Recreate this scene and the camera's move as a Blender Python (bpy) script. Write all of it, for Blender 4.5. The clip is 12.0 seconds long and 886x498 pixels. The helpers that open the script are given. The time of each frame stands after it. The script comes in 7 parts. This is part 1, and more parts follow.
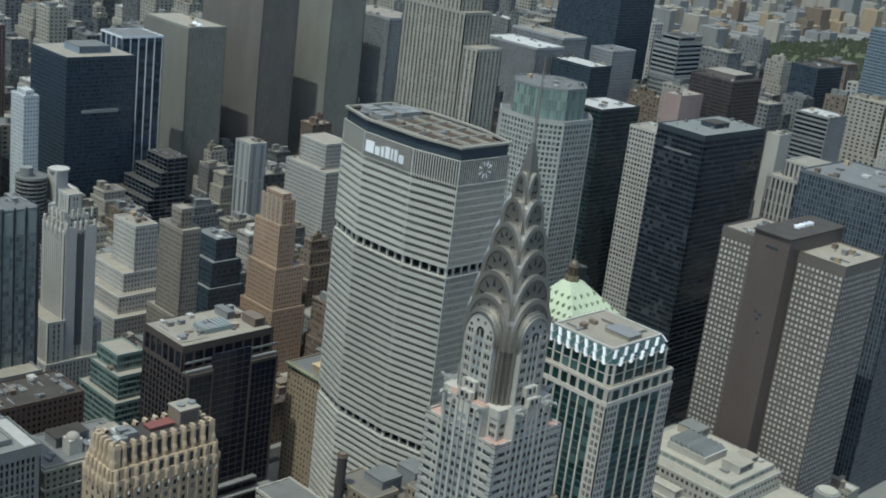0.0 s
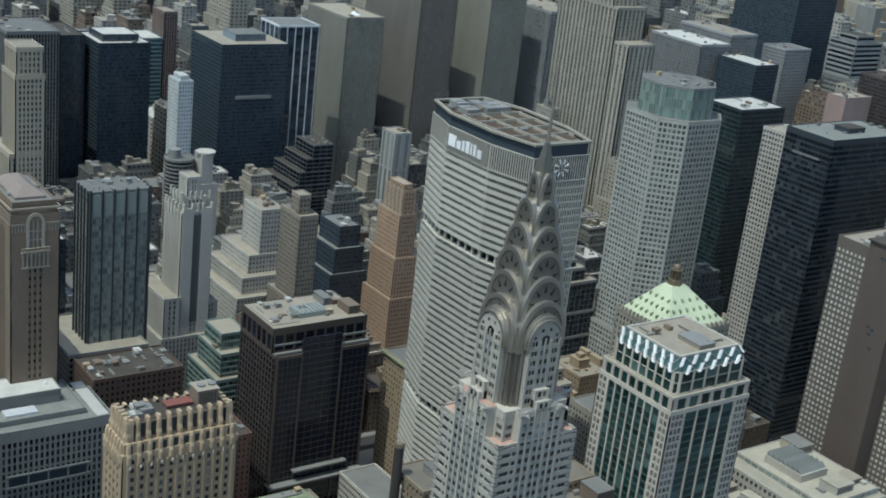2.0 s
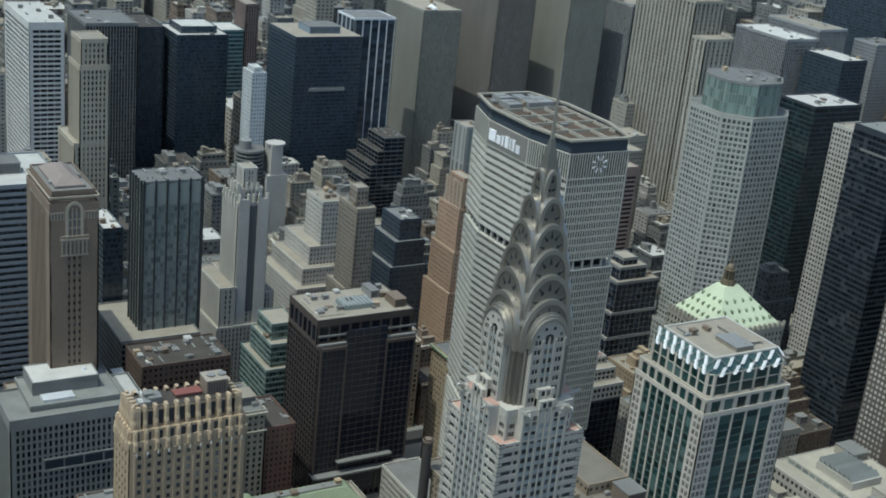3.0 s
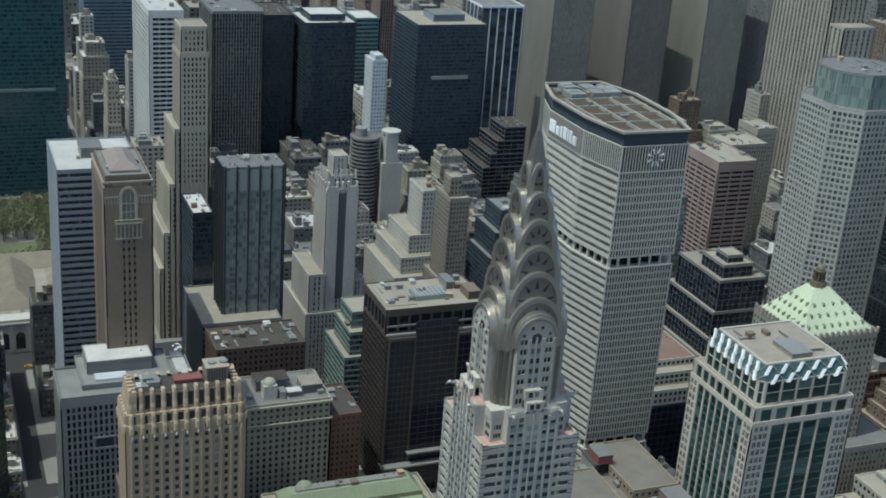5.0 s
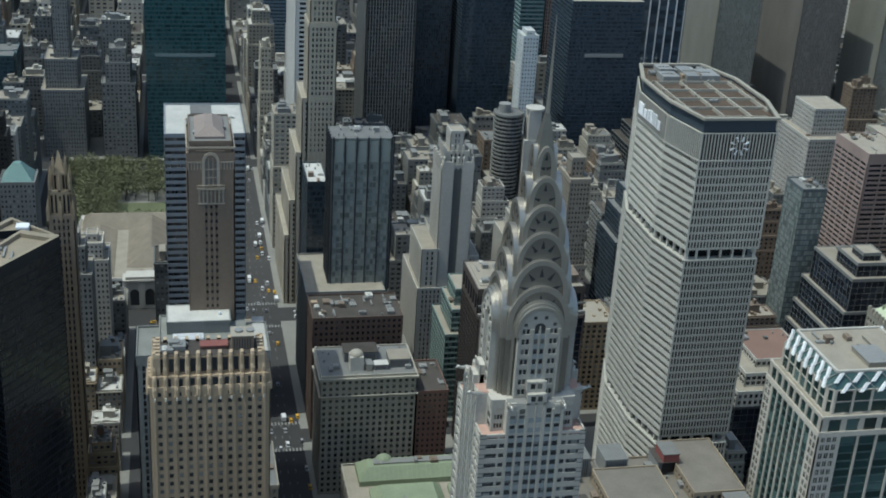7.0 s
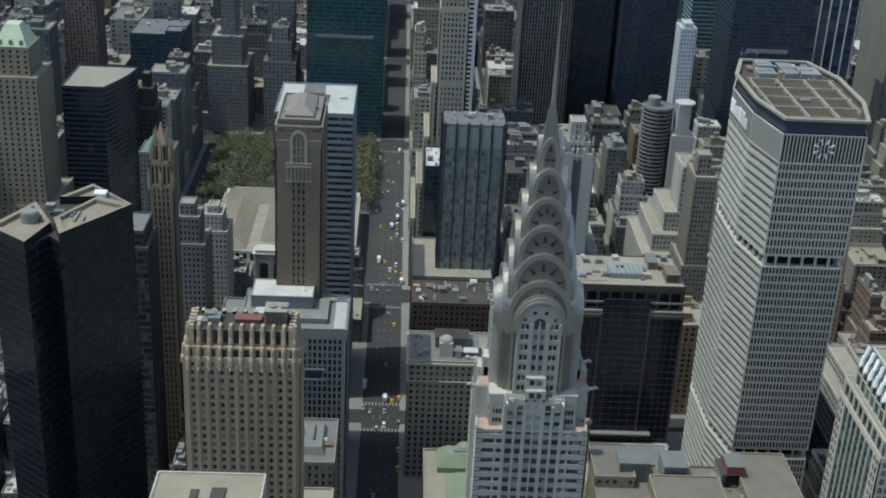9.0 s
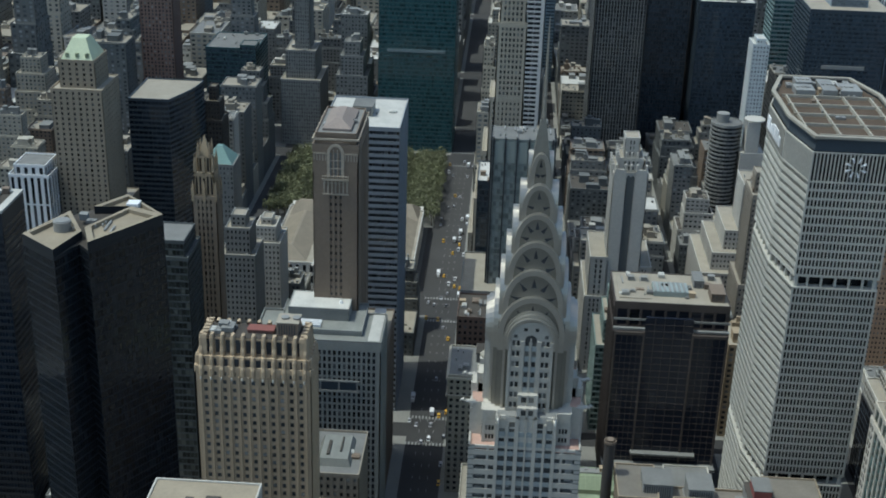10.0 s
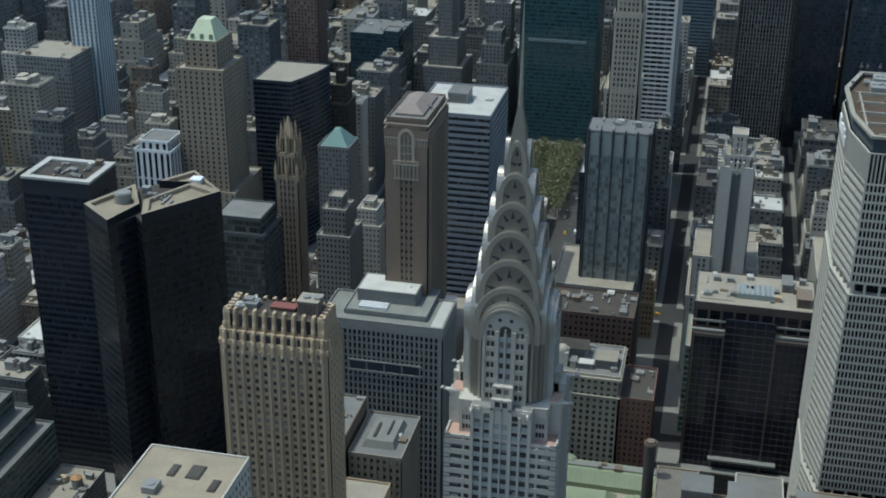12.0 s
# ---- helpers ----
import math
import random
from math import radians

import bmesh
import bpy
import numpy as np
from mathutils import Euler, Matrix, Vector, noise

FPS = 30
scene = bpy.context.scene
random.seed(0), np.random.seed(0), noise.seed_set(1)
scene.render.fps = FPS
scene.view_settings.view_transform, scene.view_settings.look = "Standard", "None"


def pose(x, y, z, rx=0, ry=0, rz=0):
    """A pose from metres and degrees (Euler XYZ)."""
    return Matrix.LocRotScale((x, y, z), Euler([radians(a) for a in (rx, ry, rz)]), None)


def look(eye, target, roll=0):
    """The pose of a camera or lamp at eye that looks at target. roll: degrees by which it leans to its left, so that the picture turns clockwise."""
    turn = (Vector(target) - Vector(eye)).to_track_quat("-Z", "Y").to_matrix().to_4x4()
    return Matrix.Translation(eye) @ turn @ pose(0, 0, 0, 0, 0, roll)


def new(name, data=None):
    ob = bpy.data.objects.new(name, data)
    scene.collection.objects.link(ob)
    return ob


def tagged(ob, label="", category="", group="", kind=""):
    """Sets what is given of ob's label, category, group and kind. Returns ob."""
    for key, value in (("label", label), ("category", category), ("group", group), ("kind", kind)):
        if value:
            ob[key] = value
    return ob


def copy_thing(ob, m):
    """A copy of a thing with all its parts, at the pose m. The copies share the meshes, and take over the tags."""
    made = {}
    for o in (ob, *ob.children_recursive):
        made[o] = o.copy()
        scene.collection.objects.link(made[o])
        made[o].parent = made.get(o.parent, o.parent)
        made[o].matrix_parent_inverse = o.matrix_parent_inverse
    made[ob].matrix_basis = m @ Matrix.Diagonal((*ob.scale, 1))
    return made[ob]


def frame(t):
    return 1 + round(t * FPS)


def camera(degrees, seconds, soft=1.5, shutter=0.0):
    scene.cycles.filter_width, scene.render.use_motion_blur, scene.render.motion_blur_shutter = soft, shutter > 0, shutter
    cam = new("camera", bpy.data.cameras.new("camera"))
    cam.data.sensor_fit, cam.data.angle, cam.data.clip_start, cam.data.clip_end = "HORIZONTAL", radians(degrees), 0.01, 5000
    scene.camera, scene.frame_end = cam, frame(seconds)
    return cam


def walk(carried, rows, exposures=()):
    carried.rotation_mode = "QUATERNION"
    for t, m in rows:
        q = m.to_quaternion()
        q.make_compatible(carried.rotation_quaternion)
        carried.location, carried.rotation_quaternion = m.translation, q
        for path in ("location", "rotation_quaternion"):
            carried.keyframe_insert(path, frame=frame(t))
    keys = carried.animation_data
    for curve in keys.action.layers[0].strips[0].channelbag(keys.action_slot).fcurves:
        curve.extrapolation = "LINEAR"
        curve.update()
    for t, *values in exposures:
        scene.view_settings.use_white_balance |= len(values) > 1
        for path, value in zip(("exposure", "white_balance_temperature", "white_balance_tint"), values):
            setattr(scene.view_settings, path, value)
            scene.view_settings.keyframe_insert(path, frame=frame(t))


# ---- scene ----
cam = camera(37.98, 12.0, soft=1.9)
ROWS = [
    (0.0, -259.75, -297.19, 381.20, -46.415, -17.836, 7.146),
    (0.5, -248.05, -307.57, 383.47, -44.126, -18.136, 7.095),
    (1.0, -236.09, -318.06, 385.45, -41.633, -18.514, 6.946),
    (1.5, -223.73, -327.91, 387.69, -39.112, -18.928, 6.774),
    (2.0, -210.68, -336.53, 389.95, -36.700, -19.322, 6.703),
    (2.5, -196.65, -343.84, 392.02, -34.248, -19.750, 6.474),
    (3.0, -181.59, -351.13, 393.16, -31.758, -20.158, 6.076),
    (5.0, -119.67, -368.52, 396.09, -22.826, -21.430, 4.362),
    (5.5, -103.61, -370.33, 396.69, -20.495, -21.740, 3.804),
    (6.0, -87.85, -372.38, 397.35, -17.995, -22.143, 3.480),
    (6.5, -72.50, -374.75, 397.72, -15.390, -22.628, 3.453),
    (7.0, -56.96, -376.72, 398.15, -12.698, -23.182, 3.621),
    (9.0, 4.51, -379.07, 399.06, -2.390, -24.212, 2.936),
    (9.5, 20.46, -379.07, 399.62, 0.090, -23.961, 2.303),
    (10.0, 36.42, -377.88, 400.07, 2.662, -23.762, 1.815),
    (10.5, 52.25, -376.44, 400.06, 5.230, -23.679, 1.597),
    (11.0, 68.11, -374.20, 399.86, 7.700, -23.786, 1.474),
    (11.5, 83.68, -371.12, 399.54, 10.048, -24.048, 1.174),
    (12.0, 98.73, -367.10, 398.72, 12.454, -24.338, 0.585),
]


def aim(x, y, z, yaw, pitch, roll):
    """The pose of a camera at x, y, z that heads yaw degrees left of west and looks up by pitch."""
    a, b = radians(yaw), radians(pitch)
    return look((x, y, z), (x - math.sin(a) * math.cos(b), y + math.cos(a) * math.cos(b), z + math.sin(b)), roll)


walk(cam, [(t, aim(*row)) for t, *row in ROWS], exposures=((0.0, -0.03, 5820, -3), (6.5, -0.03, 5820, -3), (12.0, -0.08, 5760, -3)))
# ---- sky and sun ----
SUN_HIGH, SUN_EAST = 67.0, 9.0
sky_world = bpy.data.worlds.new("sky")
scene.world = sky_world
sky_world.use_nodes = True
sky_nodes, sky_links = sky_world.node_tree.nodes, sky_world.node_tree.links
sky = sky_nodes.new("ShaderNodeTexSky")
sky.sky_type, sky.sun_disc = "NISHITA", False
sky.sun_elevation, sky.sun_rotation = radians(SUN_HIGH), radians(270 - SUN_EAST)
sky.air_density, sky.dust_density, sky.ozone_density = 1.0, 2.5, 1.0
sky_links.new(sky.outputs[0], sky_nodes["Background"].inputs[0])
sky_nodes["Background"].inputs[1].default_value = 0.15
sun_data = bpy.data.lights.new("sun", "SUN")
sun_data.energy, sun_data.angle, sun_data.color = 2.75, radians(0.5), (1.0, 0.945, 0.86)
sun = new("sun", sun_data)
sun_way = Vector((-math.cos(radians(SUN_EAST)) * math.cos(radians(SUN_HIGH)), -math.sin(radians(SUN_EAST)) * math.cos(radians(SUN_HIGH)), math.sin(radians(SUN_HIGH))))
sun.matrix_world = look(sun_way * 900, (0, 0, 0))

# ---- materials ----


def mat(name, col, rough=0.75, metal=0.0, spots=0.22, grain=0.16, size=0.06, bump=0.15, own=0.12, spec=0.4):
    """A weathered surface: broad stains, fine grain and relief, and a little of its own tone on each object."""
    m = bpy.data.materials.new(name)
    m.use_nodes = True
    n, k = m.node_tree.nodes, m.node_tree.links
    b = n["Principled BSDF"]
    b.inputs["Roughness"].default_value, b.inputs["Metallic"].default_value = rough, metal
    b.inputs["Specular IOR Level"].default_value = spec
    at = n.new("ShaderNodeTexCoord")
    big, fine = n.new("ShaderNodeTexNoise"), n.new("ShaderNodeTexNoise")
    big.inputs["Scale"].default_value, big.inputs["Detail"].default_value = size, 5
    fine.inputs["Scale"].default_value, fine.inputs["Detail"].default_value = 0.9, 4
    stretch = n.new("ShaderNodeMapping")
    stretch.inputs["Scale"].default_value = (1, 1, 0.35)
    k.new(at.outputs["Object"], stretch.inputs[0])
    k.new(stretch.outputs[0], big.inputs["Vector"])
    k.new(at.outputs["Object"], fine.inputs["Vector"])
    info = n.new("ShaderNodeObjectInfo")
    tone = None
    for src, amount in ((big.outputs["Fac"], spots * 2), (fine.outputs["Fac"], grain * 2), (info.outputs["Random"], own * 2)):
        r = n.new("ShaderNodeMapRange")
        r.inputs["To Min"].default_value, r.inputs["To Max"].default_value = 1 - amount / 2, 1 + amount / 2
        k.new(src, r.inputs["Value"])
        if tone is None:
            tone = r.outputs[0]
        else:
            x = n.new("ShaderNodeMath")
            x.operation = "MULTIPLY"
            k.new(tone, x.inputs[0])
            k.new(r.outputs[0], x.inputs[1])
            tone = x.outputs[0]
    v = n.new("ShaderNodeVectorMath")
    v.operation = "SCALE"
    v.inputs[0].default_value = col
    k.new(tone, v.inputs["Scale"])
    k.new(v.outputs[0], b.inputs["Base Color"])
    if bump:
        u = n.new("ShaderNodeBump")
        u.inputs["Strength"].default_value, u.inputs["Distance"].default_value = bump, 0.1
        k.new(fine.outputs["Fac"], u.inputs["Height"])
        k.new(u.outputs[0], b.inputs["Normal"])
    return m


def glass(name, col, blind=0.25, blind_col=(0.3, 0.3, 0.28), rough=0.06, wave=0.04, spec=0.6, low=0.5, single=False):
    """Window glass over dark rooms: each cell of the UV grid is one window, some with drawn blinds."""
    m = bpy.data.materials.new(name)
    m.use_nodes = True
    n, k = m.node_tree.nodes, m.node_tree.links
    b = n["Principled BSDF"]
    b.inputs["Roughness"].default_value = rough
    b.inputs["Specular IOR Level"].default_value = spec
    uv = n.new("ShaderNodeUVMap")
    cell = n.new("ShaderNodeVectorMath")
    cell.operation = "FLOOR"
    k.new(uv.outputs[0], cell.inputs[0])
    rnd = n.new("ShaderNodeTexWhiteNoise")
    rnd.noise_dimensions = "2D"
    k.new(cell.outputs[0], rnd.inputs["Vector"])
    ramp = n.new("ShaderNodeValToRGB")
    ramp.color_ramp.interpolation = "LINEAR"
    e = ramp.color_ramp.elements
    e[0].position, e[0].color = 0.0, tuple(c * low for c in col) + (1,)
    e[1].position, e[1].color = 1.0, blind_col + (1,)
    mid = e.new(1 - blind)
    mid.color = tuple(c * 1.3 for c in col) + (1,)
    if single:
        info = n.new("ShaderNodeObjectInfo")
        k.new(info.outputs["Random"], ramp.inputs[0])
    else:
        k.new(rnd.outputs["Value"], ramp.inputs[0])
    k.new(ramp.outputs[0], b.inputs["Base Color"])
    at = n.new("ShaderNodeTexCoord")
    w = n.new("ShaderNodeTexNoise")
    w.inputs["Scale"].default_value, w.inputs["Detail"].default_value = 0.35, 2
    k.new(at.outputs["Object"], w.inputs["Vector"])
    u = n.new("ShaderNodeBump")
    u.inputs["Strength"].default_value, u.inputs["Distance"].default_value = wave * 2, 0.4
    k.new(w.outputs["Fac"], u.inputs["Height"])
    k.new(u.outputs[0], b.inputs["Normal"])
    return m


LIMESTONE = mat("limestone", (0.35, 0.325, 0.265))
PALE_STONE = mat("pale_stone", (0.46, 0.44, 0.39))
WHITE_BRICK = mat("white_glazed_brick", (0.42, 0.395, 0.34), rough=0.6, spots=0.15)
WHITE_PAINT = mat("white_panel", (0.75, 0.76, 0.76), rough=0.5, spots=0.1)
GREY_STONE = mat("grey_stone", (0.22, 0.22, 0.205))
GREY_GRANITE = mat("grey_granite", (0.125, 0.13, 0.125))
CONCRETE = mat("precast_concrete", (0.47, 0.45, 0.39), spots=0.12)
TAN_BRICK = mat("tan_brick", (0.33, 0.26, 0.17))
BUFF_BRICK = mat("buff_brick", (0.40, 0.31, 0.205))
RED_BRICK = mat("red_brick", (0.15, 0.088, 0.07))
BROWN_BRICK = mat("brown_brick", (0.19, 0.148, 0.11))
BROWN_STONE = mat("brown_granite", (0.13, 0.105, 0.09), rough=0.5)
PINK_STONE = mat("pink_granite", (0.33, 0.25, 0.22))
DARK_METAL = mat("dark_anodised_metal", (0.045, 0.049, 0.056), rough=0.4, spots=0.1)
# Lighter and bluer than black steel: distant haze is put into the colour.
HAZED_BLACK_STEEL = mat("black_steel", (0.044, 0.058, 0.072), rough=0.35, spots=0.1)
GREY_METAL = mat("grey_metal", (0.25, 0.25, 0.235), rough=0.55, metal=0.15)
STEEL = mat("weathered_stainless_steel", (0.26, 0.245, 0.21), rough=0.5, metal=0.85, spots=0.2, grain=0.12, own=0.05, bump=0.03)
STEEL_RIM = mat("bright_stainless_steel", (0.44, 0.415, 0.365), rough=0.42, metal=0.85, spots=0.1, grain=0.08, own=0.05, bump=0.02)
STEEL_DULL = mat("dull_steel_cladding", (0.19, 0.185, 0.16), rough=0.42, metal=0.7, spots=0.25, own=0.05, bump=0.05)
GOLD = mat("dull_bronze_metal", (0.20, 0.165, 0.11), rough=0.5, metal=0.4)
COPPER = mat("green_copper", (0.53, 0.59, 0.41), rough=0.7, spots=0.25)
COPPER_DULL = mat("dull_green_copper", (0.23, 0.27, 0.175), rough=0.7, spots=0.3)
ROOF_GREY = mat("grey_gravel_roof", (0.165, 0.165, 0.155), size=0.12, spots=0.3)
ROOF_TAN = mat("tan_gravel_roof", (0.29, 0.26, 0.205), size=0.12, spots=0.25)
ROOF_WHITE = mat("white_membrane_roof", (0.46, 0.45, 0.41), size=0.12, spots=0.25)
ROOF_DARK = mat("dark_tar_roof", (0.075, 0.068, 0.06), size=0.12, spots=0.35, spec=0.1, rough=0.9)
TERRACOTTA = mat("pink_terrace_tiles", (0.44, 0.29, 0.23))
TANK_WOOD = mat("weathered_tank_wood", (0.16, 0.11, 0.075))
ASPHALT = mat("asphalt", (0.048, 0.047, 0.046), size=0.03, spots=0.3, rough=0.85)
SIDEWALK = mat("concrete_pavement", (0.20, 0.195, 0.175), size=0.05)
GROUND = mat("city_ground", (0.10, 0.10, 0.098), size=0.01, spots=0.4)
PAINT_WHITE = mat("white_road_paint", (0.24, 0.24, 0.23), spots=0.3)
GRASS = mat("lawn_grass", (0.12, 0.135, 0.07), size=0.05, spots=0.4)
LEAF = mat("tree_leaves", (0.125, 0.132, 0.066), size=0.2, spots=0.35, grain=0.25, own=0.3, rough=0.7)
BARK = mat("tree_bark", (0.10, 0.08, 0.06))
WATER = mat("river_water", (0.03, 0.045, 0.05), rough=0.15, spots=0.2)
WHITE_SIGN = mat("white_sign_face", (0.85, 0.85, 0.85), rough=0.4, spots=0.05, grain=0.05)
TEAL_METAL = mat("teal_panel", (0.04, 0.085, 0.09), rough=0.35)
TAXI_PAINT = mat("yellow_taxi_paint", (0.65, 0.38, 0.03), rough=0.3, spots=0.05)
CAR_PAINT = mat("car_paint", (0.35, 0.35, 0.36), rough=0.3, spots=0.05, own=0.9)
WHITE_CAR = mat("white_van_paint", (0.7, 0.7, 0.7), rough=0.35, spots=0.05)
TYRE = mat("tyre_rubber", (0.02, 0.02, 0.02), rough=0.8)

WINDOW = glass("window_glass", (0.050, 0.056, 0.058))
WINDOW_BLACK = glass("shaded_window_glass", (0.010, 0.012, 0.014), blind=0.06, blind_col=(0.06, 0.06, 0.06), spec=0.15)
BLINDS = glass("pale_blind_glass", (0.46, 0.44, 0.39), blind=0.5, blind_col=(0.62, 0.59, 0.52), rough=0.3, low=0.8)
WINDOW_DARK = glass("dark_window_glass", (0.024, 0.028, 0.033), blind=0.12, blind_col=(0.12, 0.12, 0.12))
WINDOW_PALE = glass("pale_window_glass", (0.07, 0.08, 0.085), blind=0.45, blind_col=(0.34, 0.35, 0.35))
GLASS_BLACK = glass("black_curtain_glass", (0.016, 0.022, 0.033), blind=0.1, blind_col=(0.045, 0.052, 0.062), rough=0.05, wave=0.07, spec=0.35)
# Base colour raised in place of the haze over the far towers.
GLASS_HAZED_BLUE = glass("dark_blue_curtain_glass", (0.056, 0.076, 0.096), blind=0.12, blind_col=(0.085, 0.105, 0.12), wave=0.06)
GLASS_GREEN = glass("green_curtain_glass", (0.018, 0.045, 0.042), blind=0.22, blind_col=(0.10, 0.16, 0.145), wave=0.08)
GLASS_TEAL = glass("teal_curtain_glass", (0.036, 0.088, 0.096), blind=0.3, blind_col=(0.05, 0.11, 0.115), wave=0.05)
GLASS_GREY = glass("grey_curtain_glass", (0.19, 0.215, 0.20), blind=0.45, blind_col=(0.31, 0.34, 0.31), wave=0.06, low=0.7)
GLASS_PALE_GREEN = glass("pale_green_glass", (0.17, 0.25, 0.22), blind=0.4, blind_col=(0.28, 0.36, 0.32), wave=0.05, low=0.7)
SASH_PALE = glass("curtained_window_glass", (0.10, 0.105, 0.10), blind=0.6, blind_col=(0.34, 0.33, 0.30), wave=0.05, single=True)
SASH = glass("single_window_glass", (0.038, 0.040, 0.040), blind=0.35, blind_col=(0.20, 0.19, 0.165), wave=0.05, single=True)
GLASS_OLIVE = glass("bronze_grey_glass", (0.055, 0.06, 0.052), blind=0.3, blind_col=(0.16, 0.165, 0.14), wave=0.04)

# ---- mesh helpers ----


class Mesh:
    """Collects quads and polygons, then makes one mesh."""

    def __init__(self):
        self.v, self.f, self.uv = [], [], []

    def poly(self, pts, uv=None):
        i = len(self.v)
        self.v += [tuple(p) for p in pts]
        self.f.append(tuple(range(i, i + len(pts))))
        self.uv += uv or [(0.5, 0.5)] * len(pts)

    def box(self, x0, x1, y0, y1, z0, z1, under=True):
        a, b, c, d = (x0, y0), (x1, y0), (x1, y1), (x0, y1)
        self.prism([a, b, c, d], z0, z1, under=under)

    def prism(self, pts, z0, z1, under=True, top=True):
        self.loft(pts, z0, pts, z1, under, top)

    def loft(self, low, z0, high, z1, under=True, top=True):
        n = len(low)
        i = len(self.v)
        self.v += [(p[0], p[1], z0) for p in low] + [(p[0], p[1], z1) for p in high]
        for j in range(n):
            q = (j + 1) % n
            self.f.append((i + j, i + q, i + n + q, i + n + j))
            self.uv += [(0.5, 0.5)] * 4
        if top:
            self.f.append(tuple(range(i + n, i + 2 * n)))
            self.uv += [(0.5, 0.5)] * n
        if under:
            self.f.append(tuple(range(i + n - 1, i - 1, -1)))
            self.uv += [(0.5, 0.5)] * n

    def bar(self, p, d, o, u0, u1, w0, w1, z0, z1, sides=(0, 1, 2, 3, 4)):
        """A box along direction d from p, its outer side w1 along o. sides: front, two ends, top, underside."""
        c = []
        for z in (z0, z1):
            for u, w in ((u0, w0), (u0, w1), (u1, w1), (u1, w0)):
                c.append((p[0] + d[0] * u + o[0] * w, p[1] + d[1] * u + o[1] * w, z))
        i = len(self.v)
        self.v += c
        quads = ((1, 2, 6, 5), (0, 1, 5, 4), (2, 3, 7, 6), (4, 5, 6, 7), (3, 2, 1, 0))
        for e in sides:
            self.f.append(tuple(i + j for j in quads[e]))
            self.uv += [(0.5, 0.5)] * 4

    def tube(self, x, y, r0, r1, z0, z1, n=12, turn=0.0):
        ring = [(math.cos(turn + 2 * math.pi * j / n), math.sin(turn + 2 * math.pi * j / n)) for j in range(n)]
        self.loft([(x + r0 * a, y + r0 * b) for a, b in ring], z0, [(x + r1 * a, y + r1 * b) for a, b in ring], z1)

    def dome(self, x, y, r, z, h, n=12, rings=5):
        for j in range(rings):
            a, b = j / rings * math.pi / 2, (j + 1) / rings * math.pi / 2
            self.tube(x, y, r * math.cos(a), max(0.01, r * math.cos(b)), z + h * math.sin(a), z + h * math.sin(b), n)

    def data(self, name):
        me = bpy.data.meshes.new(name)
        me.from_pydata(self.v, [], self.f)
        layer = me.uv_layers.new(name="UVMap")
        layer.data.foreach_set("uv", np.array(self.uv, dtype=np.float32).ravel())
        me.update()
        return me


def link(name, me, material, parent=None, label=""):
    if len(me.materials) == 0:
        me.materials.append(material)
    ob = new(name, me)
    if parent is not None:
        ob.parent = parent
        at = parent.location if parent.parent is None else Vector((0, 0, 0))
        ob.location = -at
    if label:
        ob["label"] = label
    return ob


STUFF = ("facade", "roof_seam", "column", "roof_beam", "finial", "stone_ledge", "crown_window", "wall_vent", "band", "spandrel", "mullion", "bulkhead", "louvre", "corner_course")


def part(name, m, material, parent, label=""):
    """One mesh object under a thing or a part, from a Mesh in world places."""
    ob = link(name, m.data(name), material, parent, label)
    if name in STUFF:
        ob["kind"] = "stuff"
    return ob


def thing(name, label, category, x, y, z=0.0, group="", kind=""):
    ob = new(name)
    ob.location = (x, y, z)
    ob.empty_display_size = 1
    return tagged(ob, label, category, group, kind)


def setting(name, m, material, label=""):
    ob = link(name, m.data(name), material)
    return tagged(ob, label, "", "", "structure")


def rect(x0, x1, y0, y1):
    return [(x0, y0), (x1, y0), (x1, y1), (x0, y1)]


def chamfer(x0, x1, y0, y1, c):
    return [(x0 + c, y0), (x1 - c, y0), (x1, y0 + c), (x1, y1 - c), (x1 - c, y1), (x0 + c, y1), (x0, y1 - c), (x0, y0 + c)]


def grow(pts, w):
    """The outline pts (counter-clockwise) moved outwards by w."""
    out = []
    n = len(pts)
    for j in range(n):
        a, b, c = Vector(pts[j - 1][:2]), Vector(pts[j][:2]), Vector(pts[(j + 1) % n][:2])
        d0, d1 = (b - a).normalized(), (c - b).normalized()
        n0, n1 = Vector((d0.y, -d0.x)), Vector((d1.y, -d1.x))
        k = (n0 + n1) / max(0.2, 1 + n0.dot(n1))
        out.append((b.x + k.x * w, b.y + k.y * w))
    return out


def style(wall, pane, bay=3.0, floor=3.6, pier=0.45, span=0.45, depth=0.3, corner=0.0, flat=0.65, base=0.0, top=1.2):
    """How a facade is made: pier and span are the shares of bay and floor that are wall; flat is the depth of the spandrels against the piers."""
    return dict(wall=wall, pane=pane, bay=bay, floor=floor, pier=pier, span=span, depth=depth, corner=corner, flat=flat, base=base, top=top)


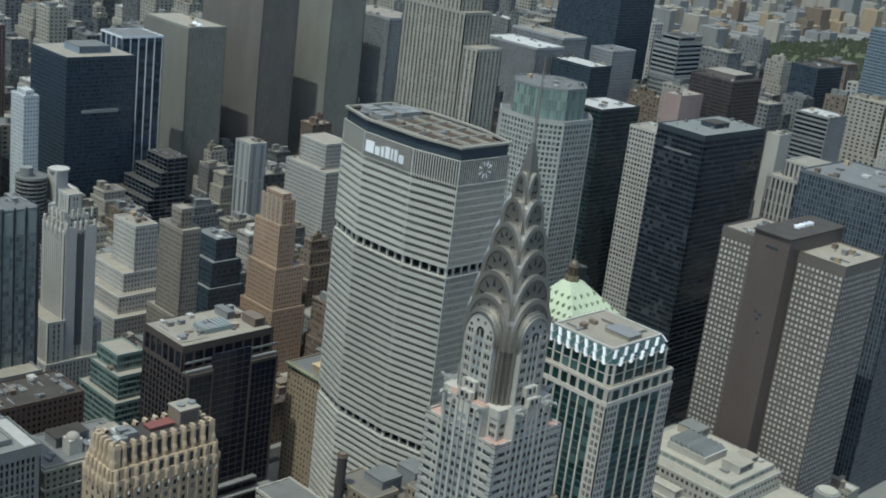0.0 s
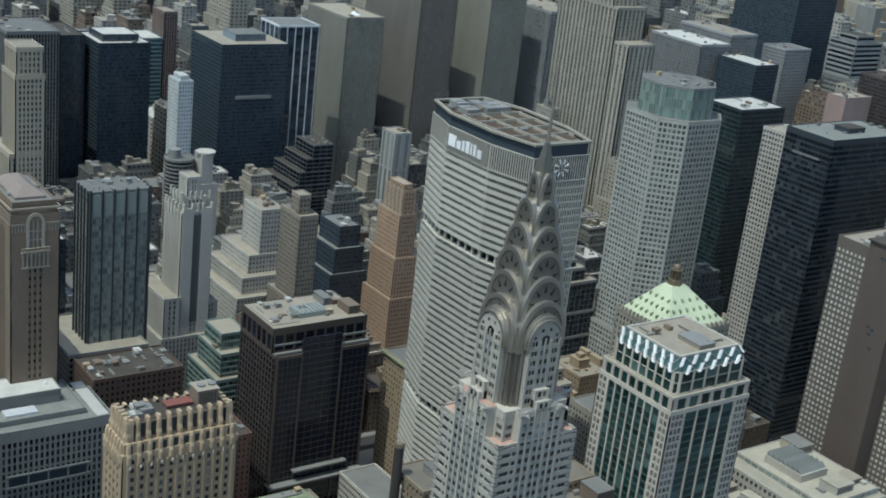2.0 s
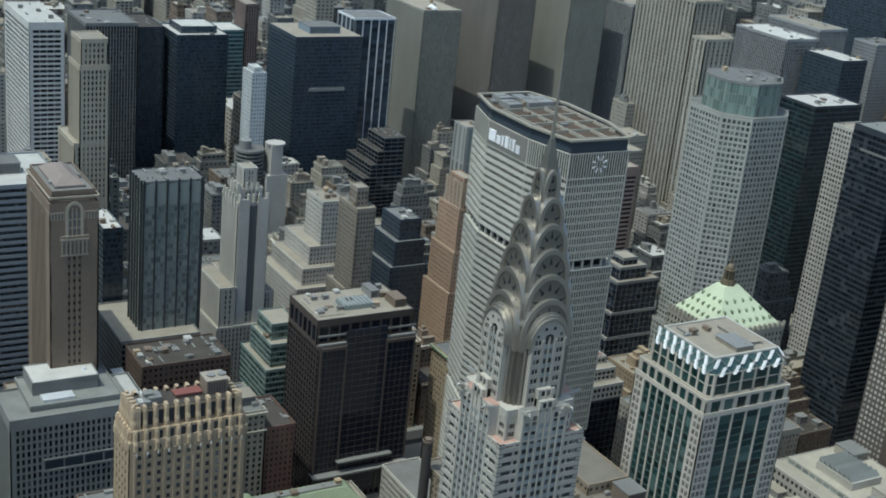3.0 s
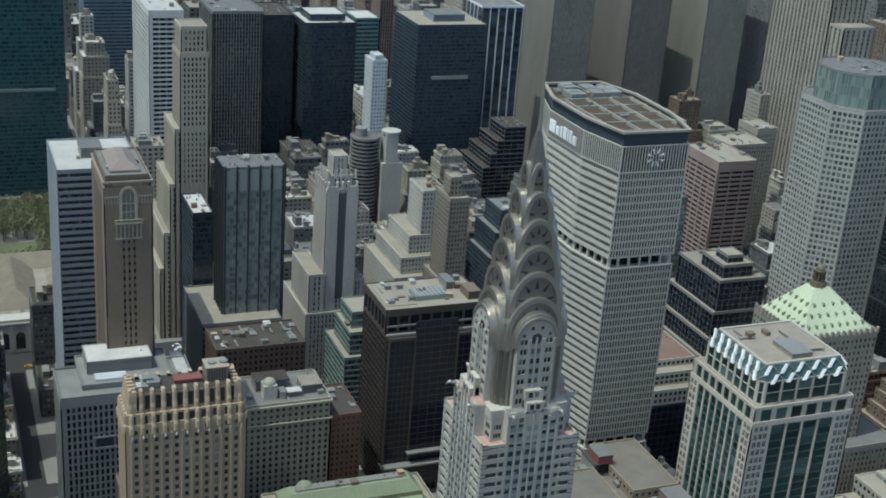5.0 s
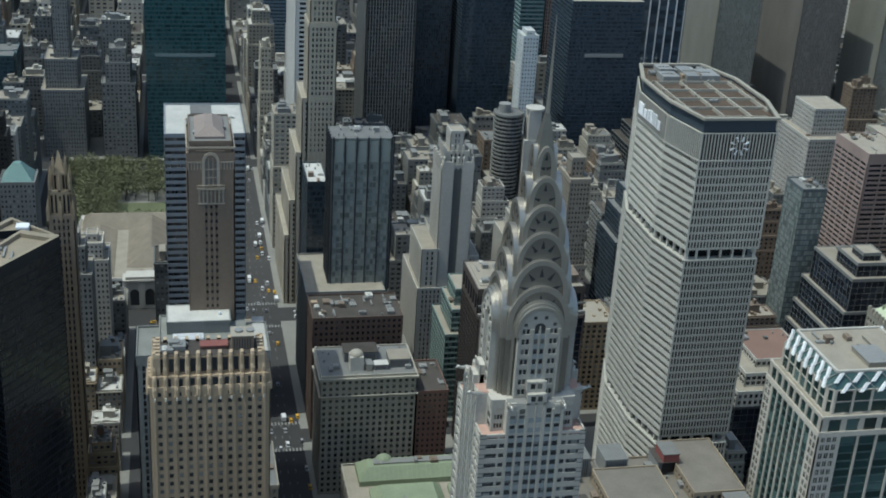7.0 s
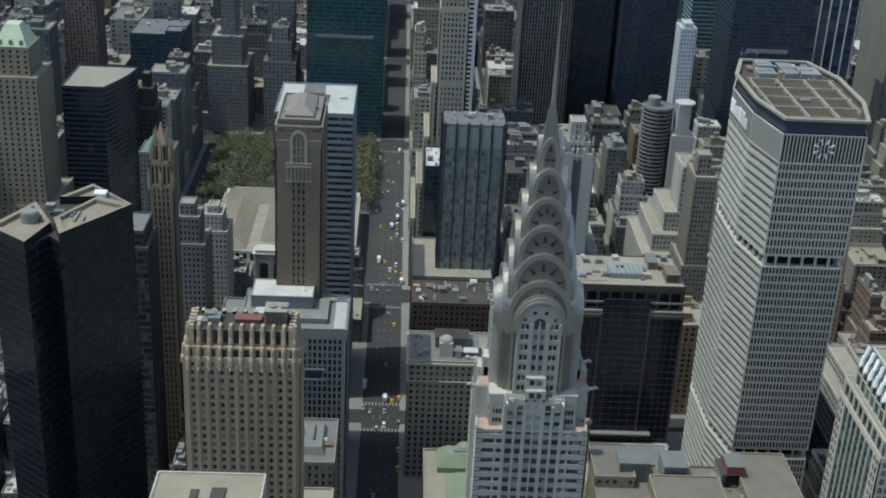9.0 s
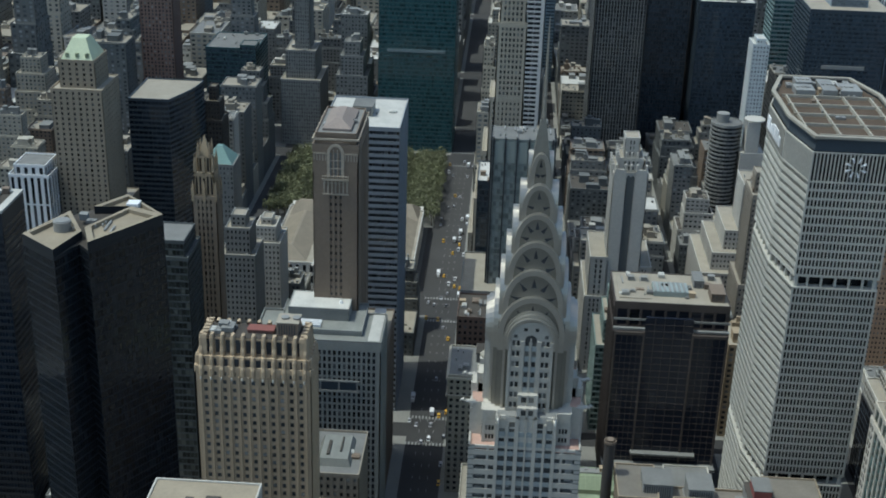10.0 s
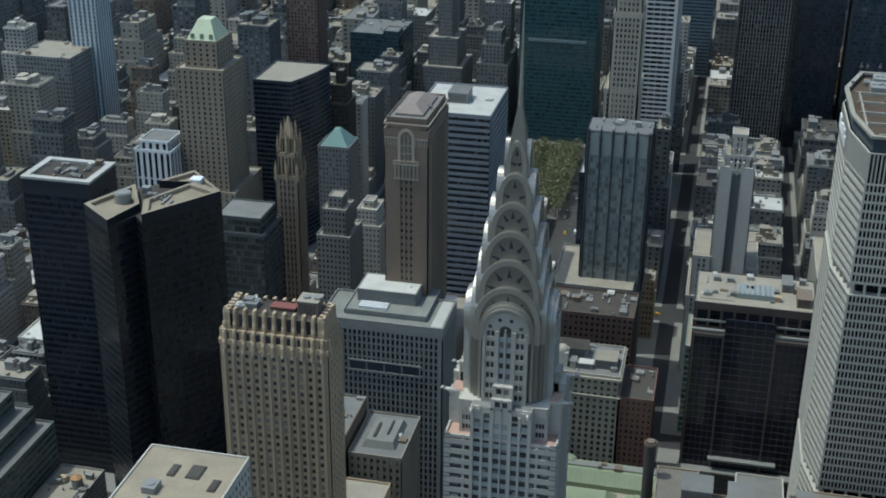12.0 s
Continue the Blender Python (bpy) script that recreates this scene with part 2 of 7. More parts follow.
def facade(m, p, q, z0, z1, s):
    """Piers and spandrels on the wall from p to q. Returns bays and floors."""
    a, b = Vector(p[:2]), Vector(q[:2])
    long = (b - a).length
    d = (b - a) / long
    o = Vector((d.y, -d.x))
    deep, c = s["depth"], s["corner"]
    bays = max(1, round((long - 2 * c) / s["bay"]))
    step = (long - 2 * c) / bays
    floors = max(1, round((z1 - z0 - s["top"] - s["base"]) / s["floor"]))
    rise = (z1 - z0 - s["top"] - s["base"]) / floors
    w = step * s["pier"]
    if s["pier"] > 0.01:
        for j in range(bays + 1):
            u = c + j * step
            u0, u1 = u - w / 2, u + w / 2
            if j == 0:
                u0, u1 = -deep, max(u1, 0.2)
            if j == bays:
                u0, u1 = min(u0, long - 0.2), long + deep
            m.bar(a, d, o, u0, u1, 0, deep, z0, z1 - 0.01, (0, 1, 2))
    elif c > 0:
        m.bar(a, d, o, -deep, c, 0, deep, z0, z1 - 0.01)
        m.bar(a, d, o, long - c, long + deep, 0, deep, z0, z1 - 0.01)
    out = deep * s["flat"]
    if s["span"] > 0.01:
        h = rise * s["span"]
        for j in range(floors):
            z = z0 + s["base"] + j * rise
            m.bar(a, d, o, 0 if out <= deep else -out, long if out <= deep else long + out, 0, out, z, z + h, (0, 3) if out <= deep else (0, 1, 2, 3))
    m.bar(a, d, o, -deep, long + deep, 0, deep * 1.08, z1 - s["top"], z1)
    if s["base"] > 0.1:
        m.bar(a, d, o, -deep, long + deep, 0, deep, z0, z0 + s["base"])
    return bays, floors


def tier(of, pts, z0, z1, s, roof=ROOF_GREY, wall_name="facade", parapet=0.9, split=None, seed=0):
    """One storeyed prism of a building: glazing, a facade to each side, a roof and its parapet."""
    core, one = Mesh(), Mesh()
    n = len(pts)
    if split is None:
        split = n < 9 and math.hypot(pts[0][0] - 40, pts[0][1] + 350) < 800
    shift = (seed * 7919 + int(z1 * 13) + int(pts[0][0]) * 31) % 997
    each = s if isinstance(s, list) else [s] * n
    for j in range(n):
        p, q, s = pts[j], pts[(j + 1) % n], each[j]
        m = Mesh() if split else one
        bays, floors = facade(m, p, q, z0, z1, s)
        c = s["corner"] / max(0.1, (Vector(q[:2]) - Vector(p[:2])).length / max(1, bays))
        lo = -s["base"] / s["floor"]
        hi = floors + s["top"] / s["floor"]
        k = shift + j * 57
        core.poly([(*p[:2], z0), (*q[:2], z0), (*q[:2], z1), (*p[:2], z1)], [(k - c, lo), (k + bays + c, lo), (k + bays + c, hi), (k - c, hi)])
        if split:
            part(wall_name, m, s["wall"], of)
    if not split:
        part(wall_name, one, s["wall"], of)
    part("glazing", core, s["pane"], of)
    top = Mesh()
    top.prism(grow(pts, s["depth"] * 0.5), z1 - 0.4, z1)
    part("roof", top, roof, of)
    if parapet > 0:
        ring = Mesh()
        outer, inner = grow(pts, s["depth"]), grow(pts, s["depth"] - 0.5)
        for j in range(n):
            q = (j + 1) % n
            ring.prism([outer[j], outer[q], inner[q], inner[j]], z1 - 0.02, z1 + parapet, under=False)
        part("parapet", ring, s["wall"], of)


def penthouse(of, x0, x1, y0, y1, z0, z1, wall=GREY_STONE, roof=ROOF_GREY, slats=True):
    m = Mesh()
    m.box(x0, x1, y0, y1, z0, z1)
    ph = part("penthouse", m, wall, of)
    c = Mesh()
    c.box(x0 - 0.25, x1 + 0.25, y0 - 0.25, y1 + 0.25, z1, z1 + 0.35)
    part("penthouse_roof", c, roof, ph)
    if slats and x1 - x0 > 4 and z1 - z0 > 2.5:
        g = Mesh()
        k = int((x1 - x0 - 1) / 0.9)
        for j in range(k):
            x = x0 + 0.7 + j * 0.9
            g.box(x, x + 0.35, y0 - 0.12, y0, z0 + 0.6, z1 - 0.6)
        part("louvre", g, DARK_METAL, ph)


def water_tank(of, x, y, z, r=2.0, h=3.6):
    m = Mesh()
    for a in (0.8, 2.4, 3.9, 5.5):
        m.box(x + r * 0.7 * math.cos(a) - 0.12, x + r * 0.7 * math.cos(a) + 0.12, y + r * 0.7 * math.sin(a) - 0.12, y + r * 0.7 * math.sin(a) + 0.12, z, z + 2.4)
    t = Mesh()
    t.tube(x, y, r, r * 0.96, z + 2.4, z + 2.4 + h, 14)
    tank = part("water_tank", t, TANK_WOOD, of)
    c = Mesh()
    c.tube(x, y, r * 1.08, 0.05, z + 2.4 + h, z + 3.6 + h, 14)
    part("tank_roof", c, ROOF_DARK, tank)
    part("tank_stand", m, DARK_METAL, tank)


def clutter(of, x0, x1, y0, y1, z, n, seed):
    """Air handlers, vents and ducts on a roof."""
    rng = random.Random(seed)
    for j in range(n):
        x, y = rng.uniform(x0 + 1.5, x1 - 1.5), rng.uniform(y0 + 1.5, y1 - 1.5)
        m = Mesh()
        pick = rng.random()
        if pick < 0.45:
            a, b, h = rng.uniform(0.8, 2.2), rng.uniform(0.8, 2.6), rng.uniform(0.8, 2.2)
            m.box(x - a, x + a, y - b, y + b, z + 0.2, z + h)
            m.box(x - a * 0.8, x + a * 0.8, y - b * 0.8, y + b * 0.8, z, z + 0.25)
            m.tube(x, y, min(a, b) * 0.6, min(a, b) * 0.6, z + h, z + h + 0.25, 10)
            part("air_handler", m, rng.choice((GREY_METAL, ROOF_WHITE, GREY_METAL, ROOF_GREY, BROWN_BRICK)), of)
        elif pick < 0.7:
            m.tube(x, y, 0.4, 0.4, z, z + 1.2, 8)
            m.tube(x, y, 0.6, 0.3, z + 1.2, z + 1.6, 8)
            part("roof_vent", m, GREY_METAL, of)
        elif pick < 0.88:
            a = rng.uniform(2, 5)
            m.box(x - 0.4, x + 0.4, max(y0 + 0.5, y - a), min(y1 - 0.5, y + a), z + 0.2, z + 0.9)
            m.box(x - 0.5, x + 0.5, y - 0.2, y + 0.2, z, z + 0.3)
            part("duct", m, GREY_METAL, of)
        else:
            m.box(x - 1.6, x + 1.6, y - 1.4, y + 1.4, z, z + 2.6)
            m.box(x - 1.8, x + 1.8, y - 1.6, y + 1.6, z + 2.6, z + 2.8)
            part("stair_bulkhead", m, rng.choice((BUFF_BRICK, GREY_STONE, BROWN_BRICK)), of)


def windows(of, p, q, z0, z1, bay, floor, wide, high, inset=0.2, edge=0.0, name="window", most=290, rail=True):
    """Single sash windows in rows down from z1 on the wall from p to q, each one an object on a shared mesh."""
    a, b = Vector(p[:2]), Vector(q[:2])
    long = (b - a).length
    d = (b - a) / long
    o = Vector((d.y, -d.x))
    cols = max(1, round((long - 2 * edge) / bay))
    step = (long - 2 * edge) / cols
    m = Mesh()
    zero = Vector((0, 0))
    m.bar(zero, d, o, -wide / 2, wide / 2, -0.05, inset, 0, high)
    m.bar(zero, d, o, -wide / 2 - 0.1, wide / 2 + 0.1, -0.05, inset + 0.16, -0.2, 0)
    if rail:
        m.bar(zero, d, o, -wide / 2, wide / 2, 0, inset + 0.07, high * 0.52, high * 0.52 + 0.12)
    me = m.data(name)
    count = 0
    z = z1
    while z > z0 and count + cols <= most:
        for j in range(cols):
            c = a + d * (edge + step * (j + 0.5))
            ob = link(name, me, SASH, of)
            ob.location = ob.location + Vector((c.x, c.y, z))
            count += 1
        z -= floor


TAKEN = []


def site(x0, x1, y0, y1):
    TAKEN.append((x0, x1, y0, y1))
# ---- ground, streets and blocks ----
AVENUES = [(-380, 26), (-190, 24), (0, 23), (131, 42), (266, 24), (425, 30), (735, 30), (1010, 30), (1290, 30), (1570, 30), (1850, 30), (2130, 30)]
STREETS = [(k * 80.5, 30 if k in (0, -8, 15) else 18) for k in range(-16, 40)]
land = Mesh()
land.box(-4800, 4800, -1500, 4800, -1.0, 0.0)
setting("ground", land, GROUND, "grey city ground that reaches the horizon")
roads = Mesh()
for y, w in AVENUES:
    roads.box(-1400, 3300, y - w / 2 - 6, y + w / 2 + 6, -0.5, 0.05)
setting("road", roads, ASPHALT, "dark asphalt avenues and streets")
cross = Mesh()
for x, w in STREETS:
    cross.box(x - w / 2 - 5, x + w / 2 + 5, -420, 2300, -0.5, 0.03)
setting("road", cross, ASPHALT, "dark asphalt cross streets")
marks = Mesh()
for w in (-4.2, 0.0, 4.2):
    y = -60.0
    while y < 730:
        marks.box(w - 0.12, w + 0.12, y, y + 3.0, 0.05, 0.062)
        y += 12.0
for y, w in AVENUES[2:7]:
    for side in (-1, 1):
        for k in range(14):
            x = -13 + k * 2.0
            c = y + side * (w / 2 + 2.5)
            marks.box(x - 0.45, x + 0.45, c - 1.7, c + 1.7, 0.05, 0.062)
setting("road_marking", marks, PAINT_WHITE, "white lane lines and crosswalk bars")

# ---- the art deco tower with the steel crown ----
CX, CY = 47.2, -38.6
WIDE, DEEP = 1.022, 1.015


def turned(x, y, k):
    """The place x across, y outwards on side k (0 faces east, 1 north, 2 west, 3 south)."""
    return ((CX + x * WIDE, CY - y * DEEP), (CX + y * WIDE, CY + x * DEEP), (CX - x * WIDE, CY + y * DEEP), (CX - y * WIDE, CY - x * DEEP))[k]


def turned_box(m, k, x0, x1, y0, y1, z0, z1):
    a, b = turned(x0, y0, k), turned(x1, y1, k)
    m.box(min(a[0], b[0]), max(a[0], b[0]), min(a[1], b[1]), max(a[1], b[1]), z0, z1)


def arch_line(w, z0, zs, za, n=18, power=2.0):
    """An upright arch of half width w: straight to zs, then round to the apex za."""
    pts = [(-w, z0)]
    for j in range(n + 1):
        a = math.pi * (1 - j / n)
        c, s = math.cos(a), math.sin(a)
        pts.append((w * math.copysign(abs(c) ** (2 / power), c), zs + (za - zs) * abs(s) ** (2 / power)))
    pts.append((w, z0))
    return pts


def vault(m, k, w, z0, zs, za, y0, y1, power=2.0, front=True):
    """A barrel vault on side k from depth y0 out to y1."""
    line = arch_line(w, z0, zs, za, power=power)
    i = len(m.v)
    for y in (y0, y1):
        m.v += [(*turned(x, y, k), z) for x, z in line]
    n = len(line)
    for j in range(n - 1):
        m.f.append((i + j, i + j + 1, i + n + j + 1, i + n + j))
        m.uv += [(0.5, 0.5)] * 4
    if front:
        m.f.append(tuple(range(i + 2 * n - 1, i + n - 1, -1)))
        m.uv += [(0.5, 0.5)] * n


def rim(m, k, w, z0, zs, za, thick, y0, y1, power=2.0):
    """A curved band along the edge of an arch, from depth y0 out to y1."""
    a, b = arch_line(w, z0, zs, za, power=power), arch_line(w - thick, z0, zs, za - thick, power=power)
    n = len(a)
    i = len(m.v)
    for line, y in ((a, y0), (a, y1), (b, y1), (b, y0)):
        m.v += [(*turned(x, y, k), z) for x, z in line]
    for j in range(n - 1):
        for r in range(4):
            s = (r + 1) % 4
            m.f.append((i + r * n + j, i + r * n + j + 1, i + s * n + j + 1, i + s * n + j))
            m.uv += [(0.5, 0.5)] * 4


crown_tower = thing("skyscraper", "white brick art deco skyscraper with arched stainless steel crown", "skyscraper", CX, CY)
site(0, 78, -75, -10)
HALF = 15.9
SPANDREL = mat("grey_spandrel_brick", (0.27, 0.29, 0.28), spots=0.15)
SHAFT_TOP = 194.6
# broad base below the shaft
base_style = style(WHITE_BRICK, WINDOW_DARK, bay=2.9, floor=3.6, pier=0.5, span=0.5, depth=0.35)
tier(crown_tower, rect(17, 76, -72, -12), 0.0, 62, base_style, ROOF_GREY)
tier(crown_tower, rect(24, 70.5, -62, -15.5), 62, 108, base_style, ROOF_GREY)
shaft_core = Mesh()
# glazing behind the shaft, one grid of windows to a side
for k in range(4):
    a, b = turned(-HALF, HALF, k), turned(HALF, HALF, k)
    shaft_core.poly([(*a, 108), (*b, 108), (*b, SHAFT_TOP), (*a, SHAFT_TOP)], [(k * 91, 3), (k * 91 + 16, 3), (k * 91 + 16, 29), (k * 91, 29)])
shaft_core.box(CX - (HALF - 0.05) * WIDE, CX + (HALF - 0.05) * WIDE, CY - (HALF - 0.05) * DEEP, CY + (HALF - 0.05) * DEEP, SHAFT_TOP - 0.6, SHAFT_TOP - 0.3)
part("shaft_glazing", shaft_core, WINDOW, crown_tower)
FLOOR = 3.37
for k in range(4):
    white, dark, grey = Mesh(), Mesh(), Mesh()
    # banded corners: white courses with dark ends
    z = 108.0
    while z < SHAFT_TOP - 1:
        for side in (-1, 1):
            x0, x1 = sorted((side * (HALF + 0.3), side * 8.4))
            turned_box(white, k, x0, x1, HALF - 0.1, HALF + 0.32, z, z + 1.75)
            e0, e1 = sorted((side * (HALF + 0.36), side * (HALF - 1.6)))
            turned_box(dark, k, e0, e1, HALF - 0.05, HALF + 0.34, z + 1.75, z + 2.05)
            turned_box(dark, k, e0, e1, HALF - 0.05, HALF + 0.34, z + 3.1, z + FLOOR)
            turned_box(white, k, e0 + (0.2 if side > 0 else 0.06), e1 - (0.06 if side > 0 else 0.2), HALF - 0.1, HALF + 0.22, z + 2.05, z + 3.1)
            f = side * 10.6
            turned_box(white, k, f - 0.35, f + 0.35, HALF - 0.1, HALF + 0.22, z + 1.75, z + FLOOR)
        z += FLOOR
    # upright piers of the middle, running up into the arched bay
    for x, w in ((-8.2, 0.5), (-5.35, 0.35), (-2.6, 0.55), (0.0, 0.22), (2.6, 0.55), (5.35, 0.35), (8.2, 0.5)):
        turned_box(white, k, x - w, x + w, HALF - 0.1, HALF + 0.45, 108, 203.5 if abs(x) > 3 else 206)
    for x in (-6.8, -4.0, -1.3, 1.3, 4.0, 6.8):
        z = 108.0
        while z < 201:
            turned_box(grey, k, x - 1.05, x + 1.05, HALF - 0.1, HALF + 0.16, z, z + 1.55)
            z += FLOOR
    part("facade", white, WHITE_BRICK, crown_tower, "white glazed brick piers and courses")
    part("band", dark, GREY_GRANITE, crown_tower, "dark grey brick bands at the corners")
    part("spandrel", grey, SPANDREL, crown_tower, "grey spandrels between white piers")
# storeys between the corner terraces, where the eagles look out
setback = Mesh()
turned_box(setback, 0, -8.6, 8.6, -HALF + 0.02, HALF - 0.02, SHAFT_TOP - 0.3, 205.6)
turned_box(setback, 0, -HALF + 0.02, HALF - 0.02, -8.6, 8.6, SHAFT_TOP - 0.3, 205.55)
turned_box(setback, 0, -12.6, 12.6, -12.6, 12.6, SHAFT_TOP - 0.3, 205.5)
part("setback_wall", setback, WHITE_BRICK, crown_tower)
for a in (-1, 1):
    for b in (-1, 1):
        terrace, coping = Mesh(), Mesh()
        turned_box(terrace, 0, *sorted((a * (HALF + 0.2), a * 8.0)), *sorted((b * (HALF + 0.2), b * 8.0)), SHAFT_TOP - 0.2, SHAFT_TOP + 0.1)
        turned_box(coping, 0, a * HALF - 0.25, a * HALF + 0.25, *sorted((b * (HALF + 0.3), b * 8.4)), SHAFT_TOP + 0.1, SHAFT_TOP + 0.9)
        turned_box(coping, 0, *sorted((a * (HALF + 0.3), a * 8.4)), b * HALF - 0.25, b * HALF + 0.25, SHAFT_TOP + 0.1, SHAFT_TOP + 0.9)
        floor_part = part("terrace", terrace, TERRACOTTA, crown_tower, "pink tiled corner terrace")
        part("terrace_parapet", coping, WHITE_BRICK, floor_part)
for k in range(4):
    upper_terrace = Mesh()
    turned_box(upper_terrace, k, -8.4, 8.4, 12.6, HALF - 0.1, 205.6, 205.75)
    part("upper_terrace", upper_terrace, TERRACOTTA if k in (1, 3) else GREY_STONE, crown_tower)
for k in range(4):
    # middle piers step back from the shaft to the arched bay
    for y, z in ((HALF + 0.1, 208.6), (14.4, 212.0)):
        middle = Mesh()
        turned_box(middle, k, -2.7, 2.7, 12.4, y, 205.4, z)
        part("middle_bay", middle, WHITE_BRICK, crown_tower)
        for x, w in ((-2.4, 0.55), (0.0, 0.22), (2.4, 0.55)):
            pier = Mesh()
            turned_box(pier, k, x - w, x + w, y - 0.1, y + 0.35, 205.3, z + 0.3)
            part("middle_pier", pier, WHITE_BRICK, crown_tower)
        for x in (-1.05, 1.05):
            pane = Mesh()
            turned_box(pane, k, x - 0.7, x + 0.7, y - 0.2, y + 0.08, z - 2.3, z - 0.6)
            part("pier_window", pane, SASH, crown_tower)
for k in range(4):
    for side in (-1, 1):
        # recessed arched wall over the corner terrace
        x0, x1 = sorted((side * 12.5, side * 8.6))
        for z in (SHAFT_TOP + 1.2, SHAFT_TOP + 4.2):
            for x2 in (x0 + 1.25, x0 + 2.15, x0 + 3.05):
                glazed = Mesh()
                turned_box(glazed, k, x2 - 0.32, x2 + 0.32, 12.55, 12.68, z, z + 1.5)
                part("arcade_window", glazed, SASH, crown_tower)
        arcade, ledge = Mesh(), Mesh()
        turned_box(arcade, k, x0, x1, 12.6, 12.95, 202.4, 205.6)
        turned_box(arcade, k, x0, x0 + 0.9, 12.6, 12.94, SHAFT_TOP, 202.4)
        part("arcade", arcade, WHITE_BRICK, crown_tower)
        # upper windows of the wings
        for z, x2 in ((191.9, side * 6.8), (195.4, side * 6.8), (198.7, side * 6.8), (195.4, side * 4.0), (198.7, side * 4.0), (200.9, side * 4.0)):
            glazed = Mesh()
            turned_box(glazed, k, x2 - 0.8, x2 + 0.8, HALF - 0.05, HALF + 0.12, z + 1.3, z + 2.9)
            part("wing_window", glazed, SASH, crown_tower)
        x0, x1 = sorted((side * 8.9, side * 5.8))
        turned_box(ledge, k, x0, x1, HALF - 0.4, HALF + 0.5, 204.4, 205.3)
        turned_box(ledge, k, x0 + 0.2, x1 - 0.2, HALF - 0.3, HALF + 0.3, 205.3, 206.0)
        part("eagle_ledge", ledge, WHITE_BRICK, crown_tower)


def eagle(k, side):
    """A steel gargoyle that juts out of the ledge: neck, head and beak."""
    m = Mesh()
    prev = None
    for y, z, r in ((HALF - 1.2, 205.2, 0.9), (HALF + 0.4, 205.4, 0.8), (HALF + 1.7, 205.5, 0.6), (HALF + 2.3, 205.9, 0.7), (HALF + 3.0, 205.8, 0.5), (HALF + 3.6, 205.3, 0.08)):
        ring = []
        for j in range(8):
            a = j * math.pi / 4
            ring.append((*turned(side * 8.0 + r * math.cos(a), y, k), z + r * 0.85 * math.sin(a)))
        if prev:
            for j in range(8):
                q = (j + 1) % 8
                m.poly([prev[j], prev[q], ring[q], ring[j]])
        prev = ring
    part("eagle_gargoyle", m, STEEL_RIM, crown_tower, "stainless steel eagle head gargoyle")


for k in range(4):
    for side in (-1, 1):
        eagle(k, side)

# cross-shaped upper storeys in steel, with a white arched bay on each side
ARM_W, ARM_D = 7.9, 10.4
arms = Mesh()
for k in range(4):
    vault(arms, k, ARM_W, 205.5, 229.0, 237.3, 0.0, ARM_D)
turned_box(arms, 0, -9.3, 9.3, -9.3, 9.3, 205.5, 233.0)
part("steel_shaft", arms, STEEL_DULL, crown_tower, "dull steel clad storeys with small windows")
for k in range(4):
    for side in (-1, 1):
        pane = Mesh()
        turned_box(pane, k, side * 8.6 - 0.38, side * 8.6 + 0.38, 9.25, 9.4, 0, 1.7)
        shared = pane.data("corner_pane")
        z = 207.4
        while z < 229:
            link("corner_pane", shared, SASH_PALE, crown_tower).location.z += z
            z += FLOOR
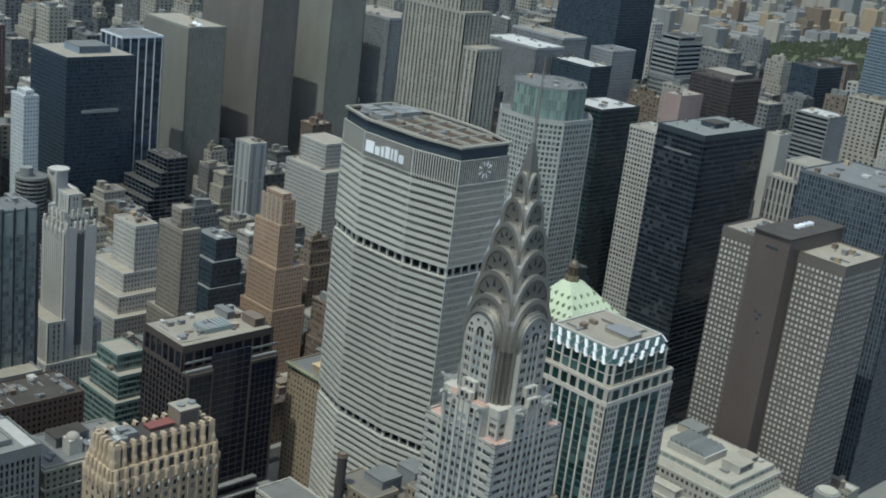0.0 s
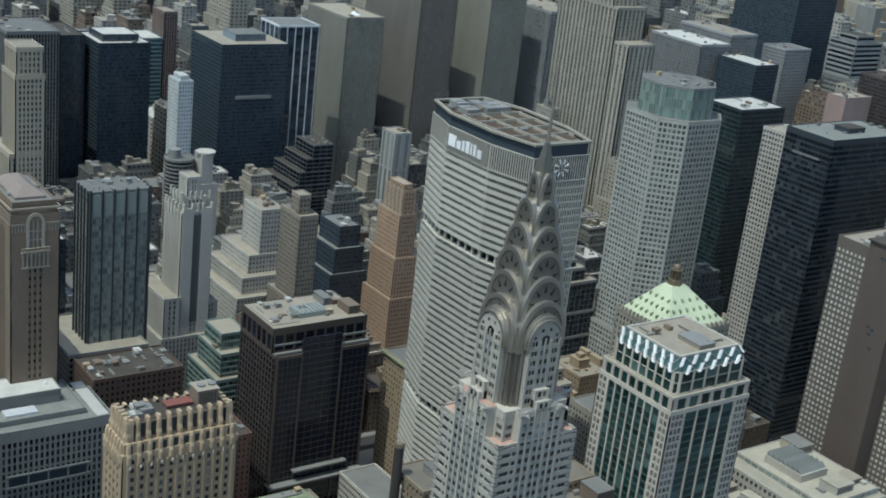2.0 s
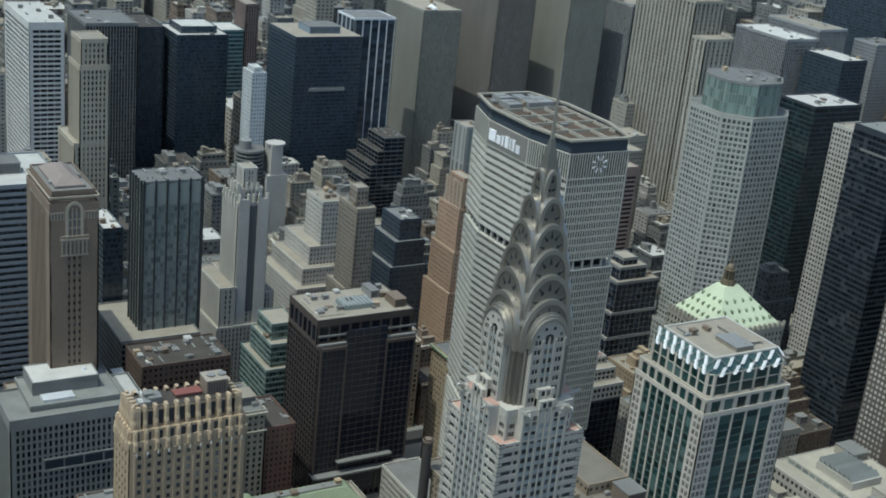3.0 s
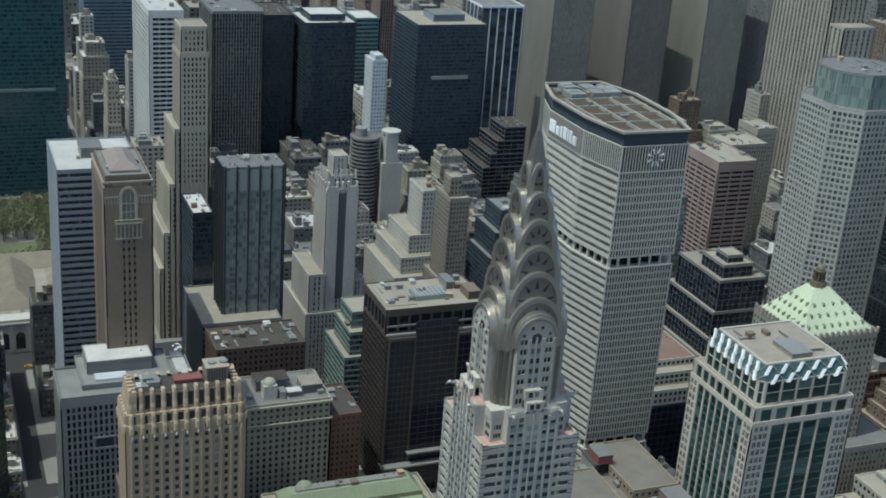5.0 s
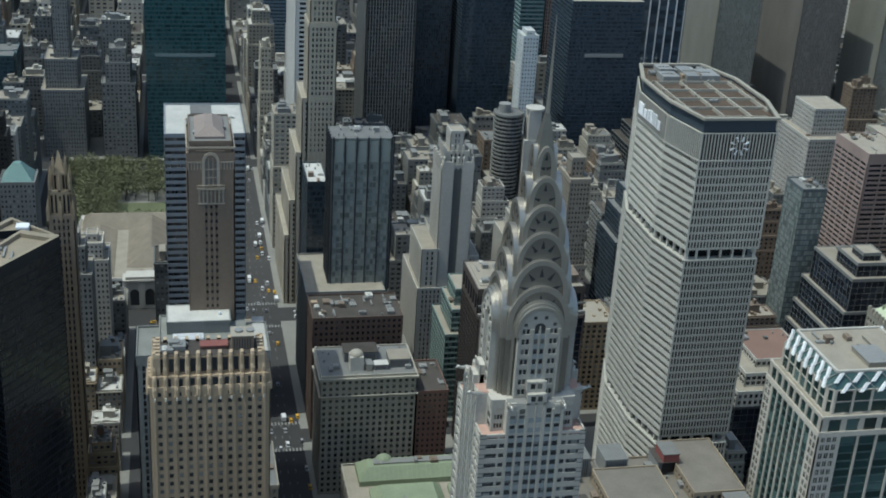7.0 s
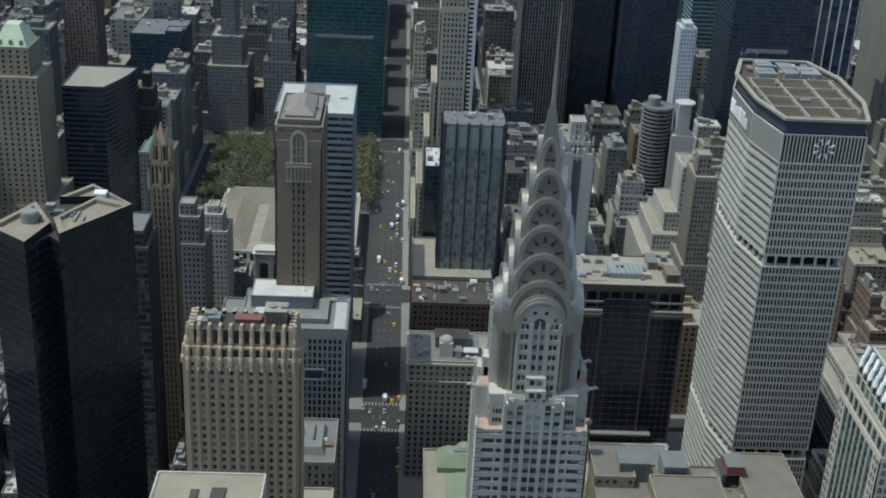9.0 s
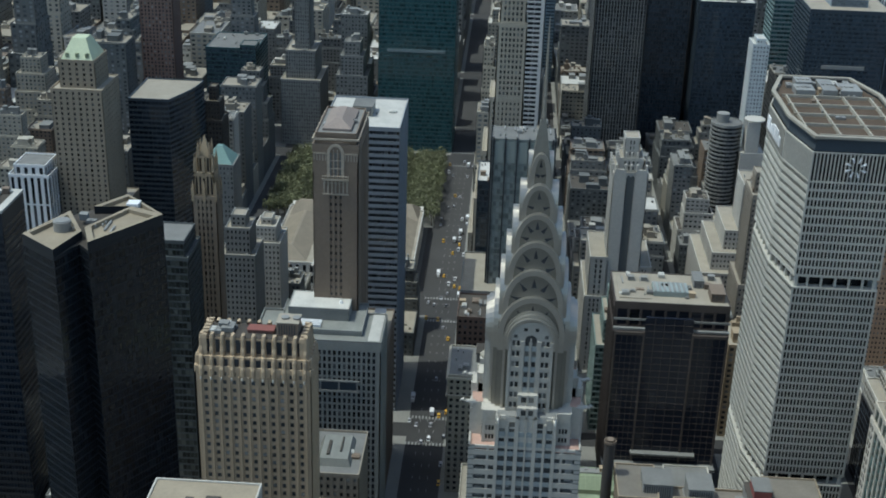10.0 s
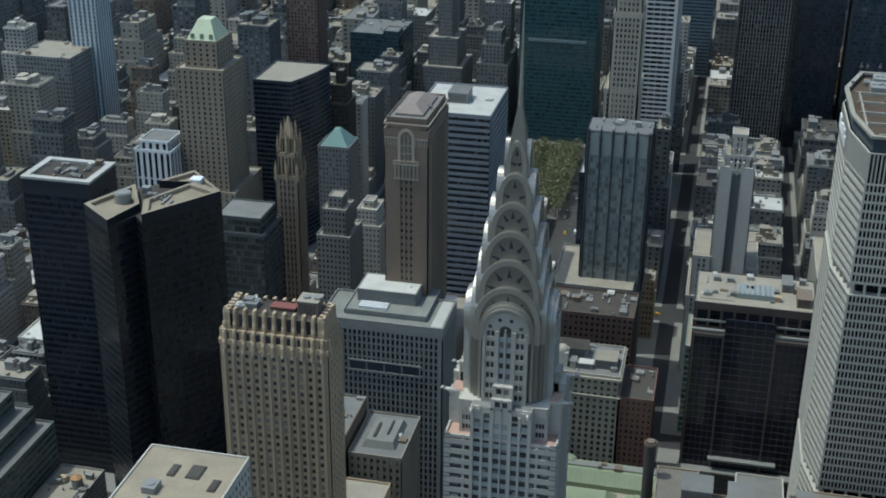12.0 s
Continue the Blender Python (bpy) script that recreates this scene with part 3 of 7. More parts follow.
for k in range(4):
    bay = Mesh()
    z = 207.4
    while z < 230:
        for side in (-1, 1):
            for y in (8.2, 9.6):
                x0, x1 = sorted((side * (ARM_W - 0.1), side * (ARM_W + 0.06)))
                small = Mesh()
                turned_box(small, k, x0, x1, y - 0.4, y + 0.4, z, z + 1.7)
                part("side_window", small, SASH, crown_tower)
        z += FLOOR
    # the white bay
    BW, BD = 6.3, 12.5
    vault(bay, k, BW, 205.4, 228.6, 234.9, ARM_D - 0.5, BD)
    part("arched_bay", bay, WHITE_BRICK, crown_tower, "white brick bay with a round arched head")
    ribs, bars = Mesh(), Mesh()
    for x, w in ((-5.9, 0.42), (-2.35, 0.6), (0.0, 0.2), (2.35, 0.6), (5.9, 0.42)):
        turned_box(ribs, k, x - w, x + w, BD - 0.05, BD + 0.4, 205.2, 228.8 if abs(x) > 1 else 229.6)
    z = 207.0
    while z < 228:
        for x in (-4.1, 4.1):
            turned_box(ribs, k, x - 1.3, x + 1.3, BD - 0.05, BD + 0.3, z - 1.35, z)
        turned_box(bars, k, -1.75, 1.75, BD - 0.05, BD + 0.12, z - 1.7, z - 0.02)
        z += FLOOR
    part("bay_rib", ribs, WHITE_BRICK, crown_tower)
    part("spandrel", bars, SPANDREL, crown_tower)
    z = 207.0
    while z < 228:
        for x, w in ((-4.75, 0.42), (-3.5, 0.42), (-1.0, 0.55), (1.0, 0.55), (3.5, 0.42), (4.75, 0.42)):
            panes = Mesh()
            turned_box(panes, k, x - w, x + w, BD - 0.02, BD + 0.05, z, z + 1.6)
            turned_box(panes, k, x - w, x + w, BD - 0.02, BD + 0.1, z + 0.75, z + 0.85)
            part("bay_window", panes, SASH, crown_tower)
        z += FLOOR
    for x, z in ((-1.6, 232.4), (1.6, 232.4), (-4.3, 230.2), (4.3, 230.2)):
        panes = Mesh()
        turned_box(panes, k, x - 0.5, x + 0.5, BD - 0.02, BD + 0.06, z - 0.5, z + 0.5)
        part("small_window", panes, SASH, crown_tower)
    vaulted = Mesh()
    vault(vaulted, k, 1.6, 228.4, 229.2, 230.6, BD - 0.02, BD + 0.06)
    part("fanlight", vaulted, SASH, crown_tower)
    for j, (w, za, y) in enumerate(((7.75, 237.4, BD - 1.4), (7.3, 236.8, BD - 0.4), (6.85, 236.0, BD + 0.45))):
        ring = Mesh()
        rim(ring, k, w, 205.7 if j == 0 else 226.0, 228.4, za, 0.75, 7.0 if j == 0 else ARM_D - 1.5, y)
        part("arch_ring", ring, STEEL_RIM, crown_tower, "stepped steel ring round the arched bay")

# six steel sunburst tiers: half width, springing, apex, distance of the front
TIERS = [(9.1, 229.5, 241.2, 10.3), (8.2, 238.0, 249.1, 9.1), (7.15, 247.0, 257.2, 7.9), (5.9, 256.0, 265.1, 6.5), (4.4, 265.0, 273.2, 4.9), (2.7, 274.0, 281.8, 3.1)]
for j, (w, zs, za, d) in enumerate(TIERS):
    foot = 205.6 if j == 0 else TIERS[j - 1][2] - 7.0
    for k in range(4):
        body, edge = Mesh(), Mesh()
        vault(body, k, w, foot, zs, za, 0.0, d, power=2.05)
        tier_part = part("sunburst_tier", body, STEEL, crown_tower, "curved stainless steel sunburst arch")
        rim(edge, k, w + 0.2, zs - 5.0, zs, za + 0.25, 0.055 * (za - zs) + 0.9, d - 2.6, d + 0.35, power=2.05)
        part("tier_rim", edge, STEEL_RIM, tier_part)
        # triangular windows fanned round the arch
        count = (5, 5, 5, 5, 3, 3)[j]
        for q in range(count):
            a = math.radians(20 + 140 * q / (count - 1))
            h = za - zs
            cx, cz = (w - 1.0) * 0.76 * math.cos(a), zs + (h - 1.0) * 0.74 * math.sin(a)
            nx, nz = math.cos(a), math.sin(a)
            s = 0.135 * h
            tip = (cx + nx * s, cz + nz * s)
            l = (cx - nx * s - nz * s * 0.46, cz - nz * s + nx * s * 0.46)
            r = (cx - nx * s + nz * s * 0.46, cz - nz * s - nx * s * 0.46)
            t3 = [(*turned(x, d + 0.04, k), z) for x, z in (tip, l, r)]
            b3 = [(*turned(x, d - 0.3, k), z) for x, z in (tip, l, r)]
            rays = Mesh()
            rays.poly(t3)
            for e in range(3):
                g = (e + 1) % 3
                rays.poly([t3[e], b3[e], b3[g], t3[g]])
            part("triangular_window", rays, WINDOW_DARK, tier_part)
spire = Mesh()
spire.loft([(CX - 3, CY - 3), (CX + 3, CY - 3), (CX + 3, CY + 3), (CX - 3, CY + 3)], 276, [(CX - 1.3, CY - 1.3), (CX + 1.3, CY - 1.3), (CX + 1.3, CY + 1.3), (CX - 1.3, CY + 1.3)], 287.5)
spire.loft([(CX - 1.3, CY - 1.3), (CX + 1.3, CY - 1.3), (CX + 1.3, CY + 1.3), (CX - 1.3, CY + 1.3)], 287.5, [(CX - 0.6, CY - 0.6), (CX + 0.6, CY - 0.6), (CX + 0.6, CY + 0.6), (CX - 0.6, CY + 0.6)], 291.5)
part("spire_base", spire, STEEL, crown_tower)
needle = Mesh()
needle.tube(CX, CY, 0.72, 0.42, 291.0, 303, 8)
needle.tube(CX, CY, 0.42, 0.1, 303, 319.5, 8)
part("spire", needle, STEEL_RIM, crown_tower, "slender steel needle spire")

# ---- the broad slab with eight sides ----
slab = thing("office_tower", "wide eight-sided concrete office slab with a dark roof band", "office tower", 171, 135)
site(120, 215, 80, 190)
PLAN = [(154.5, 93), (187, 93), (193.0, 118), (193.3, 152), (186, 176), (156, 176), (148.6, 152), (149.0, 118)]
slab_style = style(CONCRETE, WINDOW_BLACK, bay=1.42, floor=3.66, pier=0.34, span=0.26, depth=0.55, flat=0.5, top=0.6)
side_style = style(CONCRETE, GLASS_OLIVE, bay=1.42, floor=3.66, pier=0.16, span=0.50, depth=0.42, flat=1.1, top=0.6)
louvre_style = style(CONCRETE, WINDOW_BLACK, bay=1.42, floor=20, pier=0.36, span=0.0, depth=0.5, top=0.5)


def slab_storeys(z0, z1, broad=None):
    """A stretch of storeys: the ends and corner sides show upright mullions, the broad sides long bands."""
    core = Mesh()
    for j in range(8):
        p, q = PLAN[j], PLAN[(j + 1) % 8]
        s = broad or (slab_style if j in (0, 4) else side_style)
        m = Mesh()
        bays, floors = facade(m, p, q, z0, z1, s)
        core.poly([(*p, z0), (*q, z0), (*q, z1), (*p, z1)], [(j * 83, 0), (j * 83 + bays, 0), (j * 83 + bays, floors), (j * 83, floors)])
        part("facade", m, s["wall"], slab)
    part("glazing", core, (broad or slab_style)["pane"], slab)


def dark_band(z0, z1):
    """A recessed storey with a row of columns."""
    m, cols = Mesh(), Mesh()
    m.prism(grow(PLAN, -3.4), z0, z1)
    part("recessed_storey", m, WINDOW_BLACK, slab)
    for j in range(8):
        p, q = Vector(PLAN[j]), Vector(PLAN[(j + 1) % 8])
        long = (q - p).length
        d = (q - p) / long
        o = Vector((d.y, -d.x))
        n = max(2, round(long / 5.6))
        for e in range(n + 1):
            u = min(max(long * e / n, 0.5), long - 0.5)
            cols.bar(p, d, o, u - 0.4, u + 0.4, -1.6, -0.5, z0, z1)
    part("column", cols, CONCRETE, slab)
    lid = Mesh()
    lid.prism(grow(PLAN, 0.2), z1 - 0.02, z1 + 0.3)
    lid.prism(grow(PLAN, 0.2), z0 - 0.3, z0 + 0.02)
    part("slab_edge", lid, CONCRETE, slab)


slab_storeys(0.0, 92.0)
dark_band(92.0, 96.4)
slab_storeys(96.4, 184.0)
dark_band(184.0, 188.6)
slab_storeys(188.6, 229.0)
slab_storeys(229.0, 240.8, louvre_style)
rim_band, rim_top = Mesh(), Mesh()
rim_band.prism(grow(PLAN, -0.6), 240.8, 246.2, top=False)
part("dark_roof_band", rim_band, HAZED_BLACK_STEEL, slab, "dark recessed band under the roof edge")
for j in range(8):
    a, b = grow(PLAN, 0.7), grow(PLAN, -1.0)
    q = (j + 1) % 8
    rim_top.prism([a[j], a[q], b[q], b[j]], 246.2, 247.2)
part("roof_edge", rim_top, LIMESTONE, slab)
deck = Mesh()
deck.prism(grow(PLAN, -0.8), 244.6, 245.2)
part("roof", deck, mat("brown_tar_roof", (0.10, 0.078, 0.06), size=0.12, spots=0.4, spec=0.05, rough=0.95), slab)
beams = Mesh()
for x in (153.5, 165, 177, 188):
    beams.box(x - 0.28, x + 0.28, 97 if 160 < x < 180 else 106, 149, 245.0, 246.6)
for y in (97.5, 110.5, 123.5, 136.5, 149):
    beams.box(157 if y < 100 else 152, 184 if y < 100 else 190, y - 0.28, y + 0.28, 245.0, 246.5)
part("roof_beam", beams, LIMESTONE, slab, "pale grid of beams over the roof")
for j, (x0, x1, y0, y1, h) in enumerate(((158, 166, 151, 160, 2.0), (169, 175, 150, 167, 2.6), (177, 186, 153, 165, 1.8), (160, 167, 162, 170, 2.4))):
    m = Mesh()
    m.box(x0, x1, y0, y1, 245.2, 246 + h)
    for e in range(3):
        m.tube(x0 + 1.5 + e * 2, (y0 + y1) / 2, 0.9, 0.9, 246 + h, 246.4 + h, 10)
    part("cooling_plant", m, GREY_METAL, slab)
clutter(slab, 156, 186, 151, 172, 245.2, 22, 5)
clutter(slab, 158, 184, 97, 146, 245.2, 3, 8)
for a, b in ((155.5, 174.5), (158, 175.5), (150.5, 150), (163, 175.6)):
    m = Mesh()
    m.tube(a, b, 0.12, 0.06, 247.5, 252, 6)
    m.box(a - 0.6, a + 0.6, b - 0.1, b + 0.1, 249.5, 250.3)
    part("antenna", m, GREY_METAL, slab)
# white sign shapes on the broad side, drawn as plain blocks
p, q = Vector(PLAN[6]), Vector(PLAN[7])
d = (q - p).normalized()
o = Vector((d.y, -d.x))
panel = Mesh()
panel.bar(p, d, o, 0.3, 33.2, 0.5, 0.7, 229.4, 240.4)
part("sign_panel", panel, mat("taupe_panel", (0.20, 0.19, 0.165)), slab)
u = 2.0
for w, h in ((5.8, 5.6), (3.2, 4.0), (2.0, 5.0), (3.0, 5.6), (1.1, 5.4), (2.2, 5.6), (3.2, 4.0)):
    m = Mesh()
    m.bar(p, d, o, u, u + w, 0.7, 1.1, 231.6, 231.6 + h)
    part("sign_block", m, WHITE_SIGN, slab, "plain white sign block")
    u += w + 1.0
# the emblem on the end, a ring of eight plain petals
for j in range(8):
    a = j * math.pi / 4 + math.pi / 8
    m = Mesh()
    pts = []
    for r, w in ((1.9, 0.08), (3.0, 0.24), (4.3, 0.5), (4.0, -0.5), (2.8, -0.24), (1.9, -0.08)):
        pts.append((171 + r * math.cos(a) - w * math.sin(a), 235.2 + r * math.sin(a) + w * math.cos(a)))
    m.poly([(x, 92.0, z) for x, z in pts])
    for e in range(6):
        g = (e + 1) % 6
        m.poly([(pts[e][0], 92.0, pts[e][1]), (pts[e][0], 92.4, pts[e][1]), (pts[g][0], 92.4, pts[g][1]), (pts[g][0], 92.0, pts[g][1])])
    part("emblem_petal", m, WHITE_SIGN, slab)
low_wing = style(CONCRETE, WINDOW_DARK, bay=2.2, floor=3.8, pier=0.35, span=0.5, depth=0.4)
tier(slab, rect(126, 148, 86, 184), 0.0, 38, low_wing, ROOF_GREY)
# ---- towers round them ----


def tower(name, label, x0, x1, y0, y1, z, s, roof=ROOF_GREY, parts=(), z0=0.0, seed=1, junk=8, cat="office tower", parapet=0.9, keep=True):
    """A building of stacked tiers. parts: (x0, x1, y0, y1, z) of lower or higher tiers beside the main one."""
    t = thing(name, label, cat, (x0 + x1) / 2, (y0 + y1) / 2)
    if keep:
        site(x0 - 3, x1 + 3, y0 - 3, y1 + 3)
    tier(t, rect(x0, x1, y0, y1), z0, z, s, roof, parapet=parapet, seed=seed)
    for j, (a, b, c, d, e, f) in enumerate(parts):
        tier(t, rect(a, b, c, d), e, f, s, roof, parapet=0.7, seed=seed + j + 1)
        if keep:
            site(a - 3, b + 3, c - 3, d + 3)
    if junk:
        clutter(t, x0, x1, y0, y1, z, junk, seed)
    return t


# buff tower with a buttressed crown, across the avenue
BUFF = style(BUFF_BRICK, WINDOW, bay=3.45, floor=3.25, pier=0.60, span=0.48, depth=0.35, flat=0.75, corner=1.6)
chanin = thing("skyscraper", "buff brick skyscraper with a crown of stepped buttresses", "skyscraper", -42, 30)
site(-76, -14, 8, 66)
tier(chanin, rect(-67.5, -27.0, 14.6, 31), 0.0, 177.0, BUFF, ROOF_TAN)
tier(chanin, rect(-74, -17, 12, 60), 0.0, 92, BUFF, ROOF_TAN)
windows(chanin, (-66.0, 14.6), (-26.5, 14.6), 90, 172.6, 3.45, 3.25, 1.35, 1.6, inset=0.16, edge=1.6, most=290)
for j in range(12):
    x = -67.5 + 1.6 + (40.5 - 3.2) * j / 11
    rib = Mesh()
    rib.box(x - 0.32, x + 0.32, 13.75, 14.3, 92.5, 174.2)
    part("pier_rib", rib, BUFF_BRICK, chanin)
for z0, z1, a, b in ((177.0, 181.5, 0.4, 2.0), (181.5, 188.0, 2.4, 3.8)):
    w = Mesh()
    w.prism(rect(-67.5 + a, -27.0 - a, 14.6 + a, 31 - a), z0, z1)
    part("crown_wall", w, BUFF_BRICK, chanin)
    # Window slits widened and darkened to paint the shade between the buttresses.
    slit = Mesh()
    n = 10
    for j in range(n):
        x = -67.5 + a + (40.5 - 2 * a) * (j + 0.5) / n
        slit.box(x - 0.95, x + 0.95, 14.6 + a - 0.06, 14.7 + a, z0 + 0.6, z1 - 0.8)
    part("crown_window", slit, WINDOW_DARK, chanin)
crown_roof = Mesh()
crown_roof.prism(rect(-65, -29.5, 17.1, 28.5), 187.6, 188.2)
part("roof", crown_roof, ROOF_DARK, chanin)


def buttress(p, o, z0, z1, deep, lean):
    """A rounded buttress that steps back as it rises."""
    m = Mesh()
    d = Vector((-o.y, o.x))
    zs = [z0, z0 + (z1 - z0) * 0.35, z0 + (z1 - z0) * 0.5, z0 + (z1 - z0) * 0.85, z1]
    outs = [deep, deep, deep - lean * 0.5, deep - lean * 0.6, deep - lean]
    wide = [0.85, 0.85, 0.75, 0.75, 0.55]
    rings = []
    for z, e, w in zip(zs, outs, wide):
        rings.append([(p + d * x + o * y).to_tuple() + (z,) for x, y in ((-w, -1.5), (-w, e * 0.6), (-w * 0.5, e), (w * 0.5, e), (w, e * 0.6), (w, -1.5))])
    for lo, hi in zip(rings, rings[1:]):
        for j in range(5):
            m.poly([lo[j + 1], lo[j], hi[j], hi[j + 1]])
    m.poly(rings[-1][::-1])
    part("buttress", m, BUFF_BRICK, chanin)


for z0, z1, inset, deep in ((174.5, 181.8, 0.4, 1.5), (180.4, 189.4, 2.4, 1.7)):
    n = 11
    for j in range(n):
        x = -67.5 + 1.9 + (40.5 - 3.8) * j / (n - 1)
        buttress(Vector((x, 14.6 + inset)), Vector((0, -1)), z0, z1, deep, 0.9)
        buttress(Vector((x, 31 - inset)), Vector((0, 1)), z0, z1, deep, 0.9)
    n = 6
    for j in range(n):
        y = 14.6 + 2.0 + (16.4 - 4.0) * j / (n - 1)
        buttress(Vector((-67.5 + inset, y)), Vector((-1, 0)), z0, z1, deep, 0.9)
        buttress(Vector((-27.0 - inset, y)), Vector((1, 0)), z0, z1, deep, 0.9)
for j in range(11):
    x = -67.5 + 1.9 + (40.5 - 3.8) * j / 10
    m = Mesh()
    m.tube(x, 12.9, 0.36, 0.26, 173.3, 174.3, 8)
    part("lamp_globe", m, PALE_STONE, chanin)
penthouse(chanin, -50, -41, 21, 25, 188.2, 189.3, RED_BRICK, mat("red_roof", (0.20, 0.075, 0.06)))
penthouse(chanin, -39.5, -32, 20, 27, 188.2, 193.2, BROWN_BRICK, ROOF_TAN)
for a in (-37, -33):
    m = Mesh()
    m.tube(a, 23.5, 1.4, 1.5, 193.5, 194.2, 12)
    part("cooling_fan", m, GREY_METAL, chanin)
clutter(chanin, -64, -53, 18, 28, 188.2, 9, 11)

# tall cream tower with the white zigzag crown
ZIG_STONE = mat("cream_stone", (0.48, 0.44, 0.37))
CREAM_EAST = style(ZIG_STONE, GLASS_GREEN, bay=7.6, floor=3.7, pier=0.11, span=0.0, depth=0.6, corner=8.6, top=2.0)
CREAM = style(ZIG_STONE, GLASS_GREEN, bay=5.0, floor=3.7, pier=0.16, span=0.0, depth=0.6, corner=6.2, top=2.0)
zig = thing("office_tower", "cream stone and green glass tower with a white zigzag crown", "office tower", 208, 36)
site(180, 238, 8, 66)
SHOULDER = 153.0
P = rect(183.5, 232.5, 11.5, 58.5)
tier(zig, P, 0.0, SHOULDER - 6.5, [CREAM_EAST, CREAM, CREAM_EAST, CREAM], ROOF_TAN, parapet=0.3)
# slim bars that cross the tall glass at each storey
storey_bars = Mesh()
for j in (0, 3):
    p, q = Vector(P[j]), Vector(P[(j + 1) % 4])
    long = (q - p).length
    d = (q - p) / long
    o = Vector((d.y, -d.x))
    z = 40.0
    while z < SHOULDER - 9:
        storey_bars.bar(p, d, o, 6, long - 6, 0, 0.16, z, z + 0.7, (0, 3))
        z += 3.7
part("spandrel", storey_bars, mat("green_spandrel", (0.06, 0.10, 0.095), rough=0.4), zig)
# punched windows in the stone corners
for j in range(4):
    p, q = Vector(P[j]), Vector(P[(j + 1) % 4])
    long = (q - p).length
    d = (q - p) / long
    o = Vector((d.y, -d.x))
    if j in (1, 2):
        continue
    for u in ((1.7, 4.1, 6.5, long - 6.5, long - 4.1, long - 1.7) if j == 0 else (1.7, 4.2, long - 4.2, long - 1.7)):
        c = p + d * u
        windows(zig, c - d * 0.9, c + d * 0.9, 30, SHOULDER - 10.2, 0.9, 3.7, 0.62, 2.0, inset=0.63, name="corner_window", most=40, rail=False)
SH = [style(ZIG_STONE, GLASS_GREEN, bay=w, floor=6.2, pier=0.3, span=0.0, depth=0.5, corner=1.6, top=1.0) for w in (7.5, 5.2, 7.5, 5.2)]
tier(zig, rect(183.9, 232.1, 11.9, 58.1), SHOULDER - 6.5, SHOULDER, SH, ROOF_TAN, parapet=0.4)
TOPS = [style(ZIG_STONE, GLASS_GREEN, bay=w, floor=4.5, pier=k, span=0.06, depth=0.45, corner=0.3, top=0.5) for w, k in ((7.84, 0.13), (3.1, 0.3), (5.31, 0.19), (3.1, 0.3)) * 2]
INNER = chamfer(186.2, 229.8, 14.2, 55.8, 2.2)
tier(zig, INNER, SHOULDER, 163.6, TOPS, ROOF_TAN, parapet=0)
lean_roof = Mesh()
lean_roof.loft(grow(INNER, 0.3), 163.4, grow(INNER, -3.4), 169.2, top=False)
part("sloped_glass", lean_roof, GLASS_GREEN, zig)
flat_roof = Mesh()
flat_roof.prism(grow(INNER, -3.2), 168.6, 169.3)
part("roof", flat_roof, ROOF_TAN, zig)
edge = Mesh()
A, B = grow(INNER, -3.0), grow(INNER, -4.0)
for j in range(8):
    q = (j + 1) % 8
    edge.prism([A[j], A[q], B[q], B[j]], 169.2, 170.0)
part("roof_edge", edge, PALE_STONE, zig)
R0 = rect(186.2, 229.8, 14.2, 55.8)


def beam(m, a, b, across, out, wide, thick):
    """A square bar from a to b, wide along across and thick along out."""
    ring = [across * -wide / 2, across * wide / 2, across * wide / 2 + out * thick, across * -wide / 2 + out * thick]
    low, high = [a + r for r in ring], [b + r for r in ring]
    for j in range(4):
        q = (j + 1) % 4
        m.poly([low[j], low[q], high[q], high[j]])
    m.poly(low[::-1])
    m.poly(high)


for j in range(4):
    p, q = Vector(R0[j]), Vector(R0[(j + 1) % 4])
    long = (q - p).length
    d = (q - p) / long
    o = Vector((d.y, -d.x, 0))
    n = 5 if j in (0, 2) else 7
    lean = 1 if j in (0, 1) else -1
    pitch = (long - 4.4) / n
    along, base_point = Vector((d.x, d.y, 0)), Vector((p.x, p.y, 0))
    up = (o + Vector((0, 0, 0.45))).normalized()
    for row in range(2):
        # white bars that lean towards the corner, and thin grey ones that close the diamonds
        z0, z1 = 162.6 + row * 3.3, 165.7 + row * 3.3
        w0, w1 = 0.9 - row * 2.0, -1.0 - row * 2.0
        # Lattice diagonals coloured by light: sunlit ones white, shaded ones grey.
        for e in range(n):
            u = 2.2 + pitch * (e + (0.5 if row == 0 else 0.18))
            span = pitch * 0.21
            m = Mesh()
            beam(m, base_point + along * (u - lean * span) + o * w0 + Vector((0, 0, z0)), base_point + along * (u + lean * span) + o * w1 + Vector((0, 0, z1)), along, up, 1.5, 0.9)
            part("zigzag_bar", m, WHITE_PAINT, zig, "slanted white crown bar")
            m = Mesh()
            g = u + pitch * 0.5
            if g < long - 2.0:
                beam(m, base_point + along * (g + lean * span) + o * w0 + Vector((0, 0, z0)), base_point + along * (g - lean * span) + o * w1 + Vector((0, 0, z1)), along, up, 0.4, 0.3)
                part("zigzag_rail", m, GREY_METAL, zig, "thin crown rail coloured grey for shade")
penthouse(zig, 204, 214, 20, 34, 169.3, 171.2, ROOF_TAN, GREY_METAL, False)
penthouse(zig, 214, 222, 24, 44, 169.3, 170.4, GREY_METAL, ROOF_TAN, False)
clutter(zig, 192, 224, 20, 50, 169.3, 10, 21)

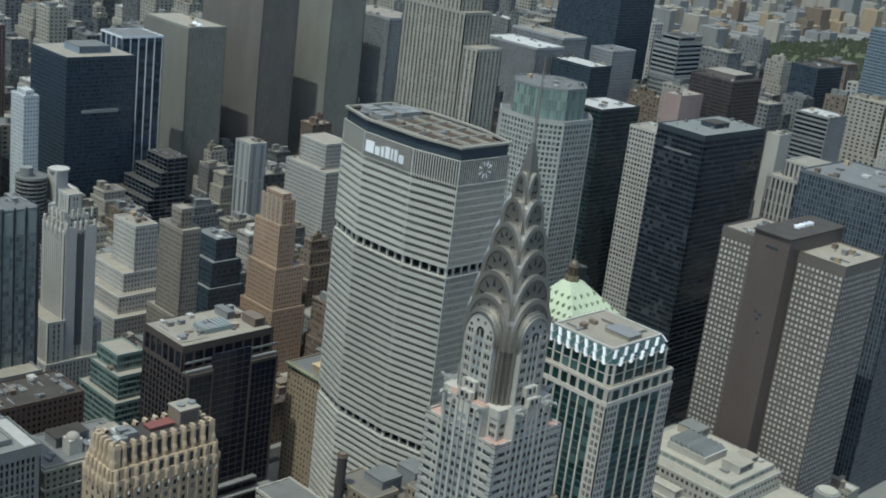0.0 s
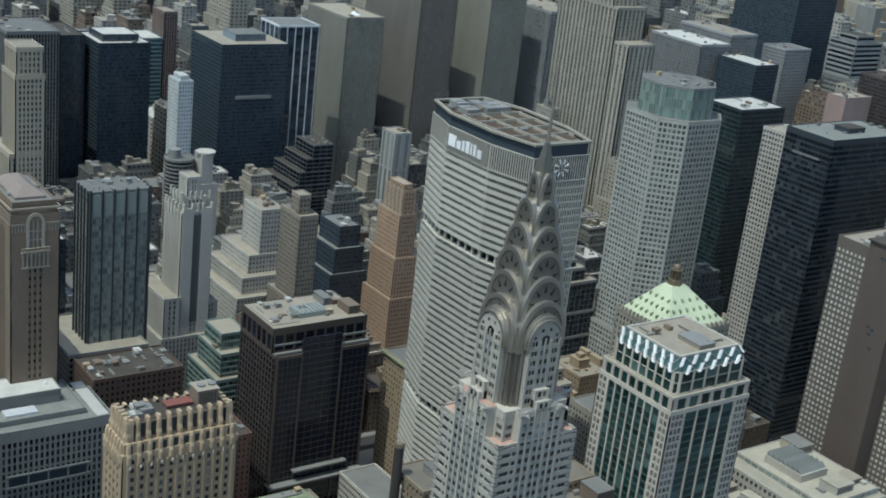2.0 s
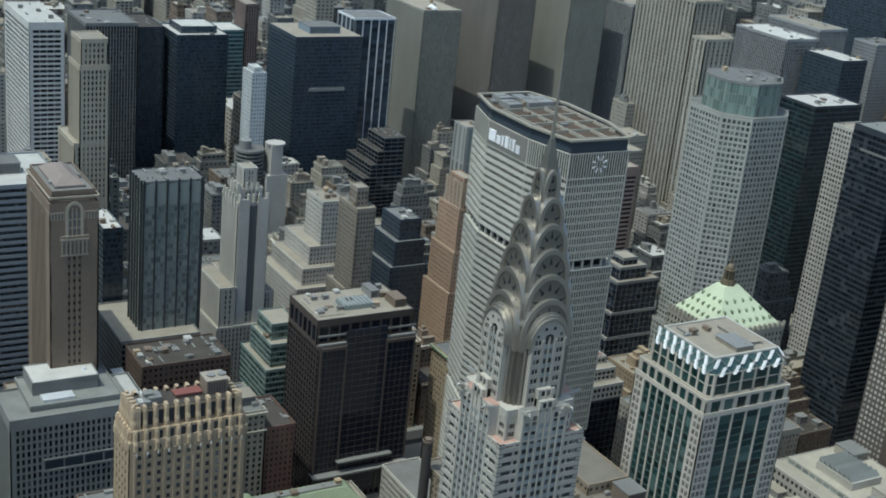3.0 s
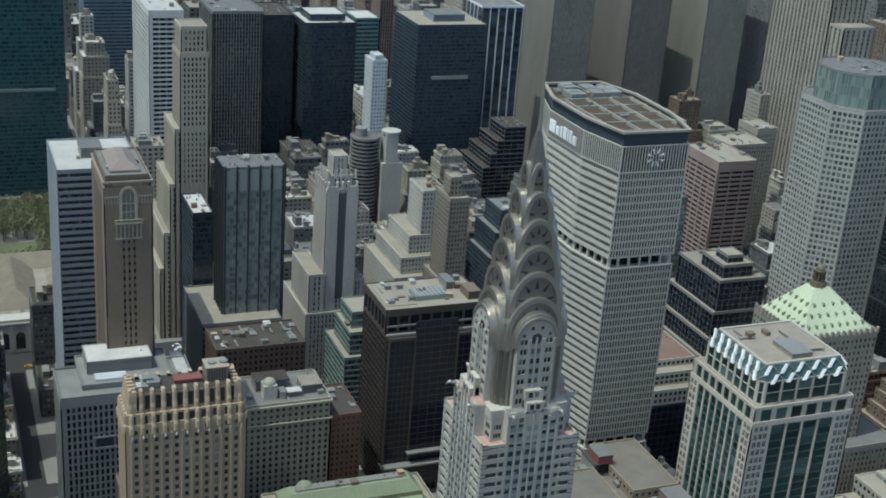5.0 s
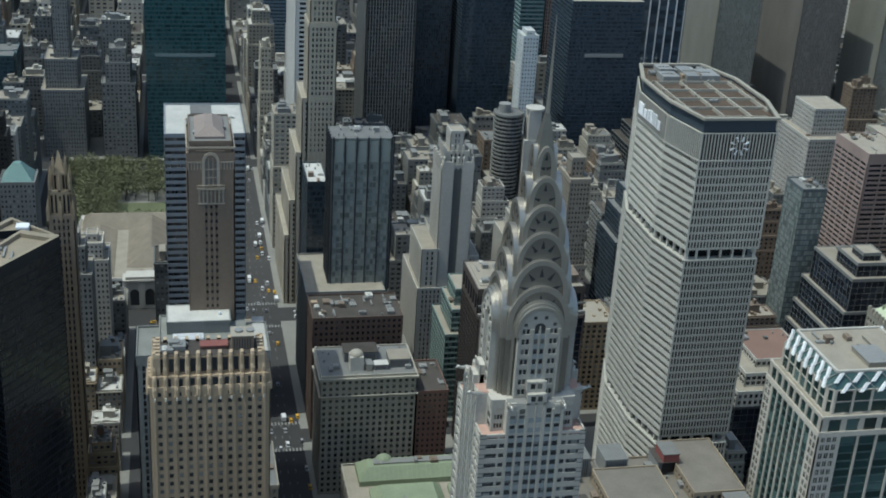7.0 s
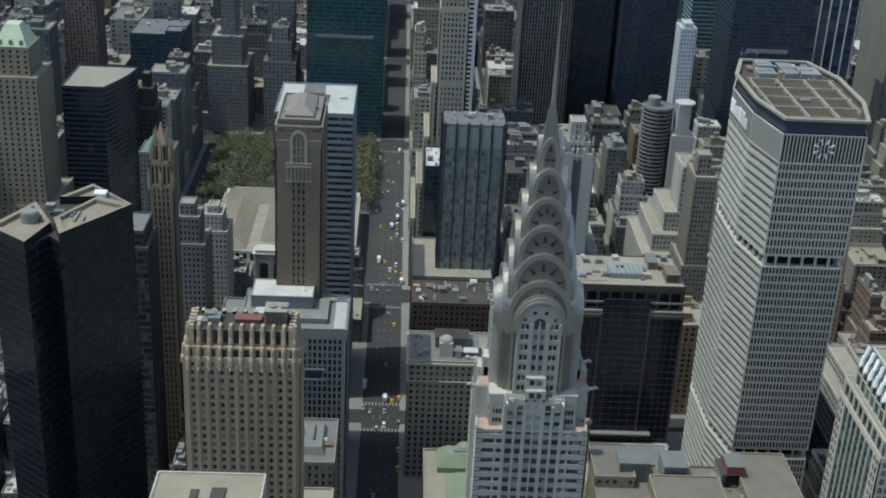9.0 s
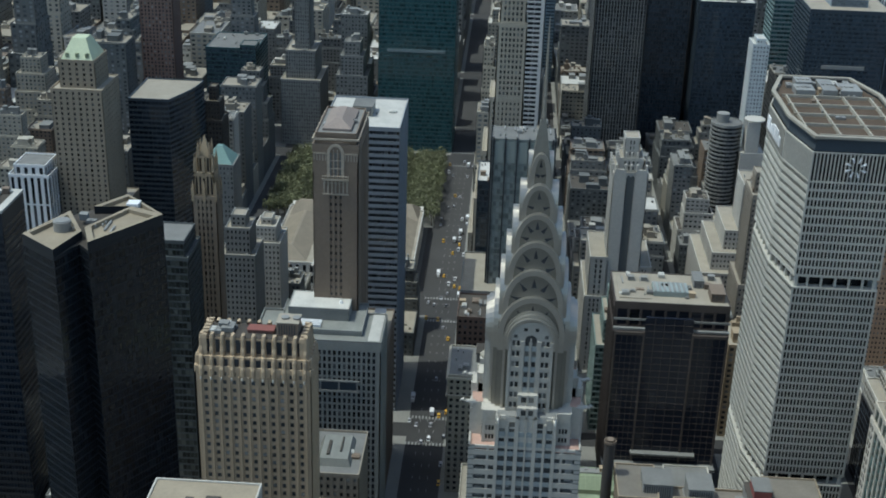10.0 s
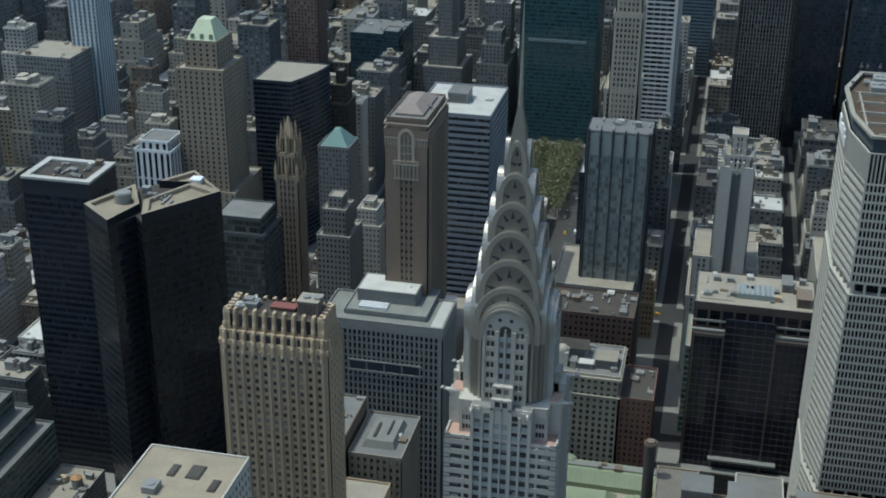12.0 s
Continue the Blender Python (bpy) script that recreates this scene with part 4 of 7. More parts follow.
# dark bronze block with a glass front
hotel = thing("office_block", "dark bronze glass office block with a railed roof terrace", "office block", 128, 234)
site(94, 160, 208, 262)
BRONZE_STONE = mat("bronze_granite", (0.08, 0.066, 0.058), rough=0.5)
GLASS_BRONZE = glass("dark_bronze_glass", (0.014, 0.017, 0.026), blind=0.08, blind_col=(0.05, 0.05, 0.055), wave=0.1, spec=0.4)
BRONZE = style(BRONZE_STONE, GLASS_BRONZE, bay=3.4, floor=3.8, pier=0.24, span=0.2, depth=0.5, top=1.6, flat=0.3)
tier(hotel, rect(98.2, 156, 215, 256), 0.0, 98.5, BRONZE, ROOF_TAN, parapet=0.2)
LOFT = style(BRONZE_STONE, GLASS_BRONZE, bay=6.4, floor=9, pier=0.2, span=0.1, depth=0.5, top=3.6, corner=0.6)
tier(hotel, rect(98.2, 156, 219.5, 256), 98.5, 112.4, LOFT, ROOF_TAN, parapet=0.5)
for x0, x1, z in ((99.4, 113, 97), (113.6, 138, 107), (138.6, 155.4, 97)):
    front = Mesh()
    front.box(x0, x1, 213.6, 215.2, 6, z)
    part("glass_front", front, GLASS_BRONZE, hotel)
fins = Mesh()
for x in (98.6, 113.3, 138.3, 155.7):
    fins.box(x - 0.5, x + 0.5, 213.0, 216.0, 4, 99)
for x0, x1, z in ((99.4, 113, 97), (138.6, 155.4, 97)):
    fins.box(x0 - 0.6, x1 + 0.4, 212.6, 219.6, z, z + 1.6)
part("stone_fin", fins, BRONZE_STONE, hotel)
rows = Mesh()
for x0, x1, z1 in ((99.4, 113, 97), (113.6, 138, 107), (138.6, 155.4, 97)):
    z = 8.0
    while z < z1 - 2:
        rows.box(x0, x1, 213.45, 213.6, z, z + 0.25)
        z += 3.8
    for e in range(1, 5):
        x = x0 + (x1 - x0) * e / 5
        rows.box(x - 0.09, x + 0.09, 213.4, 213.6, 6, z1)
part("mullion", rows, BRONZE_STONE, hotel)
ledges = Mesh()
for x0, x1, y, z in ((97, 157, 208.5, 20), (112, 146, 210, 27), (97.6, 113.6, 214, 99.2), (138, 156.4, 214, 99.2), (97.4, 156.8, 215.5, 104)):
    ledges.box(x0, x1, y, 216, z, z + 1.1)
part("stone_ledge", ledges, GREY_STONE, hotel)
cool = Mesh()
cool.box(118, 136, 228, 240, 112.4, 115.2)
skylight = part("skylight", cool, mat("ribbed_skylight", (0.24, 0.28, 0.27), rough=0.3), hotel, "ribbed grey roof skylight")
for e in range(7):
    m = Mesh()
    m.box(118.5 + e * 2.5, 119.6 + e * 2.5, 228.4, 239.6, 115.2, 115.6)
    part("skylight_rib", m, GREY_METAL, skylight)
penthouse(hotel, 147, 154, 224, 236, 112.4, 117, BROWN_BRICK, BROWN_BRICK)
penthouse(hotel, 140, 145, 240, 252, 112.4, 116.5, GREY_STONE)
part_deck = Mesh()
part_deck.box(100, 117, 224, 252, 112.4, 112.8)
part("roof_deck", part_deck, ROOF_TAN, hotel)
clutter(hotel, 100, 154, 224, 254, 112.4, 26, 31)

# grey office block with a stepped white-roofed top
PARK_ROOF = mat("grey_green_roof", (0.20, 0.205, 0.185), size=0.12, spots=0.3)
PARK_STONE = mat("grey_green_granite", (0.225, 0.23, 0.215))
GRID = style(PARK_STONE, WINDOW_DARK, bay=2.35, floor=3.7, pier=0.44, span=0.30, depth=0.6, flat=0.3, corner=1.6, top=4.5)
park = thing("office_block", "grey granite office block with a stepped roof and white penthouse", "office block", -40, 190)
site(-82, -14, 148, 236)
tier(park, rect(-76, -16.5, 154.5, 183.6), 0.0, 115.2, GRID, PARK_ROOF, parapet=1.0)
ledge = Mesh()
ledge.box(-22.5, -17, 156, 191, 115.2, 115.6)
part("pale_roof_walk", ledge, ROOF_WHITE, park)
# Black panel flush with the wall, painting the loggia's shaded opening.
slot = Mesh()
slot.box(-62, -27, 153.8, 155.0, 89.5, 94.0)
part("recessed_loggia", slot, HAZED_BLACK_STEEL, park)
sill = Mesh()
sill.box(-63, -26, 153.5, 154.6, 88.3, 89.5)
sill.box(-63, -26, 153.5, 154.6, 94.0, 94.8)
for e in range(5):
    sill.box(-62.5 + e * 8.75, -61.8 + e * 8.75, 153.6, 154.4, 89.5, 94.0)
part("loggia_frame", sill, GREY_STONE, park)
PLAINW = style(PARK_STONE, WINDOW_DARK, bay=60, floor=30, pier=0.0, span=0.98, depth=0.3, top=1.0)
tier(park, rect(-66, -26, 161, 191), 115.2, 117.2, PLAINW, PARK_ROOF, parapet=0.8)
tier(park, rect(-62.5, -33.5, 172, 190), 117.2, 123.4, PLAINW, ROOF_WHITE, parapet=0.3)
ducts = Mesh()
for e in range(4):
    ducts.box(-60, -46, 164.0 + e * 1.6, 165.0 + e * 1.6, 117.3, 118.6)
part("duct", ducts, WHITE_PAINT, park)
dish = Mesh()
dish.dome(-38, 179, 1.0, 123.4, 1.4)
part("satellite_dish", dish, WHITE_PAINT, park)

# flat-roofed tan tower in the foreground
TAN_DECK = mat("tan_roof_deck", (0.27, 0.23, 0.165), size=0.12, spots=0.3)
near_style = style(PALE_STONE, WINDOW, bay=2.6, floor=3.6, pier=0.5, span=0.45, depth=0.3, top=2.2)
near = tower("office_tower", "pale metal-clad tower with a flat tan roof", -64, -32, -118, -51.5, 174.6, near_style, TAN_DECK, junk=0, parapet=0.5)
for x0, x1, y0, y1 in ((-53, -50.5, -66, -60), (-47, -42.5, -66, -59), (-38, -35.5, -71, -65)):
    m = Mesh()
    m.box(x0, x1, y0, y1, 174.6, 175.0)
    m.box(x0 + 0.4, x1 - 0.4, y0 + 0.4, y1 - 0.4, 175.0, 175.2)
    part("roof_hatch", m, ROOF_DARK, near)
clutter(near, -62, -34, -115, -72, 174.6, 4, 41)
site(-80, -15, -150, -12)

# black faceted tower
FACET_STEEL = mat("black_facet_metal", (0.021, 0.025, 0.030), rough=0.3, spots=0.1, spec=0.25)
GLASS_FACET = glass("black_facet_glass", (0.013, 0.016, 0.021), blind=0.06, blind_col=(0.03, 0.035, 0.04), rough=0.04, wave=0.25, spec=0.45)
BLK = style(FACET_STEEL, GLASS_FACET, bay=1.6, floor=3.7, pier=0.08, span=0.2, depth=0.1, top=1.5)
facet = thing("office_tower", "black glass tower with a faceted folded roof", "office tower", -128, 100)
site(-172, -85, 55, 140)
low_outline = [(-151, 78.5), (-134, 64.6), (-128.5, 79), (-123.2, 73.2), (-101.8, 105), (-122, 125.5), (-131, 118), (-141, 106)]
tier(facet, low_outline, 0.0, 193.0, BLK, ROOF_DARK, parapet=0.0)
for wing in ([(-151, 78.5), (-134, 64.6), (-129, 84), (-140, 104)], [(-123.2, 73.2), (-101.8, 105), (-117, 112), (-129, 88)], [(-117, 112), (-101.8, 105), (-122, 125.5), (-132, 110)]):
    cap = Mesh()
    cx, cy = sum(x for x, _ in wing) / 4, sum(y for _, y in wing) / 4
    inner = [(cx + (x - cx) * 0.8, cy + (y - cy) * 0.8) for x, y in wing]
    side = Mesh()
    side.prism(wing, 193.0, 196.4, top=False)
    part("roof_wall", side, FACET_STEEL, facet)
    cap.loft(wing, 196.5, inner, 196.5, under=False, top=False)
    cap.loft(inner, 196.5, inner, 194.8, under=False, top=True)
    part("folded_roof", cap, TAN_DECK, facet, "tan folded roof plane with a raised rim")
drum = Mesh()
drum.tube(-138, 88, 3.6, 3.6, 194.8, 198.8, 20)
drum.tube(-138, 88, 3.0, 3.0, 198.8, 199.2, 20)
part("cooling_drum", drum, GREY_METAL, facet)
hatch = Mesh()
hatch.box(-119, -114, 112, 117, 194.8, 197.4)
part("roof_hatch", hatch, WHITE_PAINT, facet)
clutter(facet, -135, -112, 84, 108, 194.8, 8, 51)

# black slab beside it with a pale roof rim
BLK2 = style(mat("black_band_panel", (0.026, 0.030, 0.036), rough=0.4, spots=0.1, spec=0.25), GLASS_BLACK, bay=1.6, floor=3.6, pier=0.1, span=0.35, depth=0.15, top=8.0, flat=1.4)
rimmed = tower("office_tower", "black banded glass slab with a pale roof rim", -231, -195, 164, 192, 168, BLK2, ROOF_DARK, junk=16, seed=61, parapet=0)
m = Mesh()
A, B = grow(rect(-231, -195, 164, 192), 0.4), grow(rect(-231, -195, 164, 192), -3.0)
for j in range(4):
    q = (j + 1) % 4
    m.prism([A[j], A[q], B[q], B[j]], 168, 169.2)
part("roof_rim", m, ROOF_WHITE, rimmed)

# brown stone tower with a tall arched window
BRN = style(BROWN_BRICK, WINDOW, bay=2.6, floor=3.6, pier=0.5, span=0.42, depth=0.35, flat=0.6, top=5.0, corner=2.0)
ARCH_STONE = mat("light_brown_stone", (0.36, 0.31, 0.24))
lin = thing("skyscraper", "brown brick tower with tall arched top windows and a hipped roof", "skyscraper", -42, 218)
site(-76, -14, 184, 262)
BODY = style(BROWN_BRICK, WINDOW_DARK, bay=2.3, floor=3.6, pier=0.56, span=0.55, depth=0.6, flat=0.3, top=3.0, corner=6.7)
tier(lin, rect(-51.3, -30.9, 184.5, 226), 0.0, 201.5, BODY, ROOF_GREY)
tier(lin, rect(-50.5, -31.7, 185.3, 225), 201.5, 207.0, style(BROWN_BRICK, BROWN_BRICK, bay=50, floor=50, pier=0, span=0.95, depth=0.2, top=1.0), ROOF_GREY, parapet=0.8)
tier(lin, rect(-60, -18, 184, 244), 0.0, 88, BRN, ROOF_TAN)
# broad arched window under the roof, with a balcony and a blind arcade below
AX, AY, AZ = -41.1, 184.2, 186.4
panel = Mesh()
panel.box(AX - 6.6, AX + 6.6, AY - 0.1, AY + 0.6, AZ - 9.5, AZ + 17.0)
part("arch_panel", panel, BROWN_BRICK, lin)
win, ring = Mesh(), Mesh()
line = arch_line(2.7, AZ, AZ + 11.6, AZ + 15.0)
outer = arch_line(4.0, AZ - 0.6, AZ + 11.6, AZ + 16.4)
win.poly([(AX + a, AY - 0.22, z) for a, z in line][::-1])
part("arched_window", win, WINDOW, lin, "tall round arched window")
for j in range(len(line) - 1):
    (a, za), (b, zb) = line[j], line[j + 1]
    (c, zc), (d, zd) = outer[j], outer[j + 1]
    ring.poly([(AX + c, AY - 0.6, zc), (AX + d, AY - 0.6, zd), (AX + b, AY - 0.6, zb), (AX + a, AY - 0.6, za)])
    ring.poly([(AX + a, AY - 0.6, za), (AX + b, AY - 0.6, zb), (AX + b, AY, zb), (AX + a, AY, za)])
    ring.poly([(AX + d, AY - 0.6, zd), (AX + c, AY - 0.6, zc), (AX + c, AY, zc), (AX + d, AY, zd)])
for e in (-0.95, 0.95):
    ring.box(AX + e - 0.14, AX + e + 0.14, AY - 0.45, AY, AZ, AZ + 13.6)
for z in (AZ + 4, AZ + 8):
    ring.box(AX - 2.7, AX + 2.7, AY - 0.4, AY, z, z + 0.35)
part("arch_frame", ring, ARCH_STONE, lin)
balcony = Mesh()
balcony.box(AX - 6.2, AX + 6.2, AY - 1.3, AY, AZ - 1.6, AZ - 0.7)
for e in range(13):
    x = AX - 6.0 + e
    balcony.box(x - 0.18, x + 0.18, AY - 1.2, AY - 0.9, AZ - 0.7, AZ + 0.5)
balcony.box(AX - 6.2, AX + 6.2, AY - 1.3, AY - 0.8, AZ + 0.5, AZ + 0.75)
part("balcony", balcony, ARCH_STONE, lin)
for e in range(7):
    blind_arcade = Mesh()
    x = AX - 5.4 + e * 1.8
    blind_arcade.box(x - 0.32, x + 0.32, AY - 0.5, AY, AZ - 8.4, AZ - 1.6)
    blind_arcade.box(x - 0.62, x + 0.62, AY - 0.55, AY, AZ - 3.2, AZ - 2.6)
    part("arcade_column", blind_arcade, ARCH_STONE, lin)
arcade_sill = Mesh()
arcade_sill.box(AX - 6.2, AX + 6.2, AY - 0.6, AY, AZ - 8.9, AZ - 8.3)
part("arcade_sill", arcade_sill, ARCH_STONE, lin)
ridge = Mesh()
ridge.box(-48, -34.5, 190, 221, 207.0, 208.2)
ridge.loft(rect(-48, -34.5, 190, 221), 208.2, rect(-43, -39.5, 196, 215), 211.4)
part("hipped_roof", ridge, mat("pinkish_roof", (0.235, 0.195, 0.17)), lin)
clutter(lin, -50, -32.5, 186, 224, 207.0, 10, 71)
for z in (204.4,):
    m = Mesh()
    A, B = grow(rect(-51.3, -30.9, 184.5, 226), 0.75), grow(rect(-51.3, -30.9, 184.5, 226), 0.2)
    for j in range(4):
        q = (j + 1) % 4
        m.prism([A[j], A[q], B[q], B[j]], z, z + 0.9)
    part("cornice", m, ARCH_STONE, lin)
frieze = Mesh()
for x0, x1 in ((-51.6, AX - 4.2), (AX + 4.2, -30.6)):
    frieze.box(x0, x1, AY - 0.5, AY + 0.3, 197.6, 198.3)
    for e in range(5):
        x = x0 + 0.4 + (x1 - x0 - 0.8) * e / 4
        frieze.box(x - 0.28, x + 0.28, AY - 0.35, AY + 0.3, 194.4, 197.6)
for e in range(17):
    y = 185 + e * 2.5
    frieze.box(-31.0, -30.5, y - 0.28, y + 0.28, 194.4, 197.6)
    frieze.box(-51.7, -51.2, y - 0.28, y + 0.28, 194.4, 197.6)
frieze.box(-31.0, -30.3, AY, 226.3, 197.6, 198.3)
frieze.box(-51.9, -51.2, AY, 226.3, 197.6, 198.3)
part("frieze", frieze, ARCH_STONE, lin)

# banded slab behind it
BANDS = style(mat("blue_grey_panel", (0.24, 0.26, 0.28)), WINDOW_DARK, bay=1.6, floor=3.7, pier=0.06, span=0.5, depth=0.2, flat=1.5, top=1.4)
banded = tower("office_tower", "blue-grey banded slab with a white roof", -62.3, -20, 286, 340, 177, BANDS, ROOF_WHITE, junk=5, seed=81)
penthouse(banded, -48, -37, 306, 321, 177, 182.5, GREY_METAL)

# grey glass tower with tall top windows
GREYG = style(mat("grey_mullion", (0.20, 0.215, 0.20)), GLASS_GREY, bay=1.85, floor=3.75, pier=0.07, span=0.24, depth=0.2, top=0.8, flat=0.7)
gry = tower("office_tower", "grey glass tower with dark upright fins", 30.4, 65.5, 313, 335, 165.4, GREYG, ROOF_GREY, junk=14, seed=91, parapet=0)
for e in range(6):
    x = 31.2 + e * 6.7
    fin = Mesh()
    fin.box(x - 0.35, x + 0.35, 312.2, 313.2, 70, 166.4)
    part("upright_fin", fin, DARK_METAL, gry)
for e in range(5):
    y = 314 + e * 5.0
    for x in (30.0, 66.0):
        fin = Mesh()
        fin.box(x - 0.6, x + 0.6, y - 0.35, y + 0.35, 70, 166)
        part("upright_fin", fin, DARK_METAL, gry)
tops = Mesh()
for e in range(5):
    tops.box(32.2 + e * 6.7, 36.9 + e * 6.7, 312.6, 313.3, 151, 163.5)
part("tall_window", tops, GLASS_GREY, gry)
tier(gry, rect(16, 62, 300, 356), 0.0, 75, style(GREY_STONE, WINDOW_DARK, bay=2.2, floor=3.7, pier=0.3, span=0.4, depth=0.3), ROOF_TAN)
site(18, 70, 296, 360)

# slender limestone tower on the park avenue corner, and the white banded one behind it
LIME = style(mat("cream_limestone", (0.43, 0.385, 0.30)), WINDOW, bay=2.7, floor=3.6, pier=0.5, span=0.42, depth=0.7, flat=0.35, top=2.5, corner=1.2)
tower("skyscraper", "slender limestone setback skyscraper", 30, 47.5, 441, 467, 200, LIME, ROOF_TAN, parts=((31, 46.5, 442, 464, 200, 217), (26.5, 48, 441.2, 480, 0.0, 150), (23, 49, 441.4, 492, 0.0, 112), (19, 50, 441.6, 505, 0.0, 78), (16, 52, 442, 520, 0.0, 52)), seed=101, junk=4, cat="skyscraper")
WHITE_BANDS = style(mat("white_travertine", (0.52, 0.51, 0.48)), WINDOW_DARK, bay=5.2, floor=3.75, pier=0.06, span=0.4, depth=0.5, flat=0.8, corner=2.4, top=5)
tower("office_tower", "white travertine tower with dark window bands", 37.5, 63, 610, 690, 192, WHITE_BANDS, ROOF_WHITE, seed=111, junk=6)
STRIPES = style(mat("grey_pier", (0.20, 0.20, 0.19)), WINDOW_DARK, bay=2.6, floor=3.7, pier=0.34, span=0.12, depth=0.9, flat=0.12, top=2)
tower("office_tower", "grey tower with close upright piers", 110, 153, 722, 780, 168, STRIPES, ROOF_GREY, seed=121)
TEAL = style(TEAL_METAL, GLASS_TEAL, bay=1.7, floor=3.8, pier=0.05, span=0.35, depth=0.12, flat=1.3, top=2)
teal = tower("office_tower", "teal glass slab tower with a pale mechanical band", -80, -11, 752, 810, 178, TEAL, ROOF_GREY, seed=131)
m = Mesh()
m.box(-72, -20, 751.2, 752.2, 94, 96.6)
part("mechanical_band", m, mat("grey_band", (0.2, 0.25, 0.26)), teal)
tower("office_tower", "blue-grey banded glass tower", 34, 85, 1000, 1050, 205, style(mat("steel_blue_panel", (0.14, 0.19, 0.22)), GLASS_HAZED_BLUE, bay=1.7, floor=3.8, pier=0.05, span=0.5, depth=0.2, flat=1.3), ROOF_GREY, seed=132)
BLACKS = style(HAZED_BLACK_STEEL, GLASS_HAZED_BLUE, bay=1.6, floor=3.7, pier=0.1, span=0.3, depth=0.15, flat=1.1, top=2)
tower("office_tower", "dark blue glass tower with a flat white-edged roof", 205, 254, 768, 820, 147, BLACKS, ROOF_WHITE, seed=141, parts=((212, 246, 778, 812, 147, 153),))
tower("office_tower", "dark ribbed blue glass tower", 160, 200, 790, 850, 150, style(DARK_METAL, GLASS_HAZED_BLUE, bay=2.4, floor=3.7, pier=0.25, span=0.2, depth=0.4, flat=0.5), ROOF_DARK, seed=142)
BKS = style(HAZED_BLACK_STEEL, GLASS_HAZED_BLUE, bay=1.5, floor=3.6, pier=0.1, span=0.42, depth=0.16, flat=1.2, top=3)
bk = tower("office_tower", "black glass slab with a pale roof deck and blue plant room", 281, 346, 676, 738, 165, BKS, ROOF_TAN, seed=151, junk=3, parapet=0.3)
penthouse(bk, 300, 330, 690, 716, 165, 171, mat("blue_plant_room", (0.2, 0.24, 0.27)))
m = Mesh()
m.box(296, 331, 674.9, 676, 116, 119)
part("mechanical_band", m, GREY_METAL, bk)
wstripe = thing("office_tower", "black tower with white upright stripes", "office tower", 372, 735)
site(362, 412, 690, 790)
tier(wstripe, rect(360, 402, 721, 757), 0.0, 172, style(WHITE_PAINT, GLASS_HAZED_BLUE, bay=8.4, floor=3.8, pier=0.1, span=0.0, depth=0.8, top=1.2), ROOF_GREY)
SLIM = style(mat("off_white_panel", (0.56, 0.59, 0.58), rough=0.5), WINDOW_PALE, bay=2.4, floor=3.4, pier=0.6, span=0.55, depth=0.2, flat=0.9)
tower("apartment_tower", "slim white apartment tower", 236, 249, 662, 684, 137, SLIM, ROOF_WHITE, parts=((239, 246, 665, 680, 137, 141),), seed=161, junk=0, cat="apartment tower")

tower("office_tower", "pinkish brown stone slab behind the white tower", 323.5, 337, 900, 930, 150, style(mat("rose_brown_stone", (0.22, 0.17, 0.15)), WINDOW_DARK, bay=2.6, floor=3.7, pier=0.5, span=0.2, depth=0.6, flat=0.3), ROOF_TAN, seed=162, junk=0)
tower("office_tower", "teal glass tower with pale floor bands", 297, 322, 900, 940, 123, style(mat("pale_teal_band", (0.20, 0.27, 0.27)), GLASS_TEAL, bay=3, floor=4.4, pier=0.02, span=0.42, depth=0.3, flat=1.3), ROOF_WHITE, seed=163, junk=0)

# the three avenue slabs with plain stone walls, and what stands behind them
SLABW = style(mat("olive_limestone", (0.29, 0.28, 0.235)), WINDOW_PALE, bay=1.55, floor=3.8, pier=0.62, span=0.08, depth=0.45, flat=0.3, top=1.5)
s1 = tower("office_tower", "tall limestone slab with close narrow piers", 445, 487, 742, 820, 175, SLABW, ROOF_TAN, seed=171, junk=5)
for a in (742, 752):
    m = Mesh()
    m.tube(456 + (a - 742) * 0.2, a, 0.5, 0.5, 175, 177, 8)
    m.dome(456 + (a - 742) * 0.2, a, 3.0, 177, 2.6, 14)
    part("satellite_dish", m, WHITE_PAINT, s1, "white satellite dish")
SLABP = style(mat("taupe_limestone", (0.24, 0.22, 0.19)), WINDOW, bay=1.55, floor=3.8, pier=0.62, span=0.08, depth=0.45, flat=0.3, top=1.5)
tower("office_tower", "tall pinkish stone slab with close narrow piers", 527, 571, 737, 840, 205, SLABP, ROOF_TAN, seed=172)
tower("office_tower", "tall pale limestone slab with close narrow piers", 611, 656, 731, 800, 229, SLABW, ROOF_TAN, seed=173)
NARROW = style(mat("grey_limestone", (0.33, 0.335, 0.33)), WINDOW_DARK, bay=2.6, floor=3.7, pier=0.42, span=0.12, depth=0.5, flat=0.4, top=2)
tower("office_tower", "grey tower with dark windows between pale piers", 690, 735, 727, 810, 184, NARROW, ROOF_TAN, seed=174)
ROCK = style(mat("weathered_limestone", (0.35, 0.33, 0.275)), WINDOW, bay=5.4, floor=3.6, pier=0.56, span=0.25, depth=1.1, flat=0.1, top=2, corner=1)
tower("skyscraper", "tall pale limestone slab tower with stepped shoulders", 603, 631, 540, 602, 258, ROCK, ROOF_TAN, parts=((601, 634, 530, 612, 0.0, 226), (602, 632, 510, 530, 0.0, 196)), seed=175, cat="skyscraper")
tower("office_tower", "grey tower with pale close piers", 815, 860, 622, 700, 169, NARROW, ROOF_WHITE, seed=176)
tower("office_tower", "grey slab with a pale roof rim", 880, 920, 640, 720, 175, NARROW, ROOF_TAN, seed=177)
